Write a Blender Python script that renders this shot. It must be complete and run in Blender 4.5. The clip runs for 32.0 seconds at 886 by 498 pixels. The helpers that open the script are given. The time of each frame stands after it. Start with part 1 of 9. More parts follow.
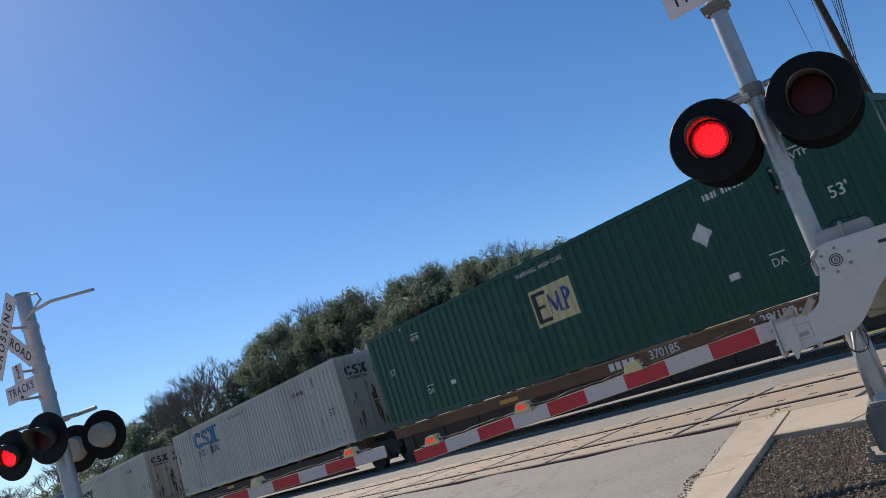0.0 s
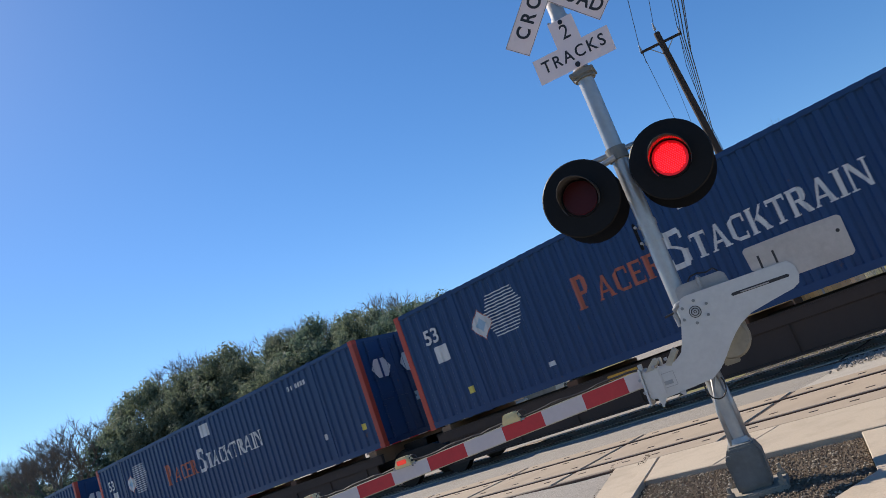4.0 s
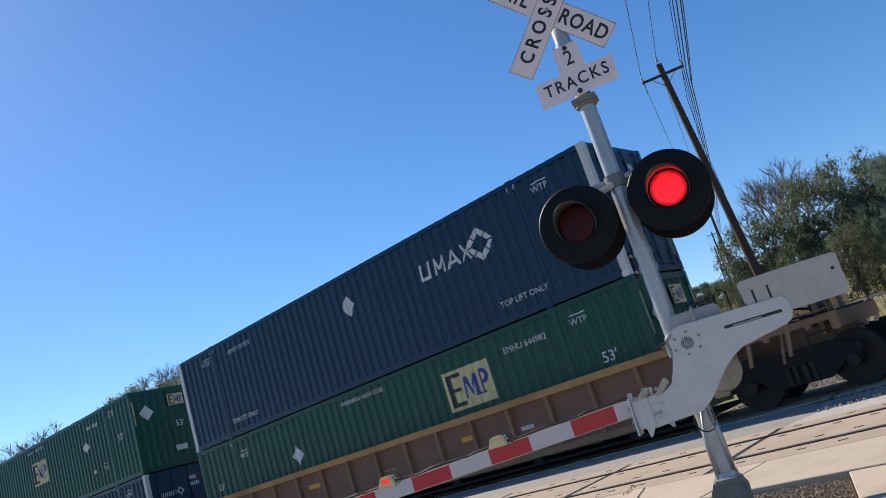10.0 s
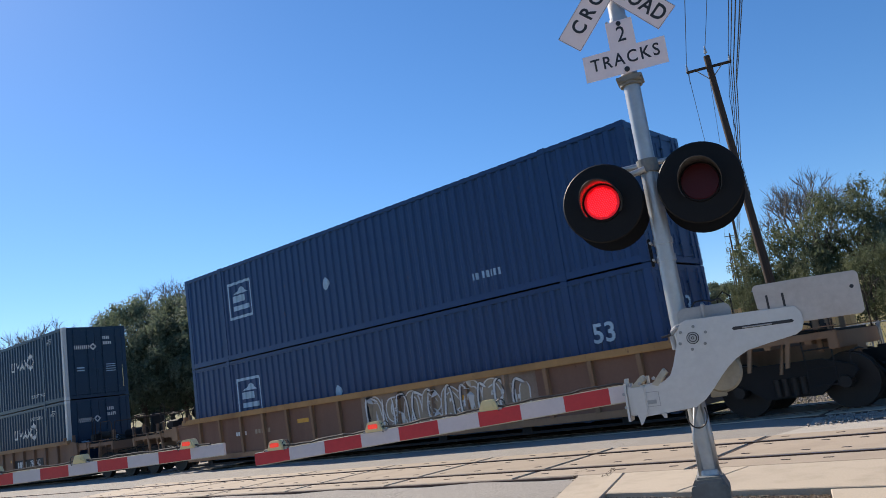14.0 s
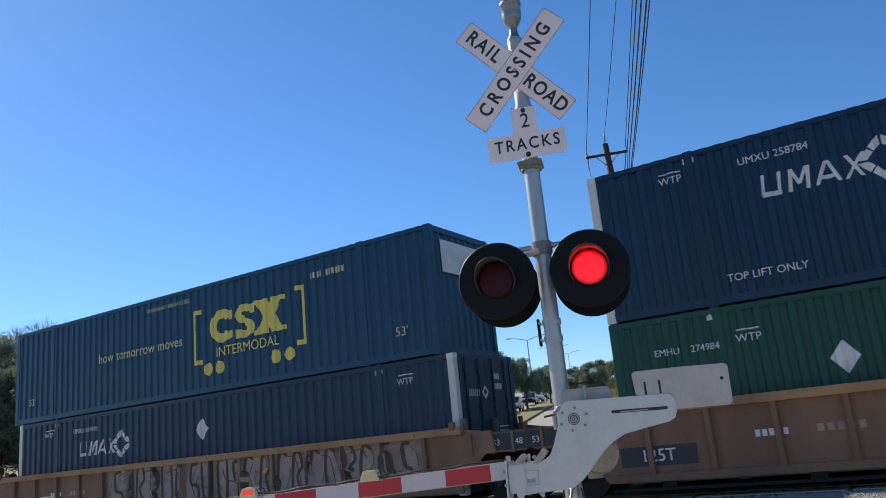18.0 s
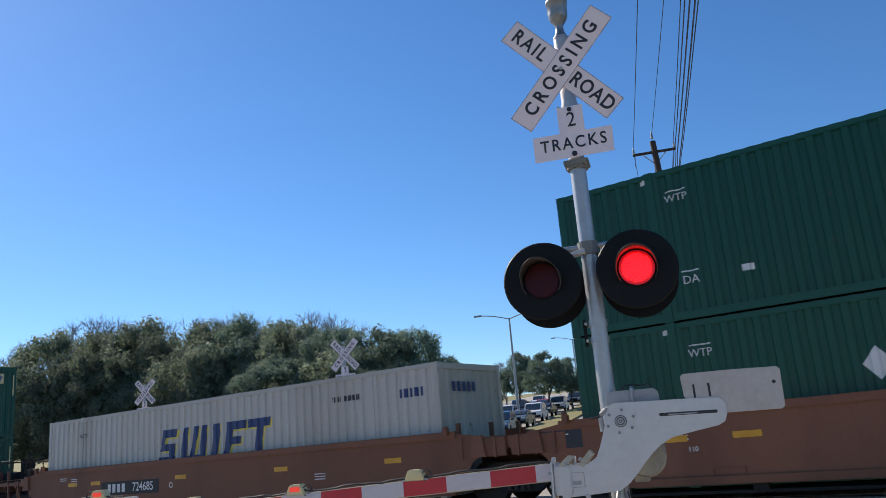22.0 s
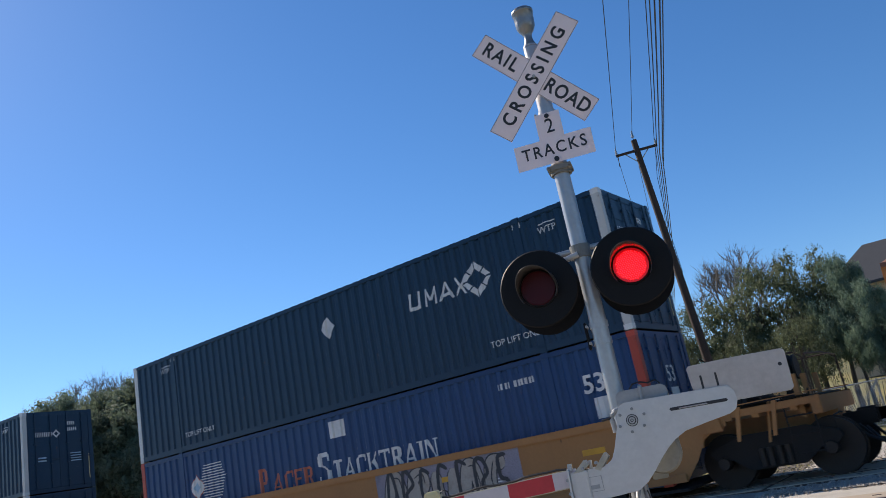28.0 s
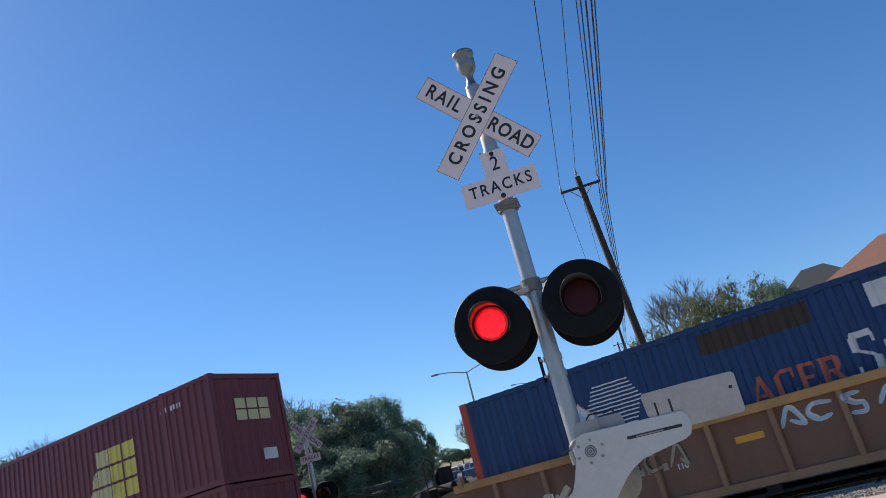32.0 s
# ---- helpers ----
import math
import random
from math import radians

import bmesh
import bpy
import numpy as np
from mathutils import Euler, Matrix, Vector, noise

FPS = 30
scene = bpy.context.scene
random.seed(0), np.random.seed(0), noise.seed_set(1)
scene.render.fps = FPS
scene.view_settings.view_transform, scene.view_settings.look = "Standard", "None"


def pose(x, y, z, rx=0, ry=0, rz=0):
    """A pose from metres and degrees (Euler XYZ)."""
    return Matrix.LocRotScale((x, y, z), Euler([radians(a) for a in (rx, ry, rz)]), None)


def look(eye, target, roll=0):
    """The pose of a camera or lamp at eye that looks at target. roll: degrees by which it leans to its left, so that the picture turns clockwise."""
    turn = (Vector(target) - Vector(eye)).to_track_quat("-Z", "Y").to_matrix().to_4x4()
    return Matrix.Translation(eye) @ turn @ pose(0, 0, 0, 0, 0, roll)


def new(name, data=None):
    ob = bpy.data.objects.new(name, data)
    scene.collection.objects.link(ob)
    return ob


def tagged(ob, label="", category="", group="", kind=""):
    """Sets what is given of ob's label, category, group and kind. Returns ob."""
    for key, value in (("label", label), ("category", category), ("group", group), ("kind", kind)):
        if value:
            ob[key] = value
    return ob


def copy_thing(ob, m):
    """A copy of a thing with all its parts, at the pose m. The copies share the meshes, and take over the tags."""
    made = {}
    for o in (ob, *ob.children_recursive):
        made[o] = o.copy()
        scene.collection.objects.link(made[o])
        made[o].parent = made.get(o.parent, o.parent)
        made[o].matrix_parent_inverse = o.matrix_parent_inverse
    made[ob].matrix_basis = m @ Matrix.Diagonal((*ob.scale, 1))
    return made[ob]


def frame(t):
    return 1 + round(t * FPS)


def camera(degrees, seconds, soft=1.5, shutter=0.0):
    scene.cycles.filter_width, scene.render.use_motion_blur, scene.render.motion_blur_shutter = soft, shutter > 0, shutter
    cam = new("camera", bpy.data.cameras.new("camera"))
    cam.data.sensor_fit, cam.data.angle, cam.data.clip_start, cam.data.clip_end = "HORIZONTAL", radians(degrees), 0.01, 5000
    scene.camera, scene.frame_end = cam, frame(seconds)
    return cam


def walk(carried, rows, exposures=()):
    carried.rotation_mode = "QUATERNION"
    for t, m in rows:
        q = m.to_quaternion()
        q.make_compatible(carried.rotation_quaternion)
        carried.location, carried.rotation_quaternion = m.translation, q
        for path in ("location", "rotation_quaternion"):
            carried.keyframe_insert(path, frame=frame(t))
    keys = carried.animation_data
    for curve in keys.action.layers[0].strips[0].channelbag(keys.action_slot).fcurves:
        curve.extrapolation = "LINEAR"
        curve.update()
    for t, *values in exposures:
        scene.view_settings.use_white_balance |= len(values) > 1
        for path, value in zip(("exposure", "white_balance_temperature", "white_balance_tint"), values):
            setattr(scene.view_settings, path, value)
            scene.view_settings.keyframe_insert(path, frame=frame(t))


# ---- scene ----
cam = camera(58.83, 32.0, soft=0.8, shutter=0.05)
PATH = [
    (0, look((2.671, -5.977, 1.323), (-4.659, 0.551, 3.236), -18.21)),
    (0.5, look((2.675, -5.981, 1.322), (-4.644, 0.538, 3.303), -18.12)),
    (1, look((2.692, -5.985, 1.316), (-4.410, 0.767, 3.309), -18.04)),
    (1.5, look((2.706, -5.975, 1.315), (-3.917, 1.266, 3.240), -18.82)),
    (2, look((2.712, -5.977, 1.317), (-3.591, 1.550, 3.220), -19.85)),
    (2.5, look((2.713, -5.989, 1.322), (-3.533, 1.568, 3.295), -19.89)),
    (3, look((2.710, -5.992, 1.321), (-3.555, 1.533, 3.349), -19.47)),
    (3.5, look((2.710, -5.992, 1.325), (-3.505, 1.569, 3.376), -19.82)),
    (5.5, look((2.698, -5.979, 1.316), (-3.218, 1.850, 3.243), -19.92)),
    (6, look((2.698, -5.980, 1.307), (-3.237, 1.841, 3.207), -19.95)),
    (6.5, look((2.700, -5.967, 1.316), (-3.263, 1.831, 3.222), -20.16)),
    (7, look((2.696, -5.970, 1.314), (-3.228, 1.859, 3.214), -20.36)),
    (7.5, look((2.700, -5.971, 1.313), (-3.165, 1.904, 3.209), -20.26)),
    (8, look((2.695, -5.968, 1.315), (-3.142, 1.932, 3.187), -20.31)),
    (8.5, look((2.698, -5.964, 1.313), (-3.176, 1.920, 3.139), -20.51)),
    (9, look((2.701, -5.963, 1.309), (-3.224, 1.897, 3.076), -20.94)),
    (9.5, look((2.692, -5.964, 1.314), (-3.310, 1.828, 3.121), -20.01)),
    (10, look((2.691, -5.980, 1.323), (-3.288, 1.709, 3.585), -17.59)),
    (10.5, look((2.690, -5.990, 1.323), (-3.033, 1.752, 4.027), -16.40)),
    (11, look((2.700, -5.992, 1.319), (-2.743, 1.918, 4.112), -16.84)),
    (11.5, look((2.703, -5.980, 1.316), (-2.626, 2.010, 4.101), -16.89)),
    (12, look((2.691, -5.969, 1.317), (-2.910, 1.926, 3.828), -16.57)),
    (12.5, look((2.670, -5.950, 1.312), (-3.515, 1.677, 3.197), -16.02)),
    (13, look((2.657, -5.947, 1.327), (-3.779, 1.533, 2.948), -15.56)),
    (13.5, look((2.650, -5.974, 1.318), (-3.746, 1.505, 3.091), -11.97)),
    (15.5, look((2.590, -6.004, 1.352), (-3.508, 1.733, 3.071), -3.82)),
    (16, look((2.572, -6.028, 1.356), (-3.585, 1.654, 3.111), -3.28)),
    (16.5, look((2.585, -6.021, 1.368), (-3.590, 1.610, 3.276), -4.85)),
    (17, look((2.616, -6.020, 1.376), (-3.757, 1.389, 3.493), -6.54)),
    (17.5, look((2.663, -6.011, 1.366), (-3.344, 1.682, 3.542), -6.55)),
    (18, look((2.695, -6.017, 1.365), (-2.370, 2.261, 3.778), -5.70)),
    (18.5, look((2.691, -6.029, 1.366), (-1.944, 2.410, 4.065), -4.55)),
    (19, look((2.692, -6.034, 1.372), (-1.882, 2.419, 4.133), -5.71)),
    (19.5, look((2.692, -6.023, 1.368), (-1.950, 2.400, 4.110), -6.82)),
    (20, look((2.700, -6.018, 1.369), (-2.096, 2.344, 4.028), -6.99)),
    (20.5, look((2.693, -6.018, 1.370), (-2.526, 2.148, 3.833), -5.69)),
    (21, look((2.692, -6.016, 1.371), (-2.802, 2.017, 3.673), -5.67)),
    (21.5, look((2.692, -6.022, 1.376), (-2.840, 1.976, 3.705), -6.05)),
    (22, look((2.690, -6.017, 1.380), (-2.845, 1.946, 3.823), -4.82)),
    (22.5, look((2.691, -5.987, 1.379), (-2.764, 2.000, 3.919), -3.38)),
    (23, look((2.684, -5.965, 1.372), (-2.865, 1.986, 3.818), -3.28)),
    (23.5, look((2.678, -5.972, 1.375), (-3.299, 1.714, 3.660), -2.39)),
    (24, look((2.670, -6.000, 1.374), (-3.886, 1.222, 3.578), -2.21)),
    (24.5, look((2.680, -6.008, 1.369), (-3.968, 1.141, 3.533), -3.53)),
    (25, look((2.685, -6.007, 1.373), (-3.836, 1.259, 3.536), -5.26)),
    (25.5, look((2.689, -6.011, 1.371), (-3.597, 1.440, 3.600), -6.29)),
    (26, look((2.692, -6.000, 1.363), (-3.344, 1.622, 3.700), -7.65)),
    (26.5, look((2.701, -6.008, 1.371), (-3.061, 1.808, 3.759), -8.67)),
    (28.5, look((2.692, -6.003, 1.352), (-2.649, 1.983, 4.128), -11.39)),
    (29, look((2.690, -6.006, 1.341), (-2.550, 2.031, 4.160), -11.16)),
    (29.5, look((2.687, -6.003, 1.340), (-2.513, 2.067, 4.137), -11.24)),
    (30, look((2.689, -6.008, 1.335), (-2.427, 2.108, 4.159), -11.98)),
    (30.5, look((2.690, -6.009, 1.334), (-2.246, 2.203, 4.198), -12.65)),
    (31, look((2.689, -6.011, 1.333), (-2.123, 2.241, 4.293), -12.78)),
    (31.5, look((2.688, -6.014, 1.332), (-2.077, 2.221, 4.411), -13.87)),
    (32, look((2.690, -6.016, 1.331), (-2.037, 2.251, 4.382), -14.84)),
]
walk(cam, PATH, [(t, e, 6500, 12.5) for t, e in ((0, -0.15), (2, 0.05), (6, 0.14), (8, 0.18), (12, 0.26), (16, 0.22), (19, 0.36), (22, 0.25), (26, 0.14), (31, 0.28), (32, 0.18))])

# ---- world and light ----
world = bpy.data.worlds.new("world")
scene.world = world
world.use_nodes = True
wn = world.node_tree
sky = wn.nodes.new("ShaderNodeTexSky")
sky.sky_type, sky.sun_disc = "NISHITA", False
SUN = Vector((-0.985, 0.17, 0.0)).normalized() * math.cos(radians(39)) + Vector((0, 0, math.sin(radians(39))))
sky.sun_elevation, sky.sun_rotation = radians(39), math.atan2(SUN.x, SUN.y)
sky.air_density, sky.dust_density, sky.ozone_density, sky.altitude = 1.0, 0.2, 6.0, 600
clear = wn.nodes.new("ShaderNodeHueSaturation")
clear.inputs["Saturation"].default_value = 1.15
wn.links.new(sky.outputs[0], clear.inputs["Color"])
wn.links.new(clear.outputs[0], wn.nodes["Background"].inputs[0])
wn.nodes["Background"].inputs[1].default_value = 0.12
sun = new("sun", bpy.data.lights.new("sun", "SUN"))
sun.data.energy, sun.data.angle, sun.data.color = 5.2, radians(0.6), (1.0, 0.91, 0.77)
sun.matrix_world = look((0, 0, 60), Vector((0, 0, 60)) - SUN)
scene.view_settings.exposure = 0.0


# ---- materials ----
def mat(name, base, rough=0.6, metal=0.0, var=0.12, scale=3.0, fine=40.0, bump=0.1, dark=None, dirt=0.0, streak=False, spec=0.5, rand=0.0):
    """Painted, cast or mineral surface: two scales of colour variation, dirt patches or vertical streaks, fine relief."""
    m = bpy.data.materials.new(name)
    m.use_nodes = True
    n, l = m.node_tree.nodes, m.node_tree.links
    b = n["Principled BSDF"]
    b.inputs["Roughness"].default_value, b.inputs["Metallic"].default_value = rough, metal
    b.inputs["Specular IOR Level"].default_value = spec
    tc = n.new("ShaderNodeTexCoord")
    mp = n.new("ShaderNodeMapping")
    l.new(tc.outputs["Object"], mp.inputs[0])
    if streak:
        mp.inputs["Scale"].default_value = (1.0, 1.0, 0.12)
    big, small = n.new("ShaderNodeTexNoise"), n.new("ShaderNodeTexNoise")
    big.inputs["Scale"].default_value, big.inputs["Detail"].default_value, big.inputs["Roughness"].default_value = scale, 6, 0.62
    small.inputs["Scale"].default_value, small.inputs["Detail"].default_value = fine, 3
    l.new(mp.outputs[0], big.inputs["Vector"])
    l.new(tc.outputs["Object"], small.inputs["Vector"])
    c1 = n.new("ShaderNodeMix")
    c1.data_type = "RGBA"
    lo, hi = [max(0, c * (1 - var)) for c in base], [min(1, c * (1 + var)) for c in base]
    c1.inputs["A"].default_value, c1.inputs["B"].default_value = (*lo, 1), (*hi, 1)
    l.new(small.outputs["Fac"], c1.inputs["Factor"])
    last = c1.outputs["Result"]
    dark = dark or [c * 0.45 for c in base]
    ramp = n.new("ShaderNodeMapRange")
    ramp.inputs["From Min"].default_value, ramp.inputs["From Max"].default_value = 0.48, 0.72
    ramp.inputs["To Max"].default_value = max(dirt, var)
    l.new(big.outputs["Fac"], ramp.inputs["Value"])
    c2 = n.new("ShaderNodeMix")
    c2.data_type = "RGBA"
    l.new(ramp.outputs[0], c2.inputs["Factor"])
    l.new(last, c2.inputs["A"])
    c2.inputs["B"].default_value = (*dark, 1)
    last = c2.outputs["Result"]
    if rand:
        oi, hs, mr = n.new("ShaderNodeObjectInfo"), n.new("ShaderNodeHueSaturation"), n.new("ShaderNodeMapRange")
        mr.inputs["To Min"].default_value, mr.inputs["To Max"].default_value = 1 - rand, 1 + rand
        l.new(oi.outputs["Random"], mr.inputs["Value"])
        l.new(mr.outputs[0], hs.inputs["Value"])
        l.new(last, hs.inputs["Color"])
        last = hs.outputs[0]
    l.new(last, b.inputs["Base Color"])
    if bump:
        bp = n.new("ShaderNodeBump")
        bp.inputs["Strength"].default_value, bp.inputs["Distance"].default_value = bump, 0.01
        l.new(small.outputs["Fac"], bp.inputs["Height"])
        l.new(bp.outputs[0], b.inputs["Normal"])
    return m


def glow(name, col, strength, base=(0.2, 0.01, 0.01)):
    m = bpy.data.materials.new(name)
    m.use_nodes = True
    b = m.node_tree.nodes["Principled BSDF"]
    b.inputs["Base Color"].default_value = (*base, 1)
    b.inputs["Emission Color"].default_value, b.inputs["Emission Strength"].default_value = (*col, 1), strength
    b.inputs["Roughness"].default_value = 0.3
    return m


def foliage(name, a, b_, rough=0.55):
    """Leaves: colour differs from leaf to leaf and from tree to tree, some light comes through."""
    m = bpy.data.materials.new(name)
    m.use_nodes = True
    n, l = m.node_tree.nodes, m.node_tree.links
    b = n["Principled BSDF"]
    b.inputs["Roughness"].default_value = rough
    b.inputs["Specular IOR Level"].default_value = 0.3
    g, oi = n.new("ShaderNodeNewGeometry"), n.new("ShaderNodeObjectInfo")
    c = n.new("ShaderNodeMix")
    c.data_type = "RGBA"
    c.inputs["A"].default_value, c.inputs["B"].default_value = (*a, 1), (*b_, 1)
    l.new(g.outputs["Random Per Island"], c.inputs["Factor"])
    hs, mr = n.new("ShaderNodeHueSaturation"), n.new("ShaderNodeMapRange")
    mr.inputs["To Min"].default_value, mr.inputs["To Max"].default_value = 0.75, 1.25
    l.new(oi.outputs["Random"], mr.inputs["Value"])
    l.new(mr.outputs[0], hs.inputs["Value"])
    l.new(c.outputs["Result"], hs.inputs["Color"])
    l.new(hs.outputs[0], b.inputs["Base Color"])
    tr, mx = n.new("ShaderNodeBsdfTranslucent"), n.new("ShaderNodeMixShader")
    l.new(hs.outputs[0], tr.inputs["Color"])
    mx.inputs[0].default_value = 0.48
    l.new(b.outputs[0], mx.inputs[1])
    l.new(tr.outputs[0], mx.inputs[2])
    l.new(mx.outputs[0], n["Material Output"].inputs["Surface"])
    return m


def cracked(name, base):
    """Worn asphalt: stone grain, pale and dark patches, thin wandering cracks."""
    m = mat(name, base, 0.92, var=0.3, scale=0.45, fine=90, bump=0.5, dirt=0.5, dark=[c * 0.68 for c in base])
    n, l = m.node_tree.nodes, m.node_tree.links
    b = n["Principled BSDF"]
    src = b.inputs["Base Color"].links[0].from_socket
    tc, vo, ns, add = n.new("ShaderNodeTexCoord"), n.new("ShaderNodeTexVoronoi"), n.new("ShaderNodeTexNoise"), n.new("ShaderNodeMixRGB")
    vo.feature, vo.inputs["Scale"].default_value = "DISTANCE_TO_EDGE", 0.4
    ns.inputs["Scale"].default_value, ns.inputs["Detail"].default_value = 1.6, 5
    add.blend_type, add.inputs[0].default_value = "ADD", 1.6
    l.new(tc.outputs["Object"], ns.inputs["Vector"])
    l.new(tc.outputs["Object"], add.inputs[1])
    l.new(ns.outputs["Color"], add.inputs[2])
    l.new(add.outputs[0], vo.inputs["Vector"])
    gr, gm, gx = n.new("ShaderNodeTexVoronoi"), n.new("ShaderNodeMapRange"), n.new("ShaderNodeMix")
    gr.inputs["Scale"].default_value = 75
    l.new(tc.outputs["Object"], gr.inputs["Vector"])
    gs = n.new("ShaderNodeSeparateXYZ")
    l.new(gr.outputs["Color"], gs.inputs[0])
    gm.inputs["To Min"].default_value, gm.inputs["To Max"].default_value = 0.0, 0.75
    l.new(gs.outputs[0], gm.inputs["Value"])
    gx.data_type = "RGBA"
    l.new(gm.outputs[0], gx.inputs["Factor"])
    l.new(src, gx.inputs["A"])
    gx.inputs["B"].default_value = (*[c * 0.5 for c in base], 1)
    src = gx.outputs["Result"]
    mr, mx = n.new("ShaderNodeMapRange"), n.new("ShaderNodeMix")
    mr.inputs["From Min"].default_value, mr.inputs["From Max"].default_value = 0.003, 0.010
    mr.inputs["To Min"].default_value, mr.inputs["To Max"].default_value = 0.35, 0.0
    l.new(vo.outputs["Distance"], mr.inputs["Value"])
    mx.data_type = "RGBA"
    l.new(mr.outputs[0], mx.inputs["Factor"])
    l.new(src, mx.inputs["A"])
    mx.inputs["B"].default_value = (*[c * 0.3 for c in base], 1)
    l.new(mx.outputs["Result"], b.inputs["Base Color"])
    return m


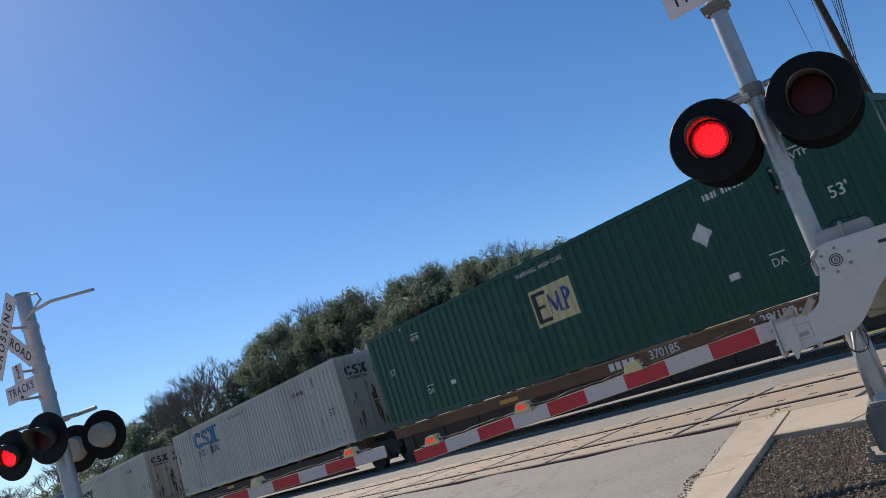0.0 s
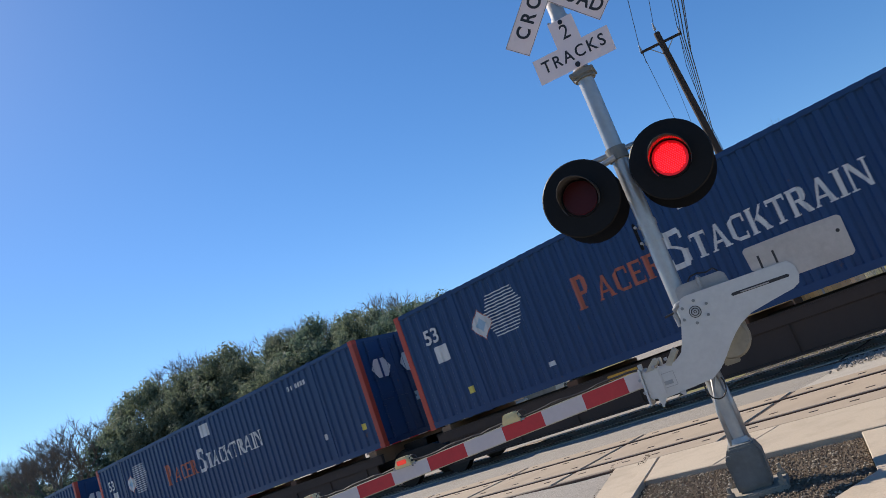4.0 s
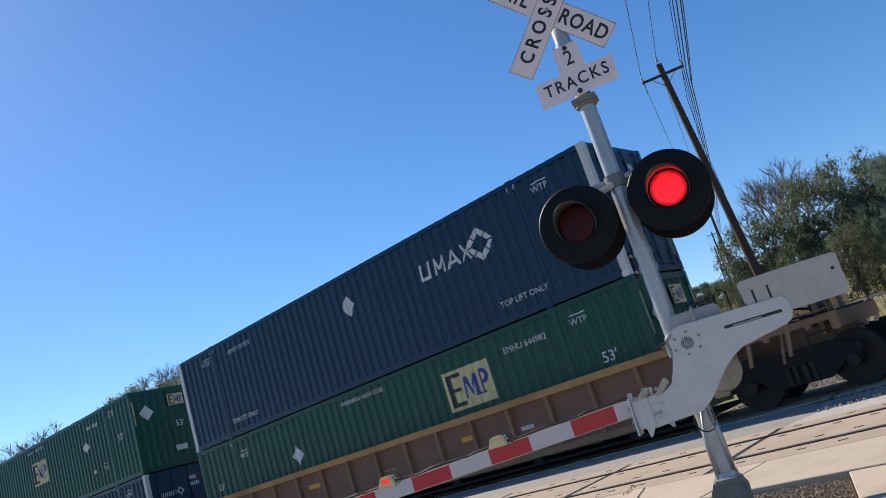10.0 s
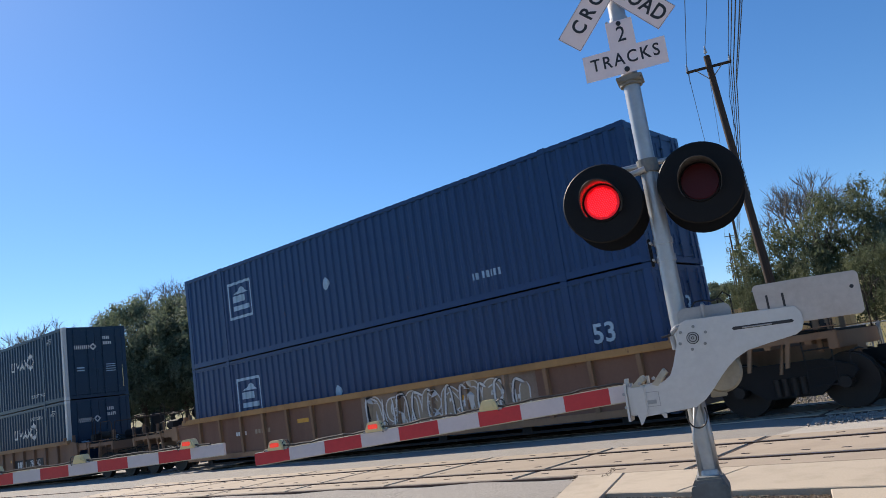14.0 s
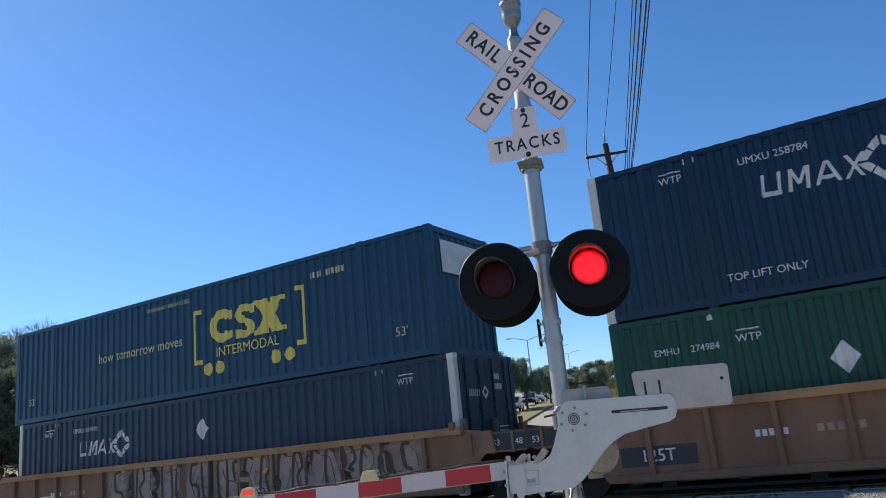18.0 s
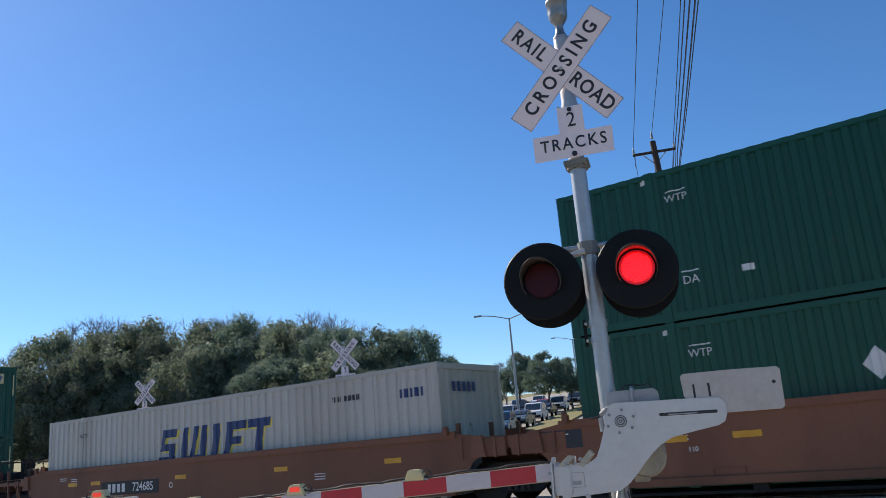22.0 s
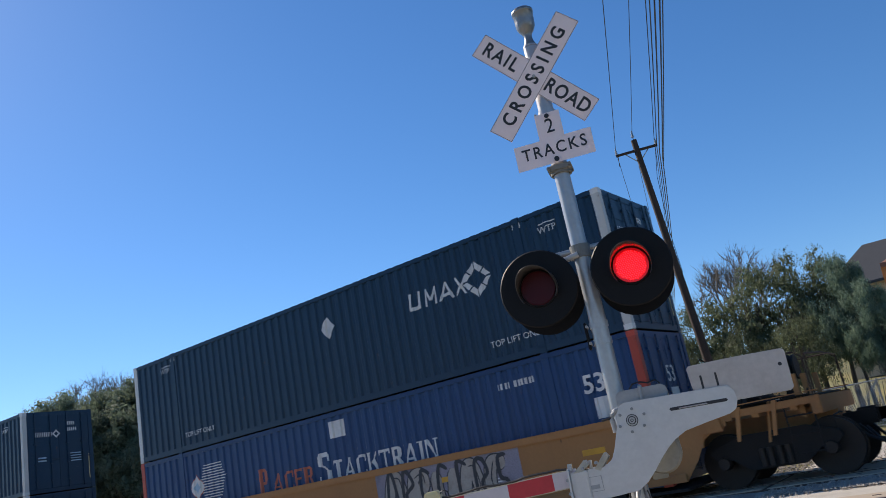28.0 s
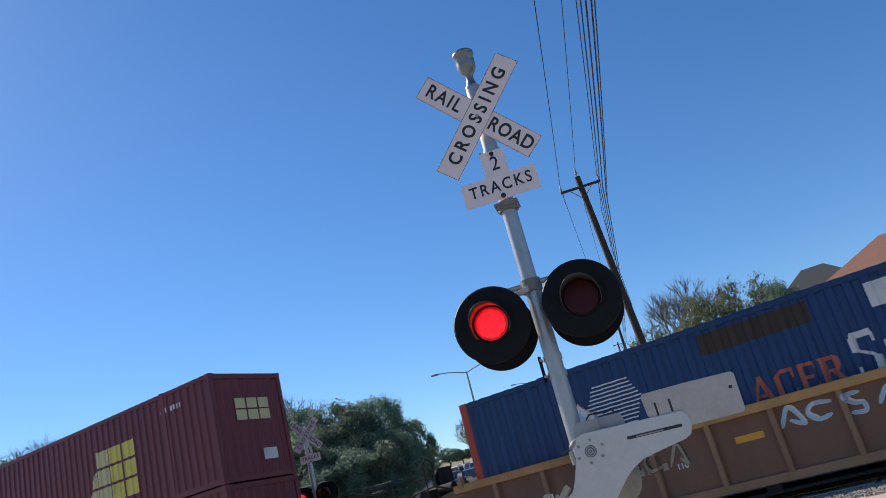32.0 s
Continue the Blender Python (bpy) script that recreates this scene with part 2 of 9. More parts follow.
M = dict(
    asphalt=cracked("asphalt", (0.385, 0.35, 0.305)),
    fines=mat("stone_dust", (0.44, 0.40, 0.345), 0.95, var=0.22, scale=2.5, fine=55, bump=0.7, dirt=0.4, dark=(0.27, 0.245, 0.21)),
    concrete=mat("concrete", (0.50, 0.415, 0.31), 0.85, var=0.2, scale=1.6, fine=60, bump=0.4, dirt=0.65, dark=(0.33, 0.265, 0.19), rand=0.07),
    panel=mat("crossing_concrete", (0.40, 0.32, 0.235), 0.8, var=0.16, scale=1.6, fine=50, bump=0.25, dirt=0.35, dark=(0.24, 0.19, 0.14), rand=0.07),
    rubber=mat("flangeway_rubber", (0.05, 0.035, 0.03), 0.7, var=0.3),
    rail=mat("rail_steel", (0.10, 0.062, 0.046), 0.5, 0.6, var=0.25, dirt=0.4),
    railtop=mat("rail_top", (0.26, 0.22, 0.20), 0.35, 0.8, var=0.15),
    mulch=mat("gravel_bed", (0.11, 0.078, 0.05), 0.95, var=0.4, scale=6, fine=60, bump=0.8),
    pebble=mat("pebble", (0.25, 0.18, 0.115), 0.85, var=0.3, scale=20, rand=0.6),
    ballast=mat("ballast", (0.27, 0.24, 0.21), 0.9, var=0.35, scale=12, fine=50, bump=0.8, rand=0.4),
    grass=mat("dry_grass", (0.20, 0.17, 0.06), 0.95, var=0.35, scale=0.25, fine=25, bump=0.6, dirt=0.7, dark=(0.10, 0.13, 0.04)),
    # dirt patches over a grey darkened to hold the counterweight's shade
    weight=mat("weathered_shaded_plate", (0.47, 0.43, 0.40), 0.5, 0.25, var=0.14, scale=4, fine=26, bump=0.06, dirt=0.45, dark=(0.33, 0.27, 0.23)),
    turf=mat("dry_turf", (0.34, 0.27, 0.115), 0.95, var=0.35, scale=1.5, fine=30, bump=0.8, dirt=0.5, dark=(0.20, 0.17, 0.07)),
    galv=mat("galvanised_steel", (0.40, 0.405, 0.41), 0.42, 0.6, var=0.12, scale=5, fine=25, bump=0.08, dirt=0.2),
    alu=mat("aluminium_plate", (0.54, 0.535, 0.53), 0.42, 0.35, var=0.09, scale=6, fine=30, bump=0.06, dirt=0.22, dark=(0.38, 0.38, 0.4)),
    mech=mat("grey_paint", (0.33, 0.335, 0.335), 0.5, var=0.12, scale=6, dirt=0.25),
    mech_cream=mat("weathered_cream_paint", (0.46, 0.42, 0.33), 0.55, var=0.14, scale=6, dirt=0.35),
    black=mat("black_paint", (0.006, 0.006, 0.007), 0.55, var=0.3, scale=8, bump=0.05, spec=0.2),
    white=mat("sign_white", (0.80, 0.68, 0.69), 0.45, var=0.05, scale=5, dirt=0.12, dark=(0.6, 0.55, 0.55)),
    ink=mat("sign_black", (0.02, 0.02, 0.025), 0.5, var=0.2),
    red=mat("reflective_red", (0.52, 0.025, 0.035), 0.4, var=0.1, scale=9, dirt=0.15),
    armwhite=mat("reflective_white", (0.60, 0.53, 0.53), 0.45, var=0.06, scale=9, dirt=0.15, dark=(0.45, 0.4, 0.42)),
    amber=mat("amber_housing", (0.72, 0.60, 0.32), 0.4, var=0.08, dirt=0.2),
    lens=mat("unlit_red_lens", (0.045, 0.003, 0.006), 0.35, var=0.1, spec=0.2),
    led=glow("lit_led", (1.0, 0.0026, 0.0034), 18.0),
    armlamp=glow("lit_arm_lamp", (1.0, 0.07, 0.04), 0.55),
    wood=mat("creosoted_pole", (0.055, 0.035, 0.025), 0.85, var=0.3, scale=4, fine=60, bump=0.4, streak=True),
    wire=mat("wire", (0.02, 0.02, 0.022), 0.5),
    bark=mat("bark", (0.10, 0.085, 0.07), 0.9, var=0.3, scale=3, fine=20, bump=0.6),
    lampgrey=mat("lamp_post_paint", (0.33, 0.34, 0.35), 0.45, 0.3, var=0.08),
    steel_dark=mat("truck_steel", (0.013, 0.011, 0.010), 0.8, 0.1, var=0.35, scale=5, bump=0.3),
    wheel=mat("wheel_steel", (0.032, 0.025, 0.021), 0.6, 0.4, var=0.25, scale=6),
    leaf_oak=foliage("oak_leaves", (0.10, 0.155, 0.115), (0.20, 0.27, 0.19), 0.62),
    leaf_olive=foliage("olive_leaves", (0.125, 0.165, 0.112), (0.24, 0.28, 0.185), 0.62),
    hood=mat("hood_paint", (0.026, 0.023, 0.023), 0.5, var=0.2, scale=8, bump=0.0, spec=0.55),
    leaf_bush=foliage("bush_leaves", (0.075, 0.095, 0.052), (0.165, 0.185, 0.10), 0.6),
    # mech_cream darkened: the motor housing's shade is put into the base colour
    motor=mat("shaded_cream_motor_paint", (0.27, 0.25, 0.20), 0.6, var=0.16, scale=6, dirt=0.45, dark=(0.15, 0.13, 0.10)),
    seam=mat("seam_dirt", (0.085, 0.055, 0.042), 0.9, var=0.3, scale=8, fine=60, bump=0.3),
    twig=mat("bare_twigs", (0.19, 0.165, 0.145), 0.9, var=0.25),
    stucco=mat("tan_stucco", (0.53, 0.43, 0.295), 0.9, var=0.08, scale=1.2, fine=60, bump=0.2),
    roof=mat("roof_shingle", (0.28, 0.135, 0.09), 0.9, var=0.2, scale=2, fine=30, bump=0.4, rand=0.15),
    roof_grey=mat("grey_shingle", (0.05, 0.053, 0.06), 0.95, var=0.2, scale=2, fine=30, bump=0.4),
    glass=mat("dark_glass", (0.03, 0.04, 0.05), 0.08, var=0.1, spec=0.8),
    chip=mat("pale_chip", (0.52, 0.43, 0.31), 0.8, var=0.3, scale=20, rand=0.3),
    bellgrey=mat("bell_galvanising", (0.24, 0.245, 0.25), 0.38, 0.6, var=0.2, scale=8, fine=30, bump=0.05, dirt=0.35),
    castgrey=mat("dirty_cast_iron_paint", (0.18, 0.18, 0.165), 0.65, var=0.2, scale=6, fine=35, bump=0.2, dirt=0.5, dark=(0.12, 0.105, 0.09)),
    castdust=mat("dusty_cast_iron", (0.34, 0.29, 0.225), 0.85, var=0.25, scale=7, fine=45, bump=0.4, dirt=0.6, dark=(0.16, 0.13, 0.10)),
    plank=mat("fresh_cedar_board", (0.62, 0.42, 0.20), 0.75, var=0.2, scale=3, fine=40, bump=0.2, streak=True, rand=0.2),
    trim=mat("white_trim", (0.7, 0.68, 0.63), 0.6, var=0.06),
    yellow=mat("hazard_yellow", (0.60, 0.30, 0.02), 0.5, var=0.12, dirt=0.35),
)


# ---- building helpers ----
def part(name, bm, material, parent, label="", m=None, smooth=False):
    """One bmesh, linked as one mesh object under a thing or a part."""
    me = bpy.data.meshes.new(name)
    bm.to_mesh(me)
    bm.free()
    return part_mesh(name, me, material, parent, label, m, smooth)


def part_mesh(name, me, material, parent, label="", m=None, smooth=False):
    if material and not me.materials:
        me.materials.append(material)
    if smooth:
        for p in me.polygons:
            p.use_smooth = True
    ob = new(name, me)
    ob.parent = parent
    if m is not None:
        ob.matrix_basis = m
    if label:
        ob["label"] = label
    return ob


def thing(name, label, category, group="", m=None, kind=""):
    ob = new(name)
    ob.empty_display_size = 0.2
    if m is not None:
        ob.matrix_basis = m
    return tagged(ob, label, category, group, kind)


def box(bm, x0, x1, y0, y1, z0, z1, bevel=0.0):
    r = bmesh.ops.create_cube(bm, size=1.0, matrix=Matrix.Translation(((x0 + x1) / 2, (y0 + y1) / 2, (z0 + z1) / 2)) @ Matrix.Diagonal((x1 - x0, y1 - y0, z1 - z0, 1)))
    if bevel:
        es = list({e for v in r["verts"] for e in v.link_edges})
        bmesh.ops.bevel(bm, geom=es, offset=bevel, segments=2, affect="EDGES")
    return bm


def cyl(bm, p0, p1, r0, r1=None, n=16):
    p0, p1 = Vector(p0), Vector(p1)
    d = p1 - p0
    m = Matrix.Translation((p0 + p1) / 2) @ d.to_track_quat("Z", "Y").to_matrix().to_4x4()
    bmesh.ops.create_cone(bm, cap_ends=True, segments=n, radius1=r0, radius2=r0 if r1 is None else r1, depth=d.length, matrix=m)
    return bm


def prism(bm, poly, y0, y1, bevel=0.0):
    """A plate cut to a outline of (x, z), between two depths."""
    vs = [bm.verts.new((x, y0, z)) for x, z in poly]
    f = bm.faces.new(vs)
    r = bmesh.ops.extrude_face_region(bm, geom=[f])
    top = [e for e in r["geom"] if isinstance(e, bmesh.types.BMVert)]
    bmesh.ops.translate(bm, verts=top, vec=(0, y1 - y0, 0))
    bmesh.ops.recalc_face_normals(bm, faces=bm.faces)
    if bevel:
        bmesh.ops.bevel(bm, geom=[e for e in bm.edges if e.calc_face_angle(0) > 0.5], offset=bevel, segments=2, affect="EDGES")
    return bm


def tube(bm, pts, r, n=8):
    """A bent pipe or cable through the points."""
    pts = [Vector(p) for p in pts]
    rings = []
    for i, p in enumerate(pts):
        d = (pts[min(i + 1, len(pts) - 1)] - pts[max(i - 1, 0)]).normalized()
        u = d.cross(Vector((0.31, 0.17, 0.93)) if abs(d.z) < 0.9 else Vector((0.9, 0.3, 0.1))).normalized()
        v = d.cross(u)
        rings.append([bm.verts.new(p + (u * math.cos(6.28319 * k / n) + v * math.sin(6.28319 * k / n)) * r) for k in range(n)])
    for a, b in zip(rings, rings[1:]):
        for k in range(n):
            bm.faces.new((a[k], a[(k + 1) % n], b[(k + 1) % n], b[k]))
    bm.faces.new(rings[0][::-1])
    bm.faces.new(rings[-1])
    return bm


def B(*a, bevel=0.0):
    return box(bmesh.new(), *a, bevel=bevel)


def C(p0, p1, r0, r1=None, n=16):
    return cyl(bmesh.new(), p0, p1, r0, r1, n)


TEXTS = {}


def text_mesh(s, size, bold=0.0, spacing=1.0):
    """Lettering as a flat mesh in x and z, centred."""
    key = (s, size, bold, spacing)
    if key not in TEXTS:
        cu = bpy.data.curves.new("lettering", "FONT")
        cu.body, cu.size, cu.align_x, cu.align_y, cu.offset, cu.space_character, cu.resolution_u = s, size, "CENTER", "CENTER", bold, spacing, 3
        ob = bpy.data.objects.new("lettering", cu)
        scene.collection.objects.link(ob)
        bpy.context.view_layer.update()
        me = bpy.data.meshes.new_from_object(ob.evaluated_get(bpy.context.evaluated_depsgraph_get()))
        bpy.data.objects.remove(ob)
        bpy.data.curves.remove(cu)
        me.transform(Matrix.Rotation(radians(90), 4, "X"))
        me.materials.clear()
        TEXTS[key] = me
    return TEXTS[key].copy()


def lettering(s, size, material, parent, m, bold=0.0, spacing=1.0, name="lettering"):
    return part_mesh(name, text_mesh(s, size, bold, spacing), material, parent, "", m)


ROAD_TURN = 20.14     # the road crosses the tracks askew
TH = radians(ROAD_TURN)
EX, ER = Vector((math.cos(TH), math.sin(TH), 0)), Vector((-math.sin(TH), math.cos(TH), 0))


def smooth01(a):
    a = min(1, max(0, a))
    return a * a * (3 - 2 * a)


def height(x, y):
    """The lie of the land: level round the crossing, a small ramp up to the tracks, a slow rise behind them."""
    return 0.085 * smooth01((y - 1.6) / 1.2) + 0.045 * max(0.0, math.hypot(max(y - 16, 0), 0.3 * max(0, abs(x) - 60)) ) * smooth01((y - 16) / 30) + 0.03 * max(0.0, min(y, 320) - 26) * smooth01((-x - 4) / 14)


def road_at(s, d):
    """Along the road from the mast, across it to the right."""
    p = ER * s + EX * d
    return p.x, p.y

# ---- ground, road, tracks ----
def sheet(name, xs, ys, f, material, parent=None, label="", kind="structure", category="ground", turn=False):
    vs, fs = [], []
    for j, y in enumerate(ys):
        for i, x in enumerate(xs):
            a, b = (x, y) if not turn else road_at(y, x)
            vs.append((a, b, f(a, b)))
    w = len(xs)
    for j in range(len(ys) - 1):
        for i in range(w - 1):
            fs.append((j * w + i, j * w + i + 1, j * w + i + 1 + w, j * w + i + w))
    me = bpy.data.meshes.new(name)
    me.from_pydata(vs, [], fs)
    ob = part_mesh(name, me, material, parent, smooth=True)
    return tagged(ob, label, category, "", kind)


def spread(a, b, n):
    return [a + (b - a) * i / n for i in range(n + 1)]


GX = [-3000, -1200, -500, -260] + spread(-180, 120, 60) + [260, 500, 1200, 3000]
GY = [-3000, -900, -250, -80, -40] + spread(-20, 20, 40) + spread(24, 200, 44) + [300, 600, 1200, 3000]
ground = sheet("ground", GX, GY, lambda x, y: height(x, min(y, 320)) - 0.05, M["grass"], label="dry winter grass and bare earth", category="ground")

ROAD_R = -1.78      # the right gutter of the asphalt
road = sheet("road", spread(-40, ROAD_R, 26), [s for s in spread(-60, 240, 300)], lambda x, y: height(x, y) + 0.0, M["asphalt"], label="worn grey asphalt road with cracks and patches", category="road", turn=True)

# road patches and cracks as slightly raised tar lines
random.seed(5)
TRACK1, TRACK2, RAILZ = 4.075, 9.41, 0.106
GAUGE = 1.49


def track(yc, group):
    t = thing("railway_track", "steel rails set flush between concrete crossing panels", "railway track", "tracks", pose(0, yc, 0))
    for k, side in enumerate((-1, 1)):
        bm = bmesh.new()
        y = side * GAUGE / 2
        box(bm, -400, 160, y - 0.036, y + 0.036, RAILZ - 0.045, RAILZ)
        box(bm, -400, 160, y - 0.01, y + 0.01, RAILZ - 0.17, RAILZ - 0.045)
        part("rail", bm, M["rail"], t, "rusty rail with a worn bright top")
        part("rail_head", B(-400, 160, y - 0.022, y + 0.022, RAILZ - 0.002, RAILZ + 0.002), M["railtop"], t)
        part("flangeway_filler", B(-17.5, 4.4, y - 0.11, y + 0.11, RAILZ - 0.16, RAILZ - 0.05), M["rubber"], t)
    return t


tr1, tr2 = track(TRACK1, "near"), track(TRACK2, "far")
bm = bmesh.new()
for i in range(230):
    x = -130 + i * 0.56
    if -17.6 < x < 4.4:
        continue
    for yc in (TRACK1, TRACK2):
        box(bm, x - 0.11, x + 0.11, yc - 1.3, yc + 1.3, -0.1, RAILZ - 0.15)
sleepers = tagged(part("sleepers", bm, M["wood"], None), "dark timber sleepers half buried in ballast", "sleepers", "", "stuff")


def ballast_bed(x0, x1):
    bm = bmesh.new()
    pts = [(2.35, 0.02), (2.9, 0.045), (5.3, 0.045), (6.8, 0.03), (8.3, 0.045), (10.9, 0.045), (13.0, 0.05), (16.0, 0.05), (17.0, -0.02)]
    n = max(2, int((x1 - x0) / 1.0))
    rows = [[bm.verts.new((x0 + (x1 - x0) * i / n, y, z + 0.02)) for y, z in pts] for i in range(n + 1)]
    for a, b in zip(rows, rows[1:]):
        for k in range(len(pts) - 1):
            bm.faces.new((a[k], b[k], b[k + 1], a[k + 1]))
    return bm


for x0, x1 in ((-260, -17.6), (-1.5, 140)):
    tagged(part("ballast", ballast_bed(x0, x1), M["fines"], None), "grey crushed-stone ballast beside the rails", "ballast", "", "structure")


def stones(name, n, area, size, material, label, seed, zf):
    """Loose stones, each a small rough block."""
    rng = np.random.default_rng(seed)
    base = np.array([(1, 0, 0), (-1, 0, 0), (0, 1, 0), (0, -1, 0), (0, 0, 1), (0, 0, -1)], float)
    faces = np.array([(0, 2, 4), (2, 1, 4), (1, 3, 4), (3, 0, 4), (2, 0, 5), (1, 2, 5), (3, 1, 5), (0, 3, 5)])
    vs, fs = [], []
    k = 0
    while k < n:
        x, y = rng.uniform(area[0], area[1]), rng.uniform(area[2], area[3])
        z = zf(x, y)
        if z is None:
            continue
        a = rng.uniform(0, 6.28)
        s = size * rng.uniform(0.5, 1.3, 3) * (1, 1, 0.7)
        p = base * s * rng.uniform(0.8, 1.2, (6, 1))
        ca, sa = math.cos(a), math.sin(a)
        q = np.stack([p[:, 0] * ca - p[:, 1] * sa, p[:, 0] * sa + p[:, 1] * ca, p[:, 2]], 1) + (x, y, z)
        vs.append(q)
        fs.append(faces + 6 * k)
        k += 1
    me = bpy.data.meshes.new(name)
    me.from_pydata(np.concatenate(vs).tolist(), [], np.concatenate(fs).tolist())
    return tagged(part_mesh(name, me, material, None), label, "stones", "", "stuff")


stones("ballast_stones", 11000, (-1.6, 12, 6.7, 8.4), 0.03, M["ballast"], "loose grey ballast stones between the tracks", 3,
       lambda x, y: 0.075 if x > -0.4 + 0.5 * (y - 7.4) ** 2 + 0.35 * math.sin(y * 5) or (x > -1.3 and math.sin(x * 37 + y * 53) > 0.8) else None)
stones("ballast_stones", 9000, (-9, 14, 10.9, 14.5), 0.034, M["ballast"], "loose grey ballast stones beyond the far rail", 6, lambda x, y: 0.06 if x > -7 + y * 0.2 else None)
apron = sheet("asphalt_apron", spread(-5.2, -1.35, 8), spread(5.45, 8.22, 4), lambda x, y: height(x, y) + 0.003 - 0.035 * smooth01((x + 2.1) / 0.7), M["asphalt"], label="worn asphalt between the two tracks", category="road")
stones("ballast_stones", 5000, (3.6, 14, 2.7, 11), 0.035, M["ballast"], "loose grey ballast stones round the rails", 4, lambda x, y: 0.07)

# ---- crossing signals ----
LEDS = []      # (cluster, lit in the first phase)


def ledgrid():
    bm = bmesh.new()
    bmesh.ops.create_circle(bm, cap_ends=True, segments=28, radius=0.142, matrix=Matrix.Rotation(radians(90), 4, "X"))
    for i in range(-8, 9):
        for j in range(-8, 9):
            x, z = (i + 0.5 * (j % 2)) * 0.0185, j * 0.016
            if math.hypot(x, z) < 0.120:
                bmesh.ops.create_cone(bm, cap_ends=True, segments=6, radius1=0.0062, radius2=0.003, depth=0.006, matrix=Matrix.Translation((x, -0.003, z)) @ Matrix.Rotation(radians(90), 4, "X"))
    me = bpy.data.meshes.new("lit_light")
    bm.to_mesh(me)
    bm.free()
    me.materials.append(M["led"])
    me.materials.append(M["led_base"])
    for p in me.polygons:
        p.material_index = 1 if len(p.vertices) > 10 else 0
    return me


M["led_base"] = glow("lit_lens", (0.9, 0.002, 0.010), 0.38, (0.04, 0.002, 0.002))
LED_MESH = ledgrid()


def visor():
    """Hood over a lamp: open below, longer above."""
    bm = bmesh.new()
    n = 20
    inner, outer = [], []
    for ring, r in ((inner, 0.158), (outer, 0.164)):
        for k in range(n + 1):
            a = radians(-35 + 250 * k / n)
            ln = 0.10 + 0.20 * max(0, math.sin(a)) ** 0.7
            ring.append((bm.verts.new((r * math.cos(a), 0, r * math.sin(a))), bm.verts.new((r * math.cos(a), -ln, r * math.sin(a) - 0.02))))
    for k in range(n):
        bm.faces.new((outer[k][0], outer[k + 1][0], outer[k + 1][1], outer[k][1]))
        bm.faces.new((inner[k][0], inner[k][1], inner[k + 1][1], inner[k + 1][0]))
        bm.faces.new((inner[k][1], outer[k][1], outer[k + 1][1], inner[k + 1][1]))
    bmesh.ops.recalc_face_normals(bm, faces=bm.faces)
    return bm


def lamp_head(parent, x, z, face=-1, phase=None, turn=0.0, y=0.12, back="black"):
    """One flashing lamp: round black background, housing, hood, dark red lens with its cluster of light."""
    m = pose(x, y * face, z, 0, 0, (0 if face < 0 else 180) + turn)
    bm = bmesh.new()
    cyl(bm, (0, 0.012, 0), (0, 0, 0), 0.328, 0.318, 40)
    head = part("background_disc", bm, M["black"], parent, "round black background disc", m)
    bm = C((0, 0.012, 0), (0, 0.15, 0), 0.175, 0.15, 28)
    part("housing", bm, M[back], head, "grey lamp back" if back != "black" else "")
    part("hood", visor(), M["hood"], head, smooth=True)
    part("lens_rim", C((0, 0, 0), (0, -0.02, 0), 0.158, 0.155, 32), M["black"], head)
    part("lens", C((0, -0.018, 0), (0, -0.030, 0), 0.146, 0.140, 32), M["lens"], head, "dark red lens")
    if phase is not None:
        ob = part_mesh("lit_light", LED_MESH, None, head, "lit red signal light", pose(0, -0.034, 0))
        LEDS.append((ob, phase))
    return head


NARROW = Matrix.Diagonal((0.86, 1, 1, 1))     # the tall narrow letters of road signs


def crossbuck(parent, z, x=0.0, y=-0.1, tilt=6.0, al=47.2):
    g = Matrix.Translation((x, y, z)) @ Matrix.Rotation(radians(tilt), 4, "X")
    for name, a, off in (("crossing_blade", al, -0.006), ("railroad_blade", -al, 0.0)):
        m = g @ Matrix.Translation((0, off, 0)) @ Matrix.Rotation(-radians(a), 4, "Y")
        blade = part(name, B(-0.6096, 0.6096, 0, 0.003, -0.1143, 0.1143), M["white"], parent, "white reflective blade", m)
        bm = bmesh.new()
        for x0, x1, z0, z1 in ((-0.607, 0.607, -0.112, -0.109), (-0.607, 0.607, 0.109, 0.112), (-0.607, -0.604, -0.109, 0.109), (0.604, 0.607, -0.109, 0.109)):
            box(bm, x0, x1, -0.0015, 0.001, z0, z1)
        part("edge_line", bm, M["ink"], blade)
        if a > 0:
            lettering("CROSSING", 0.174, M["ink"], blade, pose(0, -0.002, 0) @ NARROW, 0.0045, 1.5)
        else:
            lettering("RAIL", 0.178, M["ink"], blade, pose(-0.365, -0.002, 0) @ NARROW, 0.004, 1.25)
            lettering("ROAD", 0.178, M["ink"], blade, pose(0.355, -0.002, 0) @ NARROW, 0.004, 1.1)
    part("crossbuck_bolt", C((x, y - 0.02, z), (x, y + 0.1, z), 0.015), M["mech"], parent)


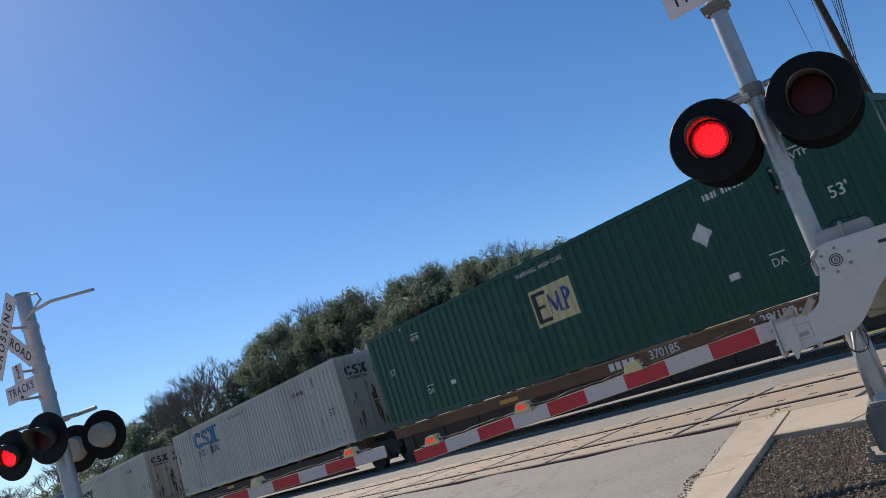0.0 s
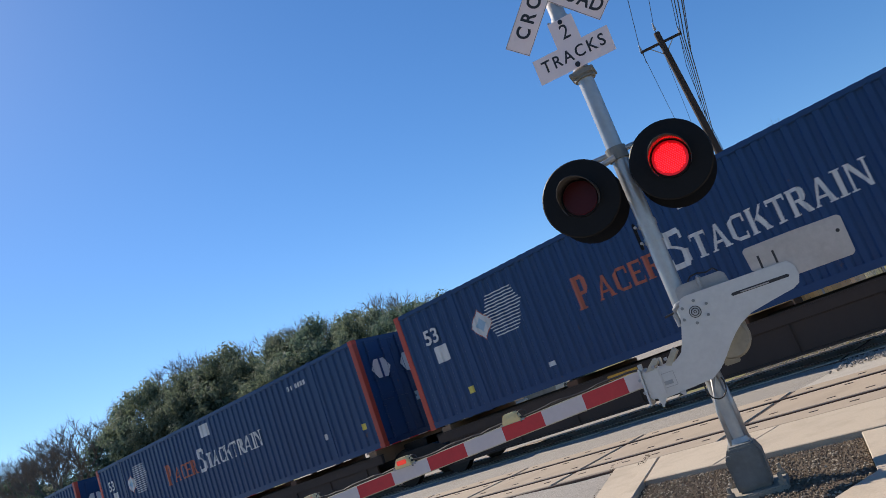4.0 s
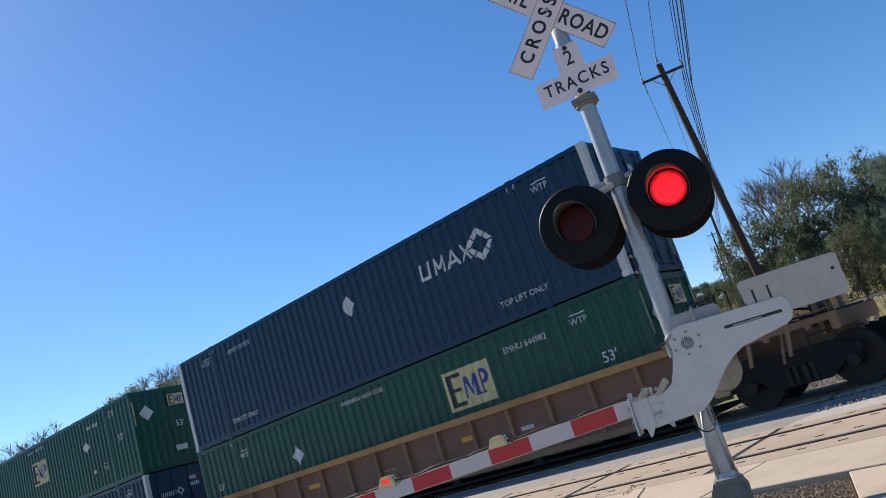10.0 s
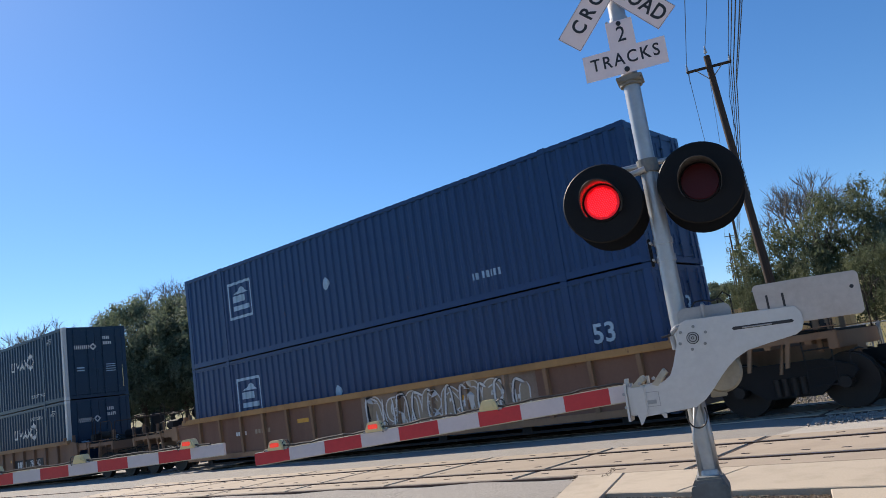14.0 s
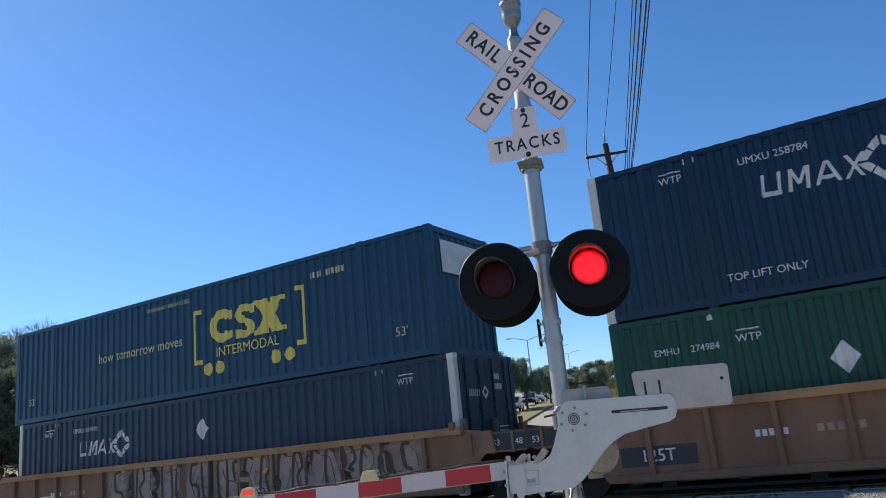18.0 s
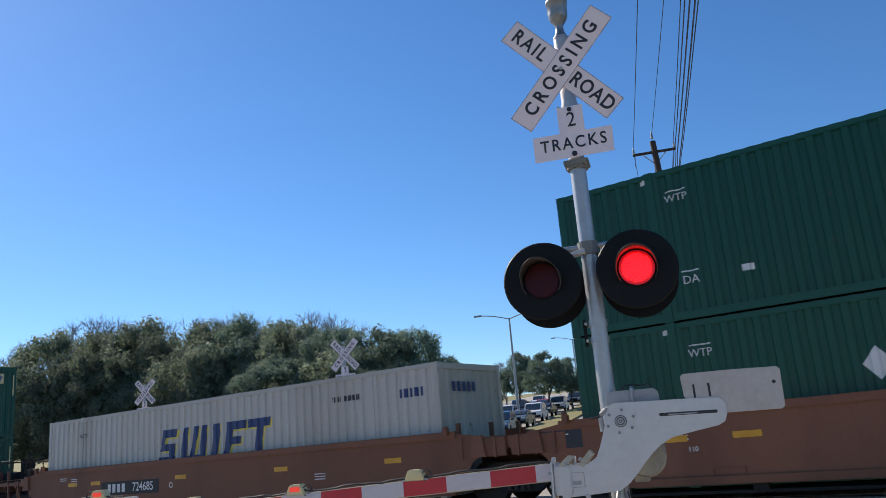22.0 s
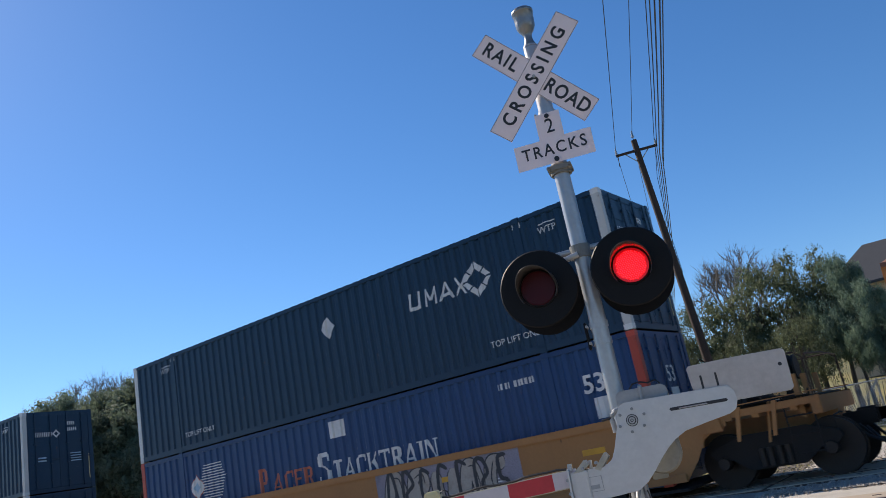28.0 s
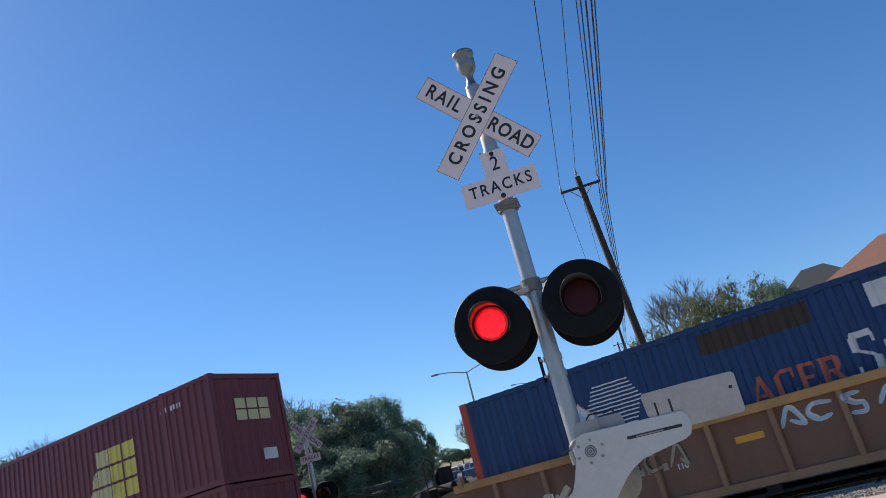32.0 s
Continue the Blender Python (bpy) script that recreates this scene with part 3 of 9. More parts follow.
def track_sign(parent, z, x=0.0, y=-0.11):
    m = pose(x, y, z)
    s = part("track_count_plate", prism(bmesh.new(), [(-0.345, -0.115), (0.335, -0.115), (0.34, 0.115), (0.112, 0.115), (0.112, 0.355), (-0.108, 0.355), (-0.108, 0.115), (-0.345, 0.115)], 0, 0.003), M["white"], parent, "white T-shaped plate", m)
    lettering("2", 0.19, M["ink"], s, pose(0.005, -0.002, 0.225) @ NARROW, 0.001)
    lettering("TRACKS", 0.152, M["ink"], s, pose(0, -0.002, 0.012) @ NARROW, 0.002, 1.27)
    part("plate_bolt", C((0.0, -0.012, -0.085), (0, 0, -0.085), 0.022), M["ink"], s)
    part("plate_bolt", C((0.0, -0.012, 0.325), (0, 0, 0.325), 0.02), M["ink"], s)


def gate_arm(t, x0, z0, x1, z1, y, start_red=True, n=9, h0=0.125, h1=0.105, lamps=(), first=0.19):
    """A striped arm from x0 to x1; each stripe is a piece, lamps and a cable ride on its top."""
    sgn = 1 if x1 > x0 else -1
    xs = [x0] + [x0 + sgn * first + (x1 - x0 - sgn * first) * k / n for k in range(n + 1)]

    def mid(x):
        return z0 + (z1 - z0) * (x - x0) / (x1 - x0)

    def hh(x):
        return (h0 + (h1 - h0) * (x - x0) / (x1 - x0)) / 2
    for k in range(n + 1):
        a, b = xs[k], xs[k + 1]
        poly = [(a, mid(a) - hh(a)), (b, mid(b) - hh(b)), (b, mid(b) + hh(b)), (a, mid(a) + hh(a))]
        if sgn < 0:
            poly = poly[::-1]
        red = (k % 2 == 1) == start_red
        part("arm_stripe", prism(bmesh.new(), poly, y, y + 0.035), M["red" if red and k > 0 else "armwhite"], t, "red reflective stripe" if red and k > 0 else "white reflective stripe")
    bm = bmesh.new()
    for zz in (1, -1):
        tube(bm, [(x, y + 0.017, mid(x) + zz * hh(x)) for x in xs], 0.008, 6)
    part("arm_edge_rail", bm, M["mech_cream"], t)
    pts = []
    for k in range(41):
        x = x0 + (x1 - x0) * (0.02 + 0.95 * k / 40)
        pts.append((x, y + 0.005, mid(x) + hh(x) + 0.012 + 0.022 * abs(math.sin(k * 0.55)) * (0.4 + 0.6 * math.sin(k * 1.3) ** 2)))
    for i, (lx, lit) in enumerate(lamps):
        lz = mid(lx) + hh(lx)
        bm = bmesh.new()
        prism(bm, [(lx - 0.085, lz), (lx + 0.085, lz), (lx + 0.07, lz + 0.045), (lx + 0.05, lz + 0.085), (lx - 0.05, lz + 0.085), (lx - 0.07, lz + 0.045)], y - 0.035, y + 0.065, 0.008)
        lamp = part("arm_lamp", bm, M["amber"], t, "cream gate arm lamp")
        part("lamp_face", B(lx - 0.046, lx + 0.046, y - 0.045, y - 0.03, lz + 0.026, lz + 0.064, bevel=0.006), M["armlamp" if lit else "amber"], lamp)
        bm = bmesh.new()
        box(bm, lx - 0.11, lx + 0.11, y - 0.01, y + 0.04, lz - 0.004, lz + 0.012)
        part("lamp_bracket", bm, M["mech"], lamp)
        bm = bmesh.new()
        tube(bm, [(lx + sgn * -0.1 + 0.04 * math.cos(a), y, lz + 0.03 + 0.05 * math.sin(a)) for a in [j * 0.6 for j in range(8)]], 0.005, 6)
        part("wire_loop", bm, M["wire"], lamp)
    part("arm_cable", tube(bmesh.new(), pts, 0.010, 6), M["wire"], t)


def mast(parent, z0, z1, r=0.07, cap=True):
    part("mast", C((0, 0, z0), (0, 0, z1), r, r * 0.97, 72), M["galv"], parent, "galvanised steel mast", smooth=False)
    if cap:
        bm = bmesh.new()
        prof = [(0.07, -0.02), (0.062, 0.0), (0.042, 0.05), (0.035, 0.10), (0.045, 0.13), (0.07, 0.165), (0.086, 0.20), (0.09, 0.24), (0.094, 0.335), (0.1, 0.34), (0.1, 0.365), (0.085, 0.38)]
        rings = [[bm.verts.new((rr * math.cos(k * math.pi / 20), rr * math.sin(k * math.pi / 20), z1 + zz)) for k in range(40)] for rr, zz in prof]
        for lo, hi in zip(rings, rings[1:]):
            for k in range(40):
                bm.faces.new((lo[k], lo[(k + 1) % 40], hi[(k + 1) % 40], hi[k]))
        bm.faces.new(rings[-1])
        bm.faces.new(rings[0][::-1])
        part("bell", bm, M["bellgrey"], parent, "grey warning bell on the mast top", smooth=True)


def band(parent, z, r=0.078, h=0.05):
    part("clamp_band", C((0, 0, z - h / 2), (0, 0, z + h / 2), r, n=24), M["galv"], parent)
    part("clamp_bolt", tube(bmesh.new(), [(-r - 0.02, -0.05, z), (-r - 0.02, 0.05, z)], 0.012, 8), M["mech"], parent)


gate_m = Matrix.Rotation(TH, 4, "Z")
gate = thing("crossing_signal", "galvanised railway crossing signal with a lowered striped gate arm", "crossing signal", "crossing signals", gate_m)
mast(gate, 0.42, 4.89)
crossbuck(gate, 4.54, -0.025)
track_sign(gate, 3.815)
for z in (2.27, 2.13, 4.2):
    band(gate, z)
part("sign_bracket", B(-0.105, 0.105, -0.1, -0.06, 3.635, 3.685, bevel=0.008), M["castgrey"], gate, "dark rusty sign bracket")
for x in (-0.1, 0.1):
    part("bracket_bolt", tube(bmesh.new(), [(x * 0.94, -0.125, 3.66), (x * 0.94, 0.09, 3.66)], 0.014, 8), M["castgrey"], gate)
part("rear_clamp", C((0, 0, 3.615), (0, 0, 3.70), 0.092, n=32), M["castgrey"], gate)
part("conduit_plate", B(-0.122, -0.098, -0.02, 0.03, 2.08, 2.31, bevel=0.006), M["black"], gate, "small black rod clamped to the mast")
# lamp crossarm and heads
part("hub", C((0.0, 0, 2.85), (0.0, 0, 2.96), 0.088, n=24), M["castgrey"], gate, "cast grey crossarm hub")
bm = bmesh.new()
tube(bm, [(-0.42, 0, 2.94), (-0.2, 0.0, 2.925), (0.2, 0.0, 2.925), (0.36, 0, 2.955), (0.42, 0, 2.93)], 0.024, 12)
part("crossarm", bm, M["galv"], gate)
part("strut", tube(bmesh.new(), [(-0.2, -0.08, 2.84), (-0.02, -0.09, 2.87)], 0.026, 10), M["galv"], gate)
for x, ph in ((-0.396, 0), (0.375, 1)):
    part("drop_pipe", C((x * 0.97, 0.06, 2.94), (x * 0.97, 0.06, 2.7), 0.03, n=12), M["black"], gate)
    lamp_head(gate, x, 2.652, -1, ph, 0, 0.17)
    lamp_head(gate, x + 0.0, 2.64, 1, None, 0, 0.30)
# gate mechanism: case, Z-shaped arm plates, pivot, counterweight plate
bm = bmesh.new()
box(bm, 0.04, 0.42, -0.16, 0.2, 1.30, 1.60, bevel=0.03)
part("mechanism_case", bm, M["mech"], gate, "grey gate mechanism case")
bm = bmesh.new()
prism(bm, [(0.0, 1.56), (0.40, 1.56), (0.40, 1.66), (0.385, 1.685), (0.36, 1.695), (0.05, 1.70), (0.02, 1.69), (0.005, 1.665)], -0.17, 0.21, 0.008)
part("case_cover", bm, M["mech"], gate)
part("cover_handle", tube(bmesh.new(), [(0.2, -0.185, 1.60), (0.2, -0.185, 1.70), (0.2, -0.1, 1.715), (0.2, 0.1, 1.715)], 0.014, 8), M["mech"], gate)
bm = C((0.235, -0.10, 1.185), (0.235, 0.16, 1.185), 0.158, 0.158, 32)
cyl(bm, (0.235, -0.13, 1.185), (0.235, -0.10, 1.185), 0.14, 0.158, 32)
box(bm, 0.08, 0.39, -0.09, 0.15, 1.19, 1.33, bevel=0.02)
box(bm, 0.13, 0.25, -0.11, -0.07, 1.0, 1.09, bevel=0.008)
cyl(bm, (0.225, -0.125, 1.02), (0.225, -0.11, 1.02), 0.012, 0.012, 8)
part("motor_housing", bm, M["motor"], gate, "weathered cream motor housing, darkened as if shaded")
PLATE = [(-0.375, 0.93), (-0.12, 0.945), (0.02, 0.955), (0.10, 1.005), (0.17, 1.075), (0.235, 1.15), (0.30, 1.215), (0.37, 1.27), (0.46, 1.315), (0.62, 1.345), (0.80, 1.375), (0.85, 1.40), (0.875, 1.46), (0.87, 1.53), (0.835, 1.58), (0.60, 1.59), (0.30, 1.598), (0.06, 1.605), (0.02, 1.59), (-0.01, 1.54), (-0.04, 1.42), (-0.09, 1.285), (-0.125, 1.215), (-0.19, 1.17), (-0.375, 1.165)]
for y in (-0.25, 0.24):
    bm = prism(bmesh.new(), PLATE, y, y + 0.016, 0.003)
    pl = part("arm_plate", bm, M["alu"], gate, "curved aluminium arm plate")
    if y < 0:
        part("slot", prism(bmesh.new(), [(0.39, 1.476), (0.80, 1.466), (0.81, 1.478), (0.80, 1.490), (0.39, 1.500), (0.38, 1.488)], y - 0.002, y + 0.002), M["ink"], pl)
        part("slot_rod", tube(bmesh.new(), [(0.45, y - 0.003, 1.484), (0.66, y - 0.003, 1.479)], 0.005, 6), M["galv"], pl)
        for k, (r, d) in enumerate(((0.046, 0.006), (0.040, 0.010), (0.031, 0.013), (0.024, 0.018), (0.012, 0.021), (0.007, 0.025))):
            part("pivot", C((0.091, y - d, 1.465), (0.091, y, 1.465), r, n=24), M["galv" if k % 2 else "ink"], pl)
        for k in range(6):
            a = radians(60 * k + 20)
            part("bolt", C((0.091 + 0.105 * math.cos(a), y - 0.016, 1.465 + 0.085 * math.sin(a)), (0.091 + 0.105 * math.cos(a), y, 1.465 + 0.085 * math.sin(a)), 0.0125, n=6), M["bellgrey"], pl)
        bm = box(box(box(B(-0.360, -0.235, y - 0.004, y + 0.002, 1.000, 1.004), -0.360, -0.235, y - 0.004, y + 0.002, 1.108, 1.112), -0.360, -0.356, y - 0.004, y + 0.002, 1.004, 1.108), -0.239, -0.235, y - 0.004, y + 0.002, 1.004, 1.108)
        part("scribed_frame", bm, M["mech"], pl, "thin square frame")
        part("plate_print", B(-0.335, -0.262, y - 0.003, y + 0.002, 1.02, 1.05), M["mech"], pl)
part("cover_wire", tube(bmesh.new(), [(0.12, -0.16, 1.70), (0.15, -0.15, 1.735), (0.21, -0.12, 1.742), (0.27, -0.1, 1.725), (0.33, -0.11, 1.735), (0.36, -0.12, 1.70)], 0.007, 6), M["wire"], gate)
part("counterweight", prism(bmesh.new(), [(0.585, 1.60), (0.575, 1.755), (0.595, 1.775), (0.93, 1.775), (1.27, 1.765), (1.292, 1.745), (1.285, 1.475), (1.26, 1.455), (0.87, 1.46), (0.80, 1.50)], -0.232, -0.214, 0.004), M["weight"], gate, "flat counterweight plate with two slots")
for x in (0.655, 0.765):
    part("weight_slot", B(x, x + 0.016, -0.235, -0.230, 1.59, 1.69), M["ink"], gate)
part("weight_hole", C((1.235, -0.235, 1.655), (1.235, -0.228, 1.655), 0.014), M["ink"], gate)
part("arm_shaft", C((0.091, -0.25, 1.465), (0.091, 0.25, 1.465), 0.04), M["mech"], gate)
# arm socket with clamps and shear bolts
bm = bmesh.new()
box(bm, -0.47, -0.33, -0.27, 0.0, 0.95, 1.17, bevel=0.01)
sock = part("arm_socket", bm, M["alu"], gate, "worn metal arm socket")
for k, (pts, y0, y1, mt) in enumerate((([(-0.445, 1.155), (-0.40, 1.135), (-0.31, 1.21), (-0.342, 1.243)], -0.265, -0.09, "mech_cream"), ([(-0.275, 1.165), (-0.23, 1.145), (-0.15, 1.235), (-0.175, 1.272)], -0.255, -0.08, "mech_cream"),
                                   ([(-0.49, 0.915), (-0.474, 0.91), (-0.466, 1.195), (-0.482, 1.20)], -0.30, -0.06, "alu"), ([(-0.42, 0.955), (-0.34, 0.955), (-0.395, 0.875), (-0.405, 0.875)], -0.262, -0.252, "alu"),
                                   ([(-0.25, 0.945), (-0.20, 0.945), (-0.205, 0.905), (-0.225, 0.905)], -0.262, -0.252, "galv"), ([(-0.48, 1.18), (-0.445, 1.18), (-0.445, 1.235), (-0.475, 1.235)], -0.25, -0.20, "galv"))):
    part("socket_clamp", prism(bmesh.new(), pts, y0, y1, 0.0015), M[mt], sock)
part("clamp_spring", C((-0.305, -0.2, 1.17), (-0.30, -0.2, 1.235), 0.014, n=10), M["galv"], sock)
for x, z in ((-0.49, 1.02), (-0.49, 1.12), (-0.36, 1.185), (-0.25, 1.21)):
    part("bolt", C((x, -0.30, z), (x, -0.25, z), 0.013, n=8), M["mech"], sock)
gate_arm(gate, -0.42, 1.128, -3.90, 0.990, -0.235, True, 9, lamps=((-1.60, False), (-2.66, True), (-3.66, True)))
# conduits, base box, flange and anchor bolts
for k, dx in enumerate((0.062, -0.055)):
    bm = bmesh.new()
    tube(bm, [(dx, -0.02 * k - 0.03, 0.42), (dx, -0.03, 0.7), (0.03 + 0.4 * dx, -0.06, 0.98)], 0.022, 10)
    part("conduit", bm, M["galv"], gate, smooth=True)
part("cable_loop", tube(bmesh.new(), [(0.0 + 0.075 * math.cos(radians(a)), -0.115, 0.89 + 0.10 * math.sin(radians(a))) for a in range(150, 391, 16)], 0.006, 6), M["wire"], gate)
part("vent_elbow", tube(bmesh.new(), [(-0.055, -0.2, 1.40), (-0.06, -0.2, 1.50), (-0.05, -0.2, 1.535), (-0.02, -0.2, 1.56), (0.03, -0.19, 1.57)], 0.02, 10), M["mech"], gate)
part("vent_tip", tube(bmesh.new(), [(-0.14, -0.2, 1.505), (-0.06, -0.2, 1.515)], 0.009, 8), M["ink"], gate)
part("collar", C((0, 0, 0.40), (0, 0, 0.47), 0.10, 0.085, 24), M["galv"], gate)
bm = bmesh.new()
prism(bm, [(-0.14, 0.09), (0.12, 0.09), (0.13, 0.34), (0.09, 0.43), (-0.10, 0.43), (-0.15, 0.34)], -0.17, 0.12, 0.014)
jb = part("junction_base", bm, M["castgrey"], gate, "grey cast junction box base")
part("box_lid", prism(bmesh.new(), [(-0.12, 0.12), (0.10, 0.12), (0.11, 0.33), (0.075, 0.40), (-0.085, 0.40), (-0.13, 0.33)], -0.184, -0.169, 0.006), M["castgrey"], jb)
for x in (-0.115, 0.09):
    part("lid_hinge", C((x, -0.19, 0.36), (x, -0.15, 0.36), 0.02, n=10), M["castgrey"], jb)
bm = bmesh.new()
box(bm, -0.24, 0.22, -0.24, 0.22, 0.02, 0.09, bevel=0.012)
fl = part("base_flange", bm, M["castdust"], gate, "dusty cast base flange")
for x, y in ((-0.2, -0.2), (0.18, -0.2), (-0.2, 0.18), (0.18, 0.18)):
    part("anchor_bolt", C((x, y, 0.05), (x, y, 0.17), 0.017, n=10), M["castdust"], fl)
    part("anchor_nut", C((x, y, 0.09), (x, y, 0.125), 0.032, n=6), M["castdust"], fl)

# signal on the median: sturdier pole, signs on brackets, lamps both ways, arm towards the near one
lg = thing("crossing_signal", "tall crossing signal on the median with its gate arm lowered", "crossing signal", "crossing signals", Matrix.Translation((-8.9, -3.25, 0.1)) @ gate_m)
part("mast", C((0.13, 0, 0), (-0.13, 0, 4.5), 0.11, 0.10, 24), M["galv"], lg, "thick galvanised steel pole")
part("cap", C((-0.13, 0, 4.5), (-0.13, 0, 4.53), 0.115, 0.1, 24), M["mech"], lg)
part("service_rod", tube(bmesh.new(), [(-0.1, -0.05, 4.12), (0.17, -0.1, 4.18), (0.6, -0.1, 4.18), (1.48, -0.1, 4.03)], 0.022, 8), M["galv"], lg, "bent rod bracket")
part("service_hook", tube(bmesh.new(), [(0.16, -0.1, 4.42), (0.34, -0.1, 4.38), (0.40, -0.1, 4.28), (0.22, -0.1, 4.21), (0.0, -0.05, 4.15)], 0.016, 8), M["galv"], lg)
crossbuck(lg, 3.92, -0.08, -0.40)
track_sign(lg, 3.16, -0.02, -0.36)
for z in (4.03, 3.71, 3.42, 3.05):
    part("bracket_arm", tube(bmesh.new(), [(-0.06, -0.36, z), (-0.05, 0, z)], 0.018, 8), M["galv"], lg)
    part("clamp_band", C((0.13 - 0.058 * z, 0, z - 0.03), (0.13 - 0.058 * z, 0, z + 0.03), 0.115, n=20), M["galv"], lg)
for y in (-0.33, 0.33):
    part("crossarm", tube(bmesh.new(), [(-0.42, y, 2.72), (-0.1, y * 0.8, 2.70), (0.0, 0, 2.69), (0.1, y * 0.8, 2.70), (0.42, y, 2.70)], 0.028, 10), M["galv"], lg)
lamp_head(lg, -0.40, 2.40, -1, 0, 14, 0.43)
lamp_head(lg, 0.40, 2.43, -1, 1, 14, 0.43)
lamp_head(lg, -0.31, 2.29, 1, None, 23, 0.43, "mech")
lamp_head(lg, 0.33, 2.33, 1, None, 23, 0.43, "mech")
part("base_flange", B(-0.25, 0.25, -0.25, 0.25, 0.0, 0.08, bevel=0.01), M["galv"], lg)
part("mechanism_case", B(0.1, 0.45, -0.2, 0.15, 0.8, 1.3, bevel=0.03), M["mech"], lg)
gate_arm(lg, 0.35, 1.02, 5.15, 1.02, -0.12, True, 12, lamps=((2.2, True), (3.4, False), (4.75, True)))


def far_signal(x, y, ph):
    t = thing("crossing_signal", "far crossing signal with crossbuck and red lamps", "crossing signal", "crossing signals", Matrix.Translation((x, y, height(x, y))) @ gate_m)
    mast(t, 0.0, 4.75, 0.08, False)
    crossbuck(t, 4.45, 0.1, -0.1, 0)
    track_sign(t, 3.72, 0.1)
    part("crossarm", tube(bmesh.new(), [(-0.42, 0, 2.92), (0.42, 0, 2.92)], 0.025, 10), M["galv"], t)
    for xx, p in ((-0.375, ph), (0.375, 1 - ph)):
        lamp_head(t, xx, 2.6, -1, p)
        lamp_head(t, xx, 2.6, 1)
    part("mechanism_case", B(0.05, 0.42, -0.15, 0.2, 1.2, 1.65, bevel=0.03), M["mech"], t)
    part("junction_base", B(-0.17, 0.15, -0.18, 0.14, 0.0, 0.4, bevel=0.02), M["mech"], t)
    gate_arm(t, -0.3, 1.2, -3.2, 1.2, 0.2, True, 8, lamps=((-1.4, False), (-2.9, True)))
    return t


far_signal(-14.75, 12.9, 0)
far_signal(-26.0, 13.2, 0)

# ---- the train ----
L, W, H = 16.154, 2.591, 2.896
SIDE = 8.11                       # the near side of the boxes
PITCH, DEPTH = 0.278, 0.044
POSTS = (1.98, L - 1.98)


def paint(name, base, dirt=0.3, dark=None, rough=0.42, rust=0.75):
    """Weathered paint: streaked fading and dirt, with small spots and runs of rust."""
    m = mat(name, base, rough, spec=0.36, var=0.10, scale=0.7, fine=18, bump=0.05, dirt=dirt, dark=dark, streak=True, rand=0.10)
    n, l = m.node_tree.nodes, m.node_tree.links
    b = n["Principled BSDF"]
    src = b.inputs["Base Color"].links[0].from_socket
    tc, mp, ns, mr, mx = n.new("ShaderNodeTexCoord"), n.new("ShaderNodeMapping"), n.new("ShaderNodeTexNoise"), n.new("ShaderNodeMapRange"), n.new("ShaderNodeMix")
    mp.inputs["Scale"].default_value = (1.0, 1.0, 0.45)
    ns.inputs["Scale"].default_value, ns.inputs["Detail"].default_value, ns.inputs["Roughness"].default_value = 5.5, 5, 0.7
    l.new(tc.outputs["Object"], mp.inputs[0])
    l.new(mp.outputs[0], ns.inputs["Vector"])
    mr.inputs["From Min"].default_value, mr.inputs["From Max"].default_value = 0.66, 0.72
    mr.inputs["To Max"].default_value = rust
    l.new(ns.outputs["Fac"], mr.inputs["Value"])
    mx.data_type = "RGBA"
    l.new(mr.outputs[0], mx.inputs["Factor"])
    l.new(src, mx.inputs["A"])
    mx.inputs["B"].default_value = (0.10, 0.055, 0.035, 1)
    l.new(mx.outputs["Result"], b.inputs["Base Color"])
    return m


def fade(name, top, foot, z0, z1):
    """Sprayed paint that was blended from one colour to another."""
    m = mat(name, top, 0.6, var=0.15, scale=2, dirt=0.3)
    n, l = m.node_tree.nodes, m.node_tree.links
    b = n["Principled BSDF"]
    src = b.inputs["Base Color"].links[0].from_socket
    tc, sp, mr, mx = n.new("ShaderNodeTexCoord"), n.new("ShaderNodeSeparateXYZ"), n.new("ShaderNodeMapRange"), n.new("ShaderNodeMix")
    l.new(tc.outputs["Object"], sp.inputs[0])
    mr.inputs["From Min"].default_value, mr.inputs["From Max"].default_value = z0, z1
    l.new(sp.outputs["Z"], mr.inputs["Value"])
    mx.data_type = "RGBA"
    l.new(mr.outputs[0], mx.inputs["Factor"])
    mx.inputs["A"].default_value = (*foot, 1)
    l.new(src, mx.inputs["B"])
    l.new(mx.outputs["Result"], b.inputs["Base Color"])
    return m


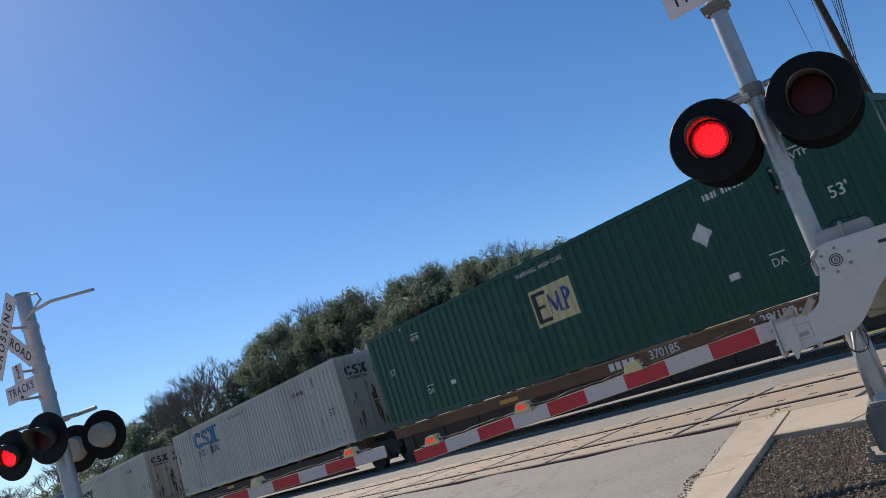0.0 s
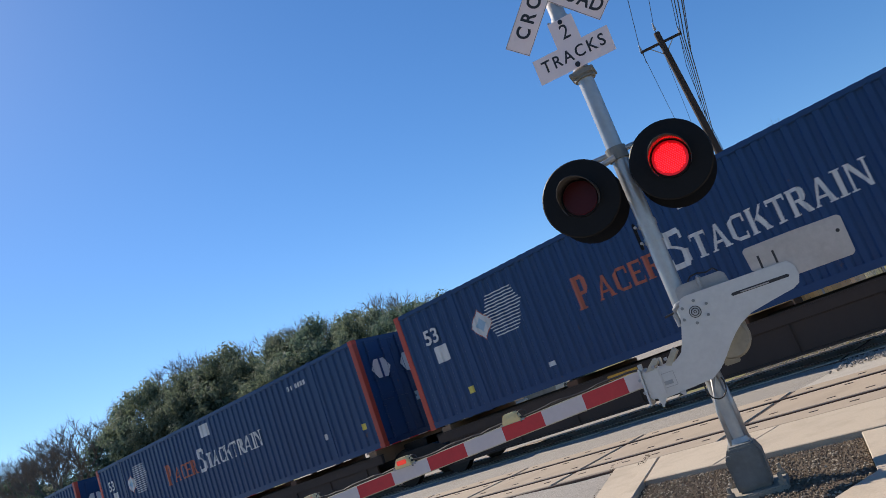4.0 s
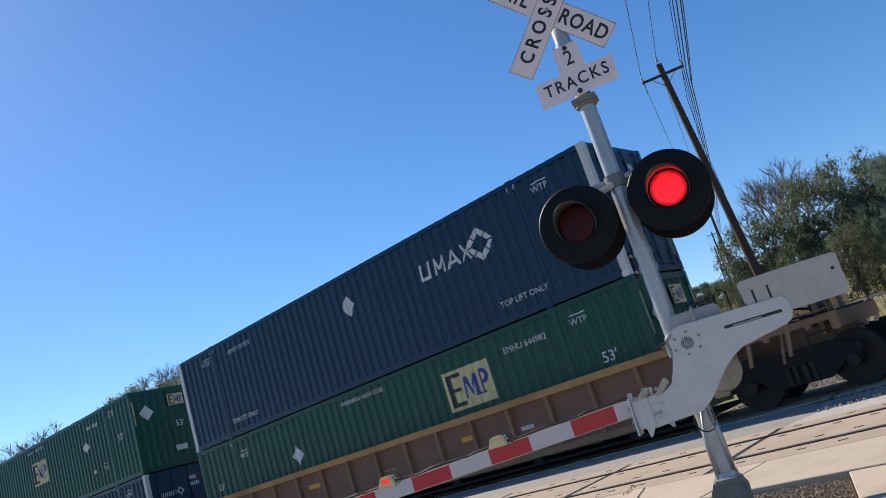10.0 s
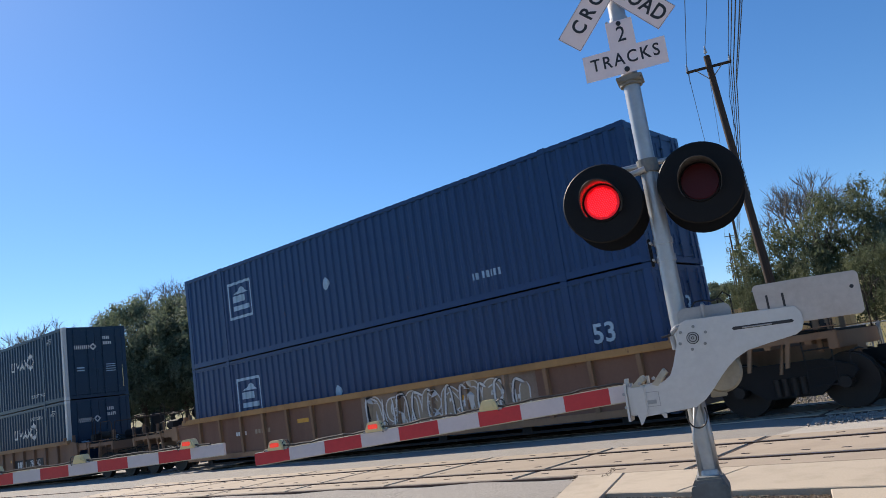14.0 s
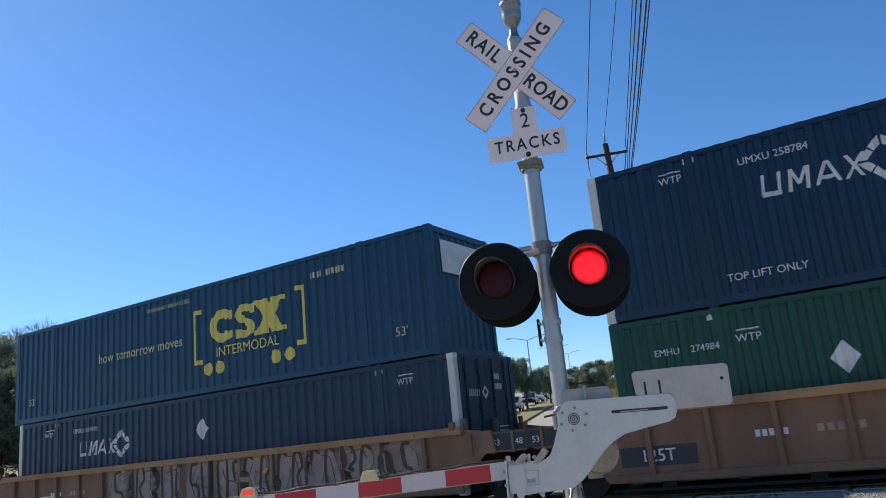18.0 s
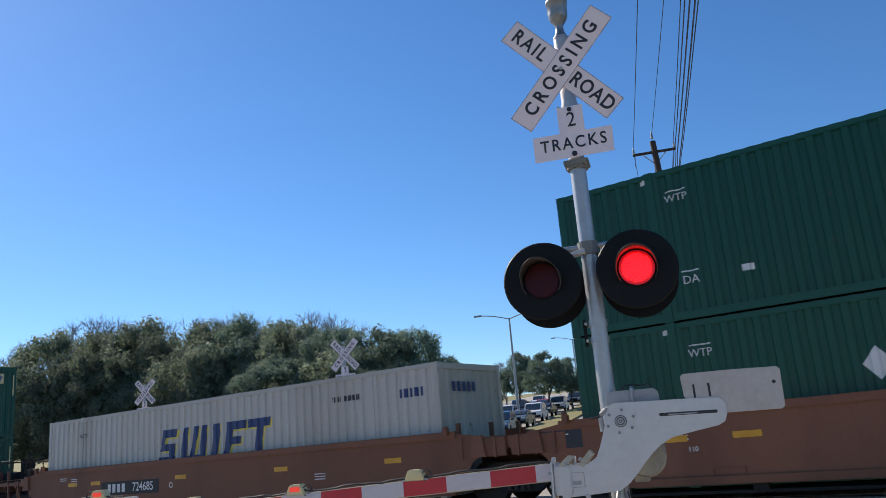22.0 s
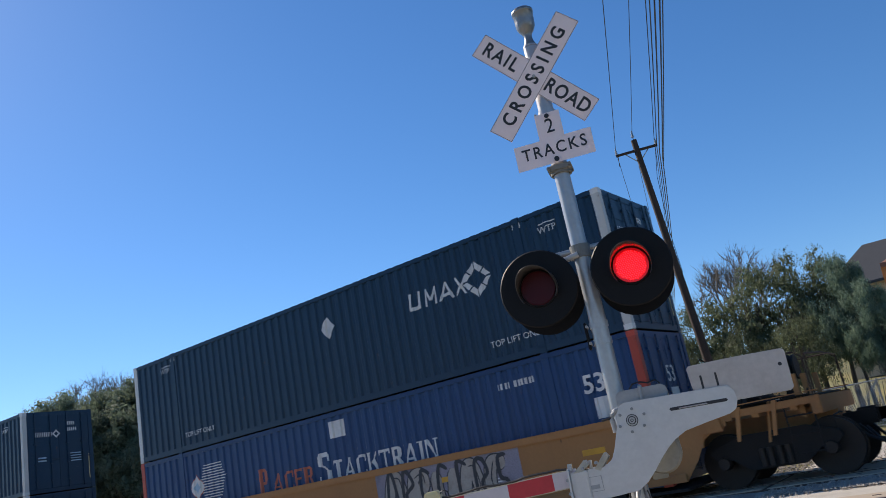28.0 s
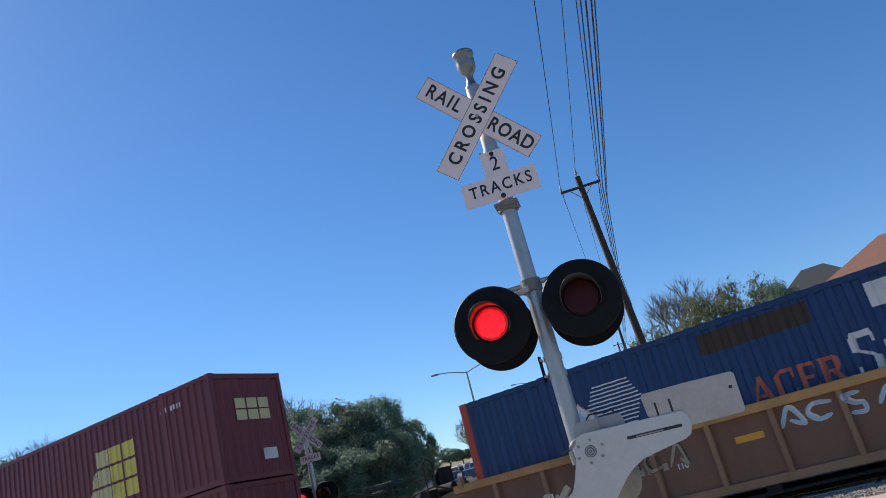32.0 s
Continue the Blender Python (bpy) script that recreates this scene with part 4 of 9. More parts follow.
P = dict(
    green=paint("green_paint", (0.004, 0.064, 0.043), 0.35, (0.012, 0.07, 0.045)),
    blue=paint("blue_paint", (0.008, 0.042, 0.130), 0.35, (0.011, 0.031, 0.10)),
    navy=paint("navy_paint", (0.004, 0.029, 0.066), 0.3, (0.006, 0.02, 0.044)),
    teal=paint("teal_paint", (0.006, 0.056, 0.112), 0.3, (0.008, 0.04, 0.075)),
    white=paint("off_white_paint", (0.42, 0.405, 0.37), 0.6, (0.27, 0.235, 0.19)),
    maroon=paint("maroon_paint", (0.17, 0.030, 0.038), 0.35, (0.10, 0.02, 0.024)),
    orange=paint("orange_post_paint", (0.44, 0.062, 0.036), 0.4, (0.24, 0.05, 0.03)),
    grey=paint("pale_post_paint", (0.60, 0.60, 0.58), 0.4, (0.35, 0.33, 0.3)),
    rust=paint("rusty_white_paint", (0.44, 0.40, 0.34), 0.9, (0.20, 0.12, 0.07)),
    chord_dust=paint("worn_brown_chord_paint", (0.33, 0.20, 0.10), 0.7, (0.15, 0.085, 0.05), 0.75),
    car_brown=paint("brown_car_paint", (0.15, 0.075, 0.042), 0.6, (0.07, 0.035, 0.022), 0.75),
    car_tan=paint("faded_tan_car_paint", (0.27, 0.165, 0.095), 0.7, (0.13, 0.07, 0.042), 0.75),
    chord=paint("worn_orange_chord_paint", (0.39, 0.225, 0.09), 0.7, (0.17, 0.09, 0.04), 0.75),
    car_orange=paint("orange_brown_car_paint", (0.18, 0.078, 0.045), 0.6, (0.10, 0.042, 0.028), 0.7),
    car_red=paint("red_brown_car_paint", (0.125, 0.038, 0.030), 0.6, (0.06, 0.022, 0.018), 0.75),
    car_dust=paint("dusty_brown_car_paint", (0.21, 0.122, 0.076), 0.6, (0.11, 0.06, 0.04), 0.75),
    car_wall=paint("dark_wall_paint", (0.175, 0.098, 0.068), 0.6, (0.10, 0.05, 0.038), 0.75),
    car_sill=paint("blackened_sill_paint", (0.055, 0.038, 0.03), 0.6, (0.03, 0.022, 0.018), 0.75),
    silver=mat("silver_spray", (0.46, 0.46, 0.49), 0.5, var=0.2, scale=3, dirt=0.4, dark=(0.28, 0.28, 0.32)),
    sage=mat("sage_spray", (0.40, 0.45, 0.32), 0.6, var=0.2, scale=3, dirt=0.4),
    streak=mat("rust_streak", (0.10, 0.055, 0.035), 0.85, var=0.4, scale=9),
    car_amber=paint("amber_car_paint", (0.34, 0.165, 0.06), 0.5, (0.2, 0.09, 0.04), 0.7),
    d_white=mat("decal_white", (0.62, 0.62, 0.61), 0.5, var=0.08, scale=2, dirt=0.35, dark=(0.3, 0.3, 0.32)),
    d_yellow=mat("decal_yellow", (0.68, 0.56, 0.10), 0.5, var=0.08, scale=2, dirt=0.35, dark=(0.35, 0.3, 0.1)),
    d_cream=mat("decal_cream", (0.60, 0.52, 0.26), 0.5, var=0.08, scale=2, dirt=0.4, dark=(0.35, 0.3, 0.2)),
    d_orange=mat("decal_orange", (0.40, 0.10, 0.055), 0.5, var=0.15, scale=2, dirt=0.5, dark=(0.25, 0.12, 0.1)),
    d_sky=mat("decal_bright_blue", (0.008, 0.12, 0.25), 0.5, var=0.1, scale=2, dirt=0.4, dark=(0.2, 0.3, 0.4)),
    d_ink=mat("decal_black", (0.018, 0.02, 0.03), 0.5, var=0.2, scale=2),
    d_navy=mat("decal_navy", (0.012, 0.035, 0.13), 0.5, var=0.1, scale=2),
    d_pale=mat("decal_pale_blue", (0.32, 0.47, 0.60), 0.5, var=0.2, scale=2, dirt=0.4),
    d_patch=mat("paint_patch", (0.014, 0.055, 0.26), 0.5, var=0.08, scale=2),
    d_faded=mat("faded_stencil", (0.30, 0.24, 0.17), 0.6, var=0.2, scale=4, dirt=0.5, dark=(0.16, 0.1, 0.06)),
    d_grime=mat("faded_grey_spray", (0.36, 0.32, 0.28), 0.65, var=0.25, scale=3, dirt=0.7, dark=(0.17, 0.12, 0.09)),
    d_mud=mat("faded_brown_spray", (0.30, 0.24, 0.195), 0.65, var=0.3, scale=3, dirt=0.8, dark=(0.14, 0.095, 0.07)),
    d_deep=mat("decal_deep_blue", (0.02, 0.05, 0.24), 0.5, var=0.1, scale=2),
    d_ochre=mat("decal_faded_orange", (0.40, 0.25, 0.13), 0.6, var=0.25, scale=3, dirt=0.6, dark=(0.2, 0.15, 0.09)),
    d_ghost=mat("spray_pale_rim", (0.30, 0.32, 0.32), 0.6, var=0.25, scale=3, dirt=0.3),
    d_coat=mat("faded_coat", (0.25, 0.185, 0.14), 0.7, var=0.25, scale=2, dirt=0.7, dark=(0.11, 0.065, 0.045)),
    d_haze=mat("mixed_spray_coat", (0.24, 0.22, 0.27), 0.65, var=0.4, scale=1.2, dirt=0.8, dark=(0.07, 0.06, 0.09)),
    d_night=mat("dark_green_spray", (0.007, 0.014, 0.016), 0.8, var=0.2, scale=3),
    d_dim=mat("faded_black_spray", (0.075, 0.052, 0.04), 0.7, var=0.3, scale=3, dirt=0.5),
    d_soot=mat("black_spray", (0.016, 0.018, 0.02), 0.7, var=0.3, scale=3, dirt=0.4, dark=(0.04, 0.03, 0.025)),
    d_fade=fade("spray_green_to_orange", (0.24, 0.33, 0.12), (0.48, 0.16, 0.04), 0.55, 1.15),
    d_azure=fade("spray_azure", (0.05, 0.22, 0.50), (0.12, 0.42, 0.55), 0.5, 1.3),
    car_rusty=paint("rusty_orange_car_paint", (0.245, 0.112, 0.056), 0.6, (0.13, 0.062, 0.037), 0.75),
    d_lilac=mat("spray_lilac", (0.16, 0.13, 0.24), 0.6, var=0.2, scale=2),
    d_pink=mat("spray_pink", (0.55, 0.22, 0.33), 0.6, var=0.2, scale=2),
)



def side_profile():
    """x and depth of the corrugated side, flat at the corner posts and at the two lifting posts."""
    pts = [(0.16, 0.0)]
    for a, b in ((0.16, POSTS[0] - 0.09), (POSTS[0] + 0.09, POSTS[1] - 0.09), (POSTS[1] + 0.09, L - 0.16)):
        n = max(1, round((b - a) / PITCH))
        p = (b - a) / n
        for k in range(n):
            x = a + k * p
            pts += [(x + 0.26 * p, 0.004), (x + 0.40 * p, DEPTH), (x + 0.76 * p, DEPTH), (x + 0.90 * p, 0.004)]
        pts += [(b, 0.004), (b + 0.18, 0.004)] if b < L - 0.2 else [(L - 0.16, 0.0)]
    return pts


PROF = side_profile()
PXS = [p[0] for p in PROF]


def depth_at(x):
    if x <= PXS[0] or x >= PXS[-1]:
        return 0.0
    for (xa, ya), (xb, yb) in zip(PROF, PROF[1:]):
        if xa <= x <= xb:
            return ya if xb == xa else ya + (yb - ya) * (x - xa) / (xb - xa)
    return 0.0


def mesh_of(name, vs, fs):
    me = bpy.data.meshes.new(name)
    me.from_pydata(vs, [], fs)
    return me


def strip(pts, z0, z1, y0, flip):
    vs, fs = [], []
    for x, d in pts:
        y = y0 + (d if not flip else -d)
        vs += [(x, y, z0), (x, y, z1)]
    for k in range(len(pts) - 1):
        f = (2 * k, 2 * k + 2, 2 * k + 3, 2 * k + 1)
        fs.append(f if not flip else f[::-1])
    return vs, fs


def roof_mesh():
    vs, fs = [], []
    xs = np.linspace(0.1, L - 0.1, 120)
    for k, x in enumerate(xs):
        z = H - 0.02 - 0.016 * (k % 4 in (1, 2))
        vs += [(x, 0.06, z), (x, W - 0.06, z)]
    for k in range(len(xs) - 1):
        fs.append((2 * k, 2 * k + 2, 2 * k + 3, 2 * k + 1))
    return vs, fs


def end_profile():
    pts = [(0.14, 0.0)]
    n = 8
    p = (W - 0.28) / n
    for k in range(n):
        y = 0.14 + k * p
        pts += [(y + 0.15 * p, 0.0), (y + 0.35 * p, 0.045), (y + 0.7 * p, 0.045), (y + 0.9 * p, 0.0)]
    return pts + [(W - 0.14, 0.0)]


BOXMESH = {}


def box_mesh(key, colour, build):
    k = (key, colour)
    if k not in BOXMESH:
        r = build()
        if isinstance(r, bmesh.types.BMesh):
            me = bpy.data.meshes.new(key)
            r.to_mesh(me)
            r.free()
        else:
            me = mesh_of(key, *r)
        me.materials.append(P[colour])
        BOXMESH[k] = me
    return BOXMESH[k]


def top_rail(y):
    """A rail with a rounded upper edge, over which the roof sheet's pressed waves come down."""
    bm = B(0.15, L - 0.15, y, y + 0.08, H - 0.115, H - 0.005, bevel=0.016)
    for k in range(57):
        x = 0.25 + k * (L - 0.64) / 56
        box(bm, x, x + 0.14, y + 0.012, y + 0.068, H - 0.02, H - 0.001)
    return bm


def lift_casting():
    return B(-0.09, 0.09, -0.008, 0.1, 0, 0.13, bevel=0.008)


def door_leaf(k):
    """One of the two door leaves with its pressed panels."""
    bm = bmesh.new()
    y0, y1 = ((0.13, W / 2 - 0.006), (W / 2 + 0.006, W - 0.13))[k]
    box(bm, L - 0.05, L - 0.02, y0, y1, 0.17, H - 0.13)
    for j in range(5):
        box(bm, L - 0.022, L - 0.008, y0 + 0.07, y1 - 0.07, 0.30 + 0.5 * j, 0.62 + 0.5 * j, bevel=0.006)
    return bm


def lock_rod():
    bm = bmesh.new()
    cyl(bm, (L + 0.015, 0, 0.12), (L + 0.015, 0, H - 0.08), 0.018, n=8)
    for z in (0.4, 1.0, 1.7, 2.5):
        box(bm, L - 0.02, L + 0.04, -0.05, 0.05, z, z + 0.05)
    box(bm, L + 0.02, L + 0.05, 0, 0.4, 1.15, 1.20)
    return bm


def casting():
    return B(0, 0.18, -0.006, 0.16, 0, 0.12, bevel=0.008)


def container(colour, x, z, label, posts=None, front="door", end_colour=None, roof="grey"):
    """A 53-foot box: corrugated sides, rails, corner and lifting posts, roof, ends with door gear."""
    t = thing("container", label, "container", "containers on the train", pose(x, SIDE, z))
    posts = posts or colour

    def add(name, key, col, build, label=""):
        return part_mesh(name, box_mesh(key, col, build), None, t, label)
    add("side_panel", "near_side", colour, lambda: strip(PROF, 0.16, H - 0.11, 0.012, False), "corrugated steel side")
    add("side_panel", "far_side", colour, lambda: strip(PROF, 0.16, H - 0.11, W - 0.012, True))
    add("roof", "roof", colour, roof_mesh)
    for y in (0.0, W - 0.08):
        add("bottom_rail", "bottom_rail%d" % (y > 1), colour, lambda: B(0.15, L - 0.15, y, y + 0.08, 0.02, 0.165, bevel=0.006))
        add("top_rail", "top_rail%d" % (y > 1), colour, lambda: top_rail(y))
    for xx in (0.0, L - 0.17):
        for y in (0.0, W - 0.15):
            add("corner_post", "corner_post%d%d" % (xx > 1, y > 1), posts if y < 1 else colour, lambda: B(xx, xx + 0.17, y, y + 0.15, 0.1, H - 0.1, bevel=0.008))
    for xx in POSTS:
        add("lifting_post", "lifting_post%d" % (xx > 3), colour, lambda: B(xx - 0.075, xx + 0.075, 0.001, 0.06, 0.1, H - 0.08, bevel=0.004))
    for xx in (0.0, L - 0.18):
        for zz in (0.0, H - 0.12):
            for yy in (0.0, W - 0.154):
                part_mesh("corner_casting", box_mesh("casting", posts if yy < 1 else colour, casting), None, t, m=pose(xx, yy, zz))
    for xx in POSTS:
        for zz in (0.0, H - 0.12):
            part_mesh("lift_casting", box_mesh("lift_casting", colour, lift_casting), None, t, m=pose(xx, 0, zz))
    add("rear_end", "rear_end", end_colour or colour, lambda: ([(0.03 + d, y, zz) for y, d in end_profile() for zz in (0.14, H - 0.12)], [(2 * k, 2 * k + 1, 2 * k + 3, 2 * k + 2) for k in range(len(end_profile()) - 1)]))
    for k, (xa, za) in enumerate(((L - 0.09, 0.02), (L - 0.09, H - 0.15), (0.01, 0.02), (0.01, H - 0.15))):
        add("end_rail", "end_rail%d" % k, end_colour or colour, lambda: B(xa, xa + 0.08, 0.12, W - 0.12, za, za + 0.14, bevel=0.006))
    if front == "door":
        for k, rods in enumerate(((0.42, 0.98), (1.6, 2.17))):
            d = add("door", "door%d" % k, end_colour or colour, lambda: door_leaf(k))
            for y in rods:
                part_mesh("lock_rod", box_mesh("lock_rod", end_colour or colour, lock_rod), None, d, m=pose(0, y, 0))
    else:
        add("front_end", "front_end", end_colour or colour, lambda: ([(L - 0.03 - d, y, zz) for y, d in end_profile() for zz in (0.14, H - 0.12)], [(2 * k, 2 * k + 2, 2 * k + 3, 2 * k + 1) for k in range(len(end_profile()) - 1)]))
    part_mesh("floor", box_mesh("floor", "car_brown", lambda: B(0.1, L - 0.1, 0.1, W - 0.1, 0.05, 0.15)), None, t)
    return t


def clip_x(poly, x, keep_right):
    out = []
    for (x1, z1), (x2, z2) in zip(poly, poly[1:] + poly[:1]):
        i1, i2 = (x1 >= x) == keep_right or x1 == x, (x2 >= x) == keep_right or x2 == x
        if i1:
            out.append((x1, z1))
        if i1 != i2 and x1 != x2:
            out.append((x, z1 + (z2 - z1) * (x - x1) / (x2 - x1)))
    return out


def paint_on(t, polys, material, name="marking", label="", joined=0, lift=None):
    """Flat paint laid over the corrugations: convex outlines in x and z, counted from the rear end and the floor; later ones lie over earlier ones."""
    if name in ("stencil", "placard", "emblem_dot", "serial_mark", "emblem_stripe") and len(polys) > 1:
        for poly in polys:
            paint_on(t, [poly], material, name, label, 0, lift)
        return None
    if lift is None:
        lift = 0.005 if name in ("emblem_block", "emblem_dot") or material == "d_ink" else 0.0
    vs, fs, seen = [], [], {}
    for n, poly in enumerate(polys):
        up = 0.0 if n < joined else 0.0004 * ((n - joined) % 40 + (joined > 0))
        up += lift
        lo, hi = min(p[0] for p in poly), max(p[0] for p in poly)
        cuts = [lo] + [x for x in PXS if lo < x < hi] + [hi]
        for a, b in zip(cuts, cuts[1:]):
            if b - a < 1e-4:
                continue
            c = clip_x(clip_x(poly, a, True), b, False)
            ids = []
            for x, z in c:
                y = (depth_at(x) + 0.007 if 0.16 < x < L - 0.16 else -0.004) - up
                k = (round(x, 4), round(y, 5), round(z, 4))
                if k not in seen:
                    seen[k] = len(vs)
                    vs.append((x, y, z))
                if seen[k] not in ids:
                    ids.append(seen[k])
            if len(ids) > 2:
                fs.append(tuple(ids))
    return part_mesh(name, mesh_of(name, vs, fs), P[material], t, label)


def rect(x, z, w, h, slant=0.0):
    return [(x, z), (x + w, z), (x + w + slant, z + h), (x + slant, z + h)]


def diamond(x, z, r, rz=None):
    rz = rz or r
    return [(x - r, z), (x, z - rz), (x + r, z), (x, z + rz)]


def word(t, s, size, x, z, material, bold=0.0):
    return lettering(s, size, P[material], t, pose(x, -0.004, z), bold)


def serial(t, x, z, material="d_white", n=4, m=6, h=0.13):
    """An unreadable serial: plain bars."""
    w = h * 0.5
    for a, k in ((x, n), (x + (n + 0.8) * w * 1.35, m)):
        paint_on(t, [rect(a + j * w * 1.35, z, w * 0.8, h) for j in range(k)], material, "serial_bar")


def brand_bars(x, z, h, widths, gap, slant=0.0):
    out = []
    for w in widths:
        out.append(rect(x, z, w, h, slant))
        x += w + gap
    return out


def emblem_shapes():
    """A dark comb and two blue bent shapes, for a panel of 1.42 by 0.92."""
    dark = [rect(0.09, 0.08, 0.12, 0.76), rect(0.21, 0.08, 0.33, 0.09), rect(0.21, 0.42, 0.24, 0.08), rect(0.21, 0.75, 0.33, 0.09)]
    blue = [rect(0.56, 0.2, 0.055, 0.5, 0.04), [(0.60, 0.70), (0.68, 0.70), (0.79, 0.3), (0.74, 0.24)], [(0.74, 0.24), (0.80, 0.28), (0.95, 0.70), (0.89, 0.70)], rect(0.88, 0.2, 0.085, 0.5), rect(0.84, 0.2, 0.17, 0.04),
            rect(1.05, 0.2, 0.085, 0.54), rect(1.02, 0.2, 0.16, 0.04)] + arc(1.13, 0.58, 0.18, 0.095, -90, 90, 8)
    return dark, blue


def deco_emp(t, panel="d_white", lx=7.3, lz=1.24, flip=False, dia=12.35, code=None):
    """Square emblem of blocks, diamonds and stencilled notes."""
    paint_on(t, [rect(lx, lz, 1.42, 0.92)], panel, "emblem", "square emblem panel")
    dark, blue = emblem_shapes()
    for polys, m in ((dark, "d_ink"), (blue, "d_deep")):
        paint_on(t, [[(lx + px, lz + pz) for px, pz in q] for q in polys], m, "emblem_block", "", 99, 0.005)

    def fx(x):
        return L - x if flip else x
    word(t, "WARNING  HIGH CUBE", 0.155, fx(7.95), 2.62, "d_white")
    if not flip:
        if code:
            word(t, code, 0.2, 13.25, 2.4, "d_white")
        else:
            serial(t, 12.65, 2.36)
        paint_on(t, [diamond(dia, 1.78, 0.23, 0.27)], "d_white", "placard", "white diamond placard")
        word(t, "53'", 0.31, 15.12, 1.56, "d_white", 0.002)
    word(t, "53'", 0.26, fx(0.95), 1.62, "d_white")
    word(t, "WTP", 0.2, fx(14.7), 2.44, "d_white")
    paint_on(t, [rect(fx(14.7) - 0.2, 2.58, 0.4, 0.025)], "d_white", "stencil")
    if not flip:
        word(t, "DA", 0.22, 2.5, 0.72, "d_white")
        paint_on(t, [rect(2.34, 0.88, 0.32, 0.025), rect(3.4, 0.7, 0.22, 0.12)], "d_white", "stencil")
        word(t, "WTP", 0.2, 2.45, 2.3, "d_white")
        paint_on(t, [rect(2.25, 2.44, 0.4, 0.025)], "d_white", "stencil")
    word(t, "DA", 0.22, fx(13.65), 0.76, "d_white")
    paint_on(t, [rect(fx(13.65) - 0.16, 0.92, 0.32, 0.025)], "d_white", "stencil")
    paint_on(t, [rect(fx(12.65) - 0.1, 0.72, 0.24, 0.13), rect(fx(1.9) - 0.1, H - 0.2, 0.2, 0.14)], "d_white", "stencil")


def umax_emblem(x, z, s):
    o = []
    c = (x, z)
    r, q = s, s * 0.52
    top, bot, lef, rig = (x, z + r), (x, z - r), (x - r, z), (x + r, z)
    ti, bi, li, ri = (x, z + q), (x, z - q), (x - q, z), (x + q, z)
    return [[lef, li, ti, top], [top, ti, ri, rig], [rig, ri, bi, bot], [bot, bi, li, lef]]


def deco_umax(t, upper=True, lx=11.0, code=None):
    lz, h = 1.72, 0.40
    b = 0.062

    def bar(x0, z0, x1, z1):
        return [(lx + x0, lz + z0 * h), (lx + x0 + b, lz + z0 * h), (lx + x1 + b, lz + z1 * h), (lx + x1, lz + z1 * h)]
    for shape in ([bar(0, 0.1, 0.04, 1), bar(0.27, 0.1, 0.31, 1), rect(lx + 0.02, lz, 0.32, 0.085)], [bar(0.44, 0, 0.49, 1), bar(0.60, 0.25, 0.49, 1), bar(0.60, 0.25, 0.75, 1), bar(0.72, 0, 0.77, 1)],
                  [bar(0.87, 0, 1.05, 1), bar(1.22, 0, 1.07, 1), rect(lx + 0.98, lz + 0.2 * h, 0.22, 0.07)], [bar(1.32, 0, 1.62, 1), bar(1.56, 0, 1.36, 1)]):
        paint_on(t, shape, "d_white", "brand_mark", "white slanted brand mark")
    ex, ez = lx + 1.93, lz + 0.22
    r, q, b = 0.42, 0.25, 0.035
    ring = []
    for a in range(4):
        c0, c1 = math.radians(90 * a), math.radians(90 * a + 90)
        u0, u1 = (math.cos(c0), math.sin(c0)), (math.cos(c1), math.sin(c1))
        for f0, f1 in ((0.06, 0.47), (0.53, 0.94)):
            def pt(rad, f):
                return (ex + rad * (u0[0] + (u1[0] - u0[0]) * f), ez + rad * (u0[1] + (u1[1] - u0[1]) * f))
            ring.append([pt(r, f0), pt(r, f1), pt(q, f1), pt(q, f0)])
    paint_on(t, ring, "d_white", "emblem_stripe", "white piece of a diamond ring")
    paint_on(t, [diamond(8.35, 2.03, 0.25, 0.28)], "d_white", "placard", "white diamond placard")
    if code:
        word(t, code, 0.19, 13.35 if lx > 8 and not upper else 3.4, 2.45, "d_white")
    elif not upper:
        serial(t, 12.75 if lx > 8 else 3.05, 2.34)
    if upper:
        word(t, "TOP LIFT ONLY", 0.19, 13.64, 0.44, "d_white")
        word(t, "TOP LIFT ONLY", 0.19, 2.95, 0.44, "d_white")
    for x in (1.6, 14.87):
        word(t, "WTP", 0.2, x, 2.44, "d_white")
        paint_on(t, [rect(x - 0.2, 2.58, 0.4, 0.025)], "d_white", "stencil")
    paint_on(t, [rect(POSTS[0] - 0.1, H - 0.22, 0.2, 0.16), rect(POSTS[1] - 0.1, H - 0.22, 0.2, 0.16)], "d_white", "stencil")
    paint_on(t, [rect(POSTS[0] - 0.03, H - 0.18, 0.06, 0.09), rect(POSTS[1] - 0.03, H - 0.18, 0.06, 0.09)], "d_ink", "stencil")


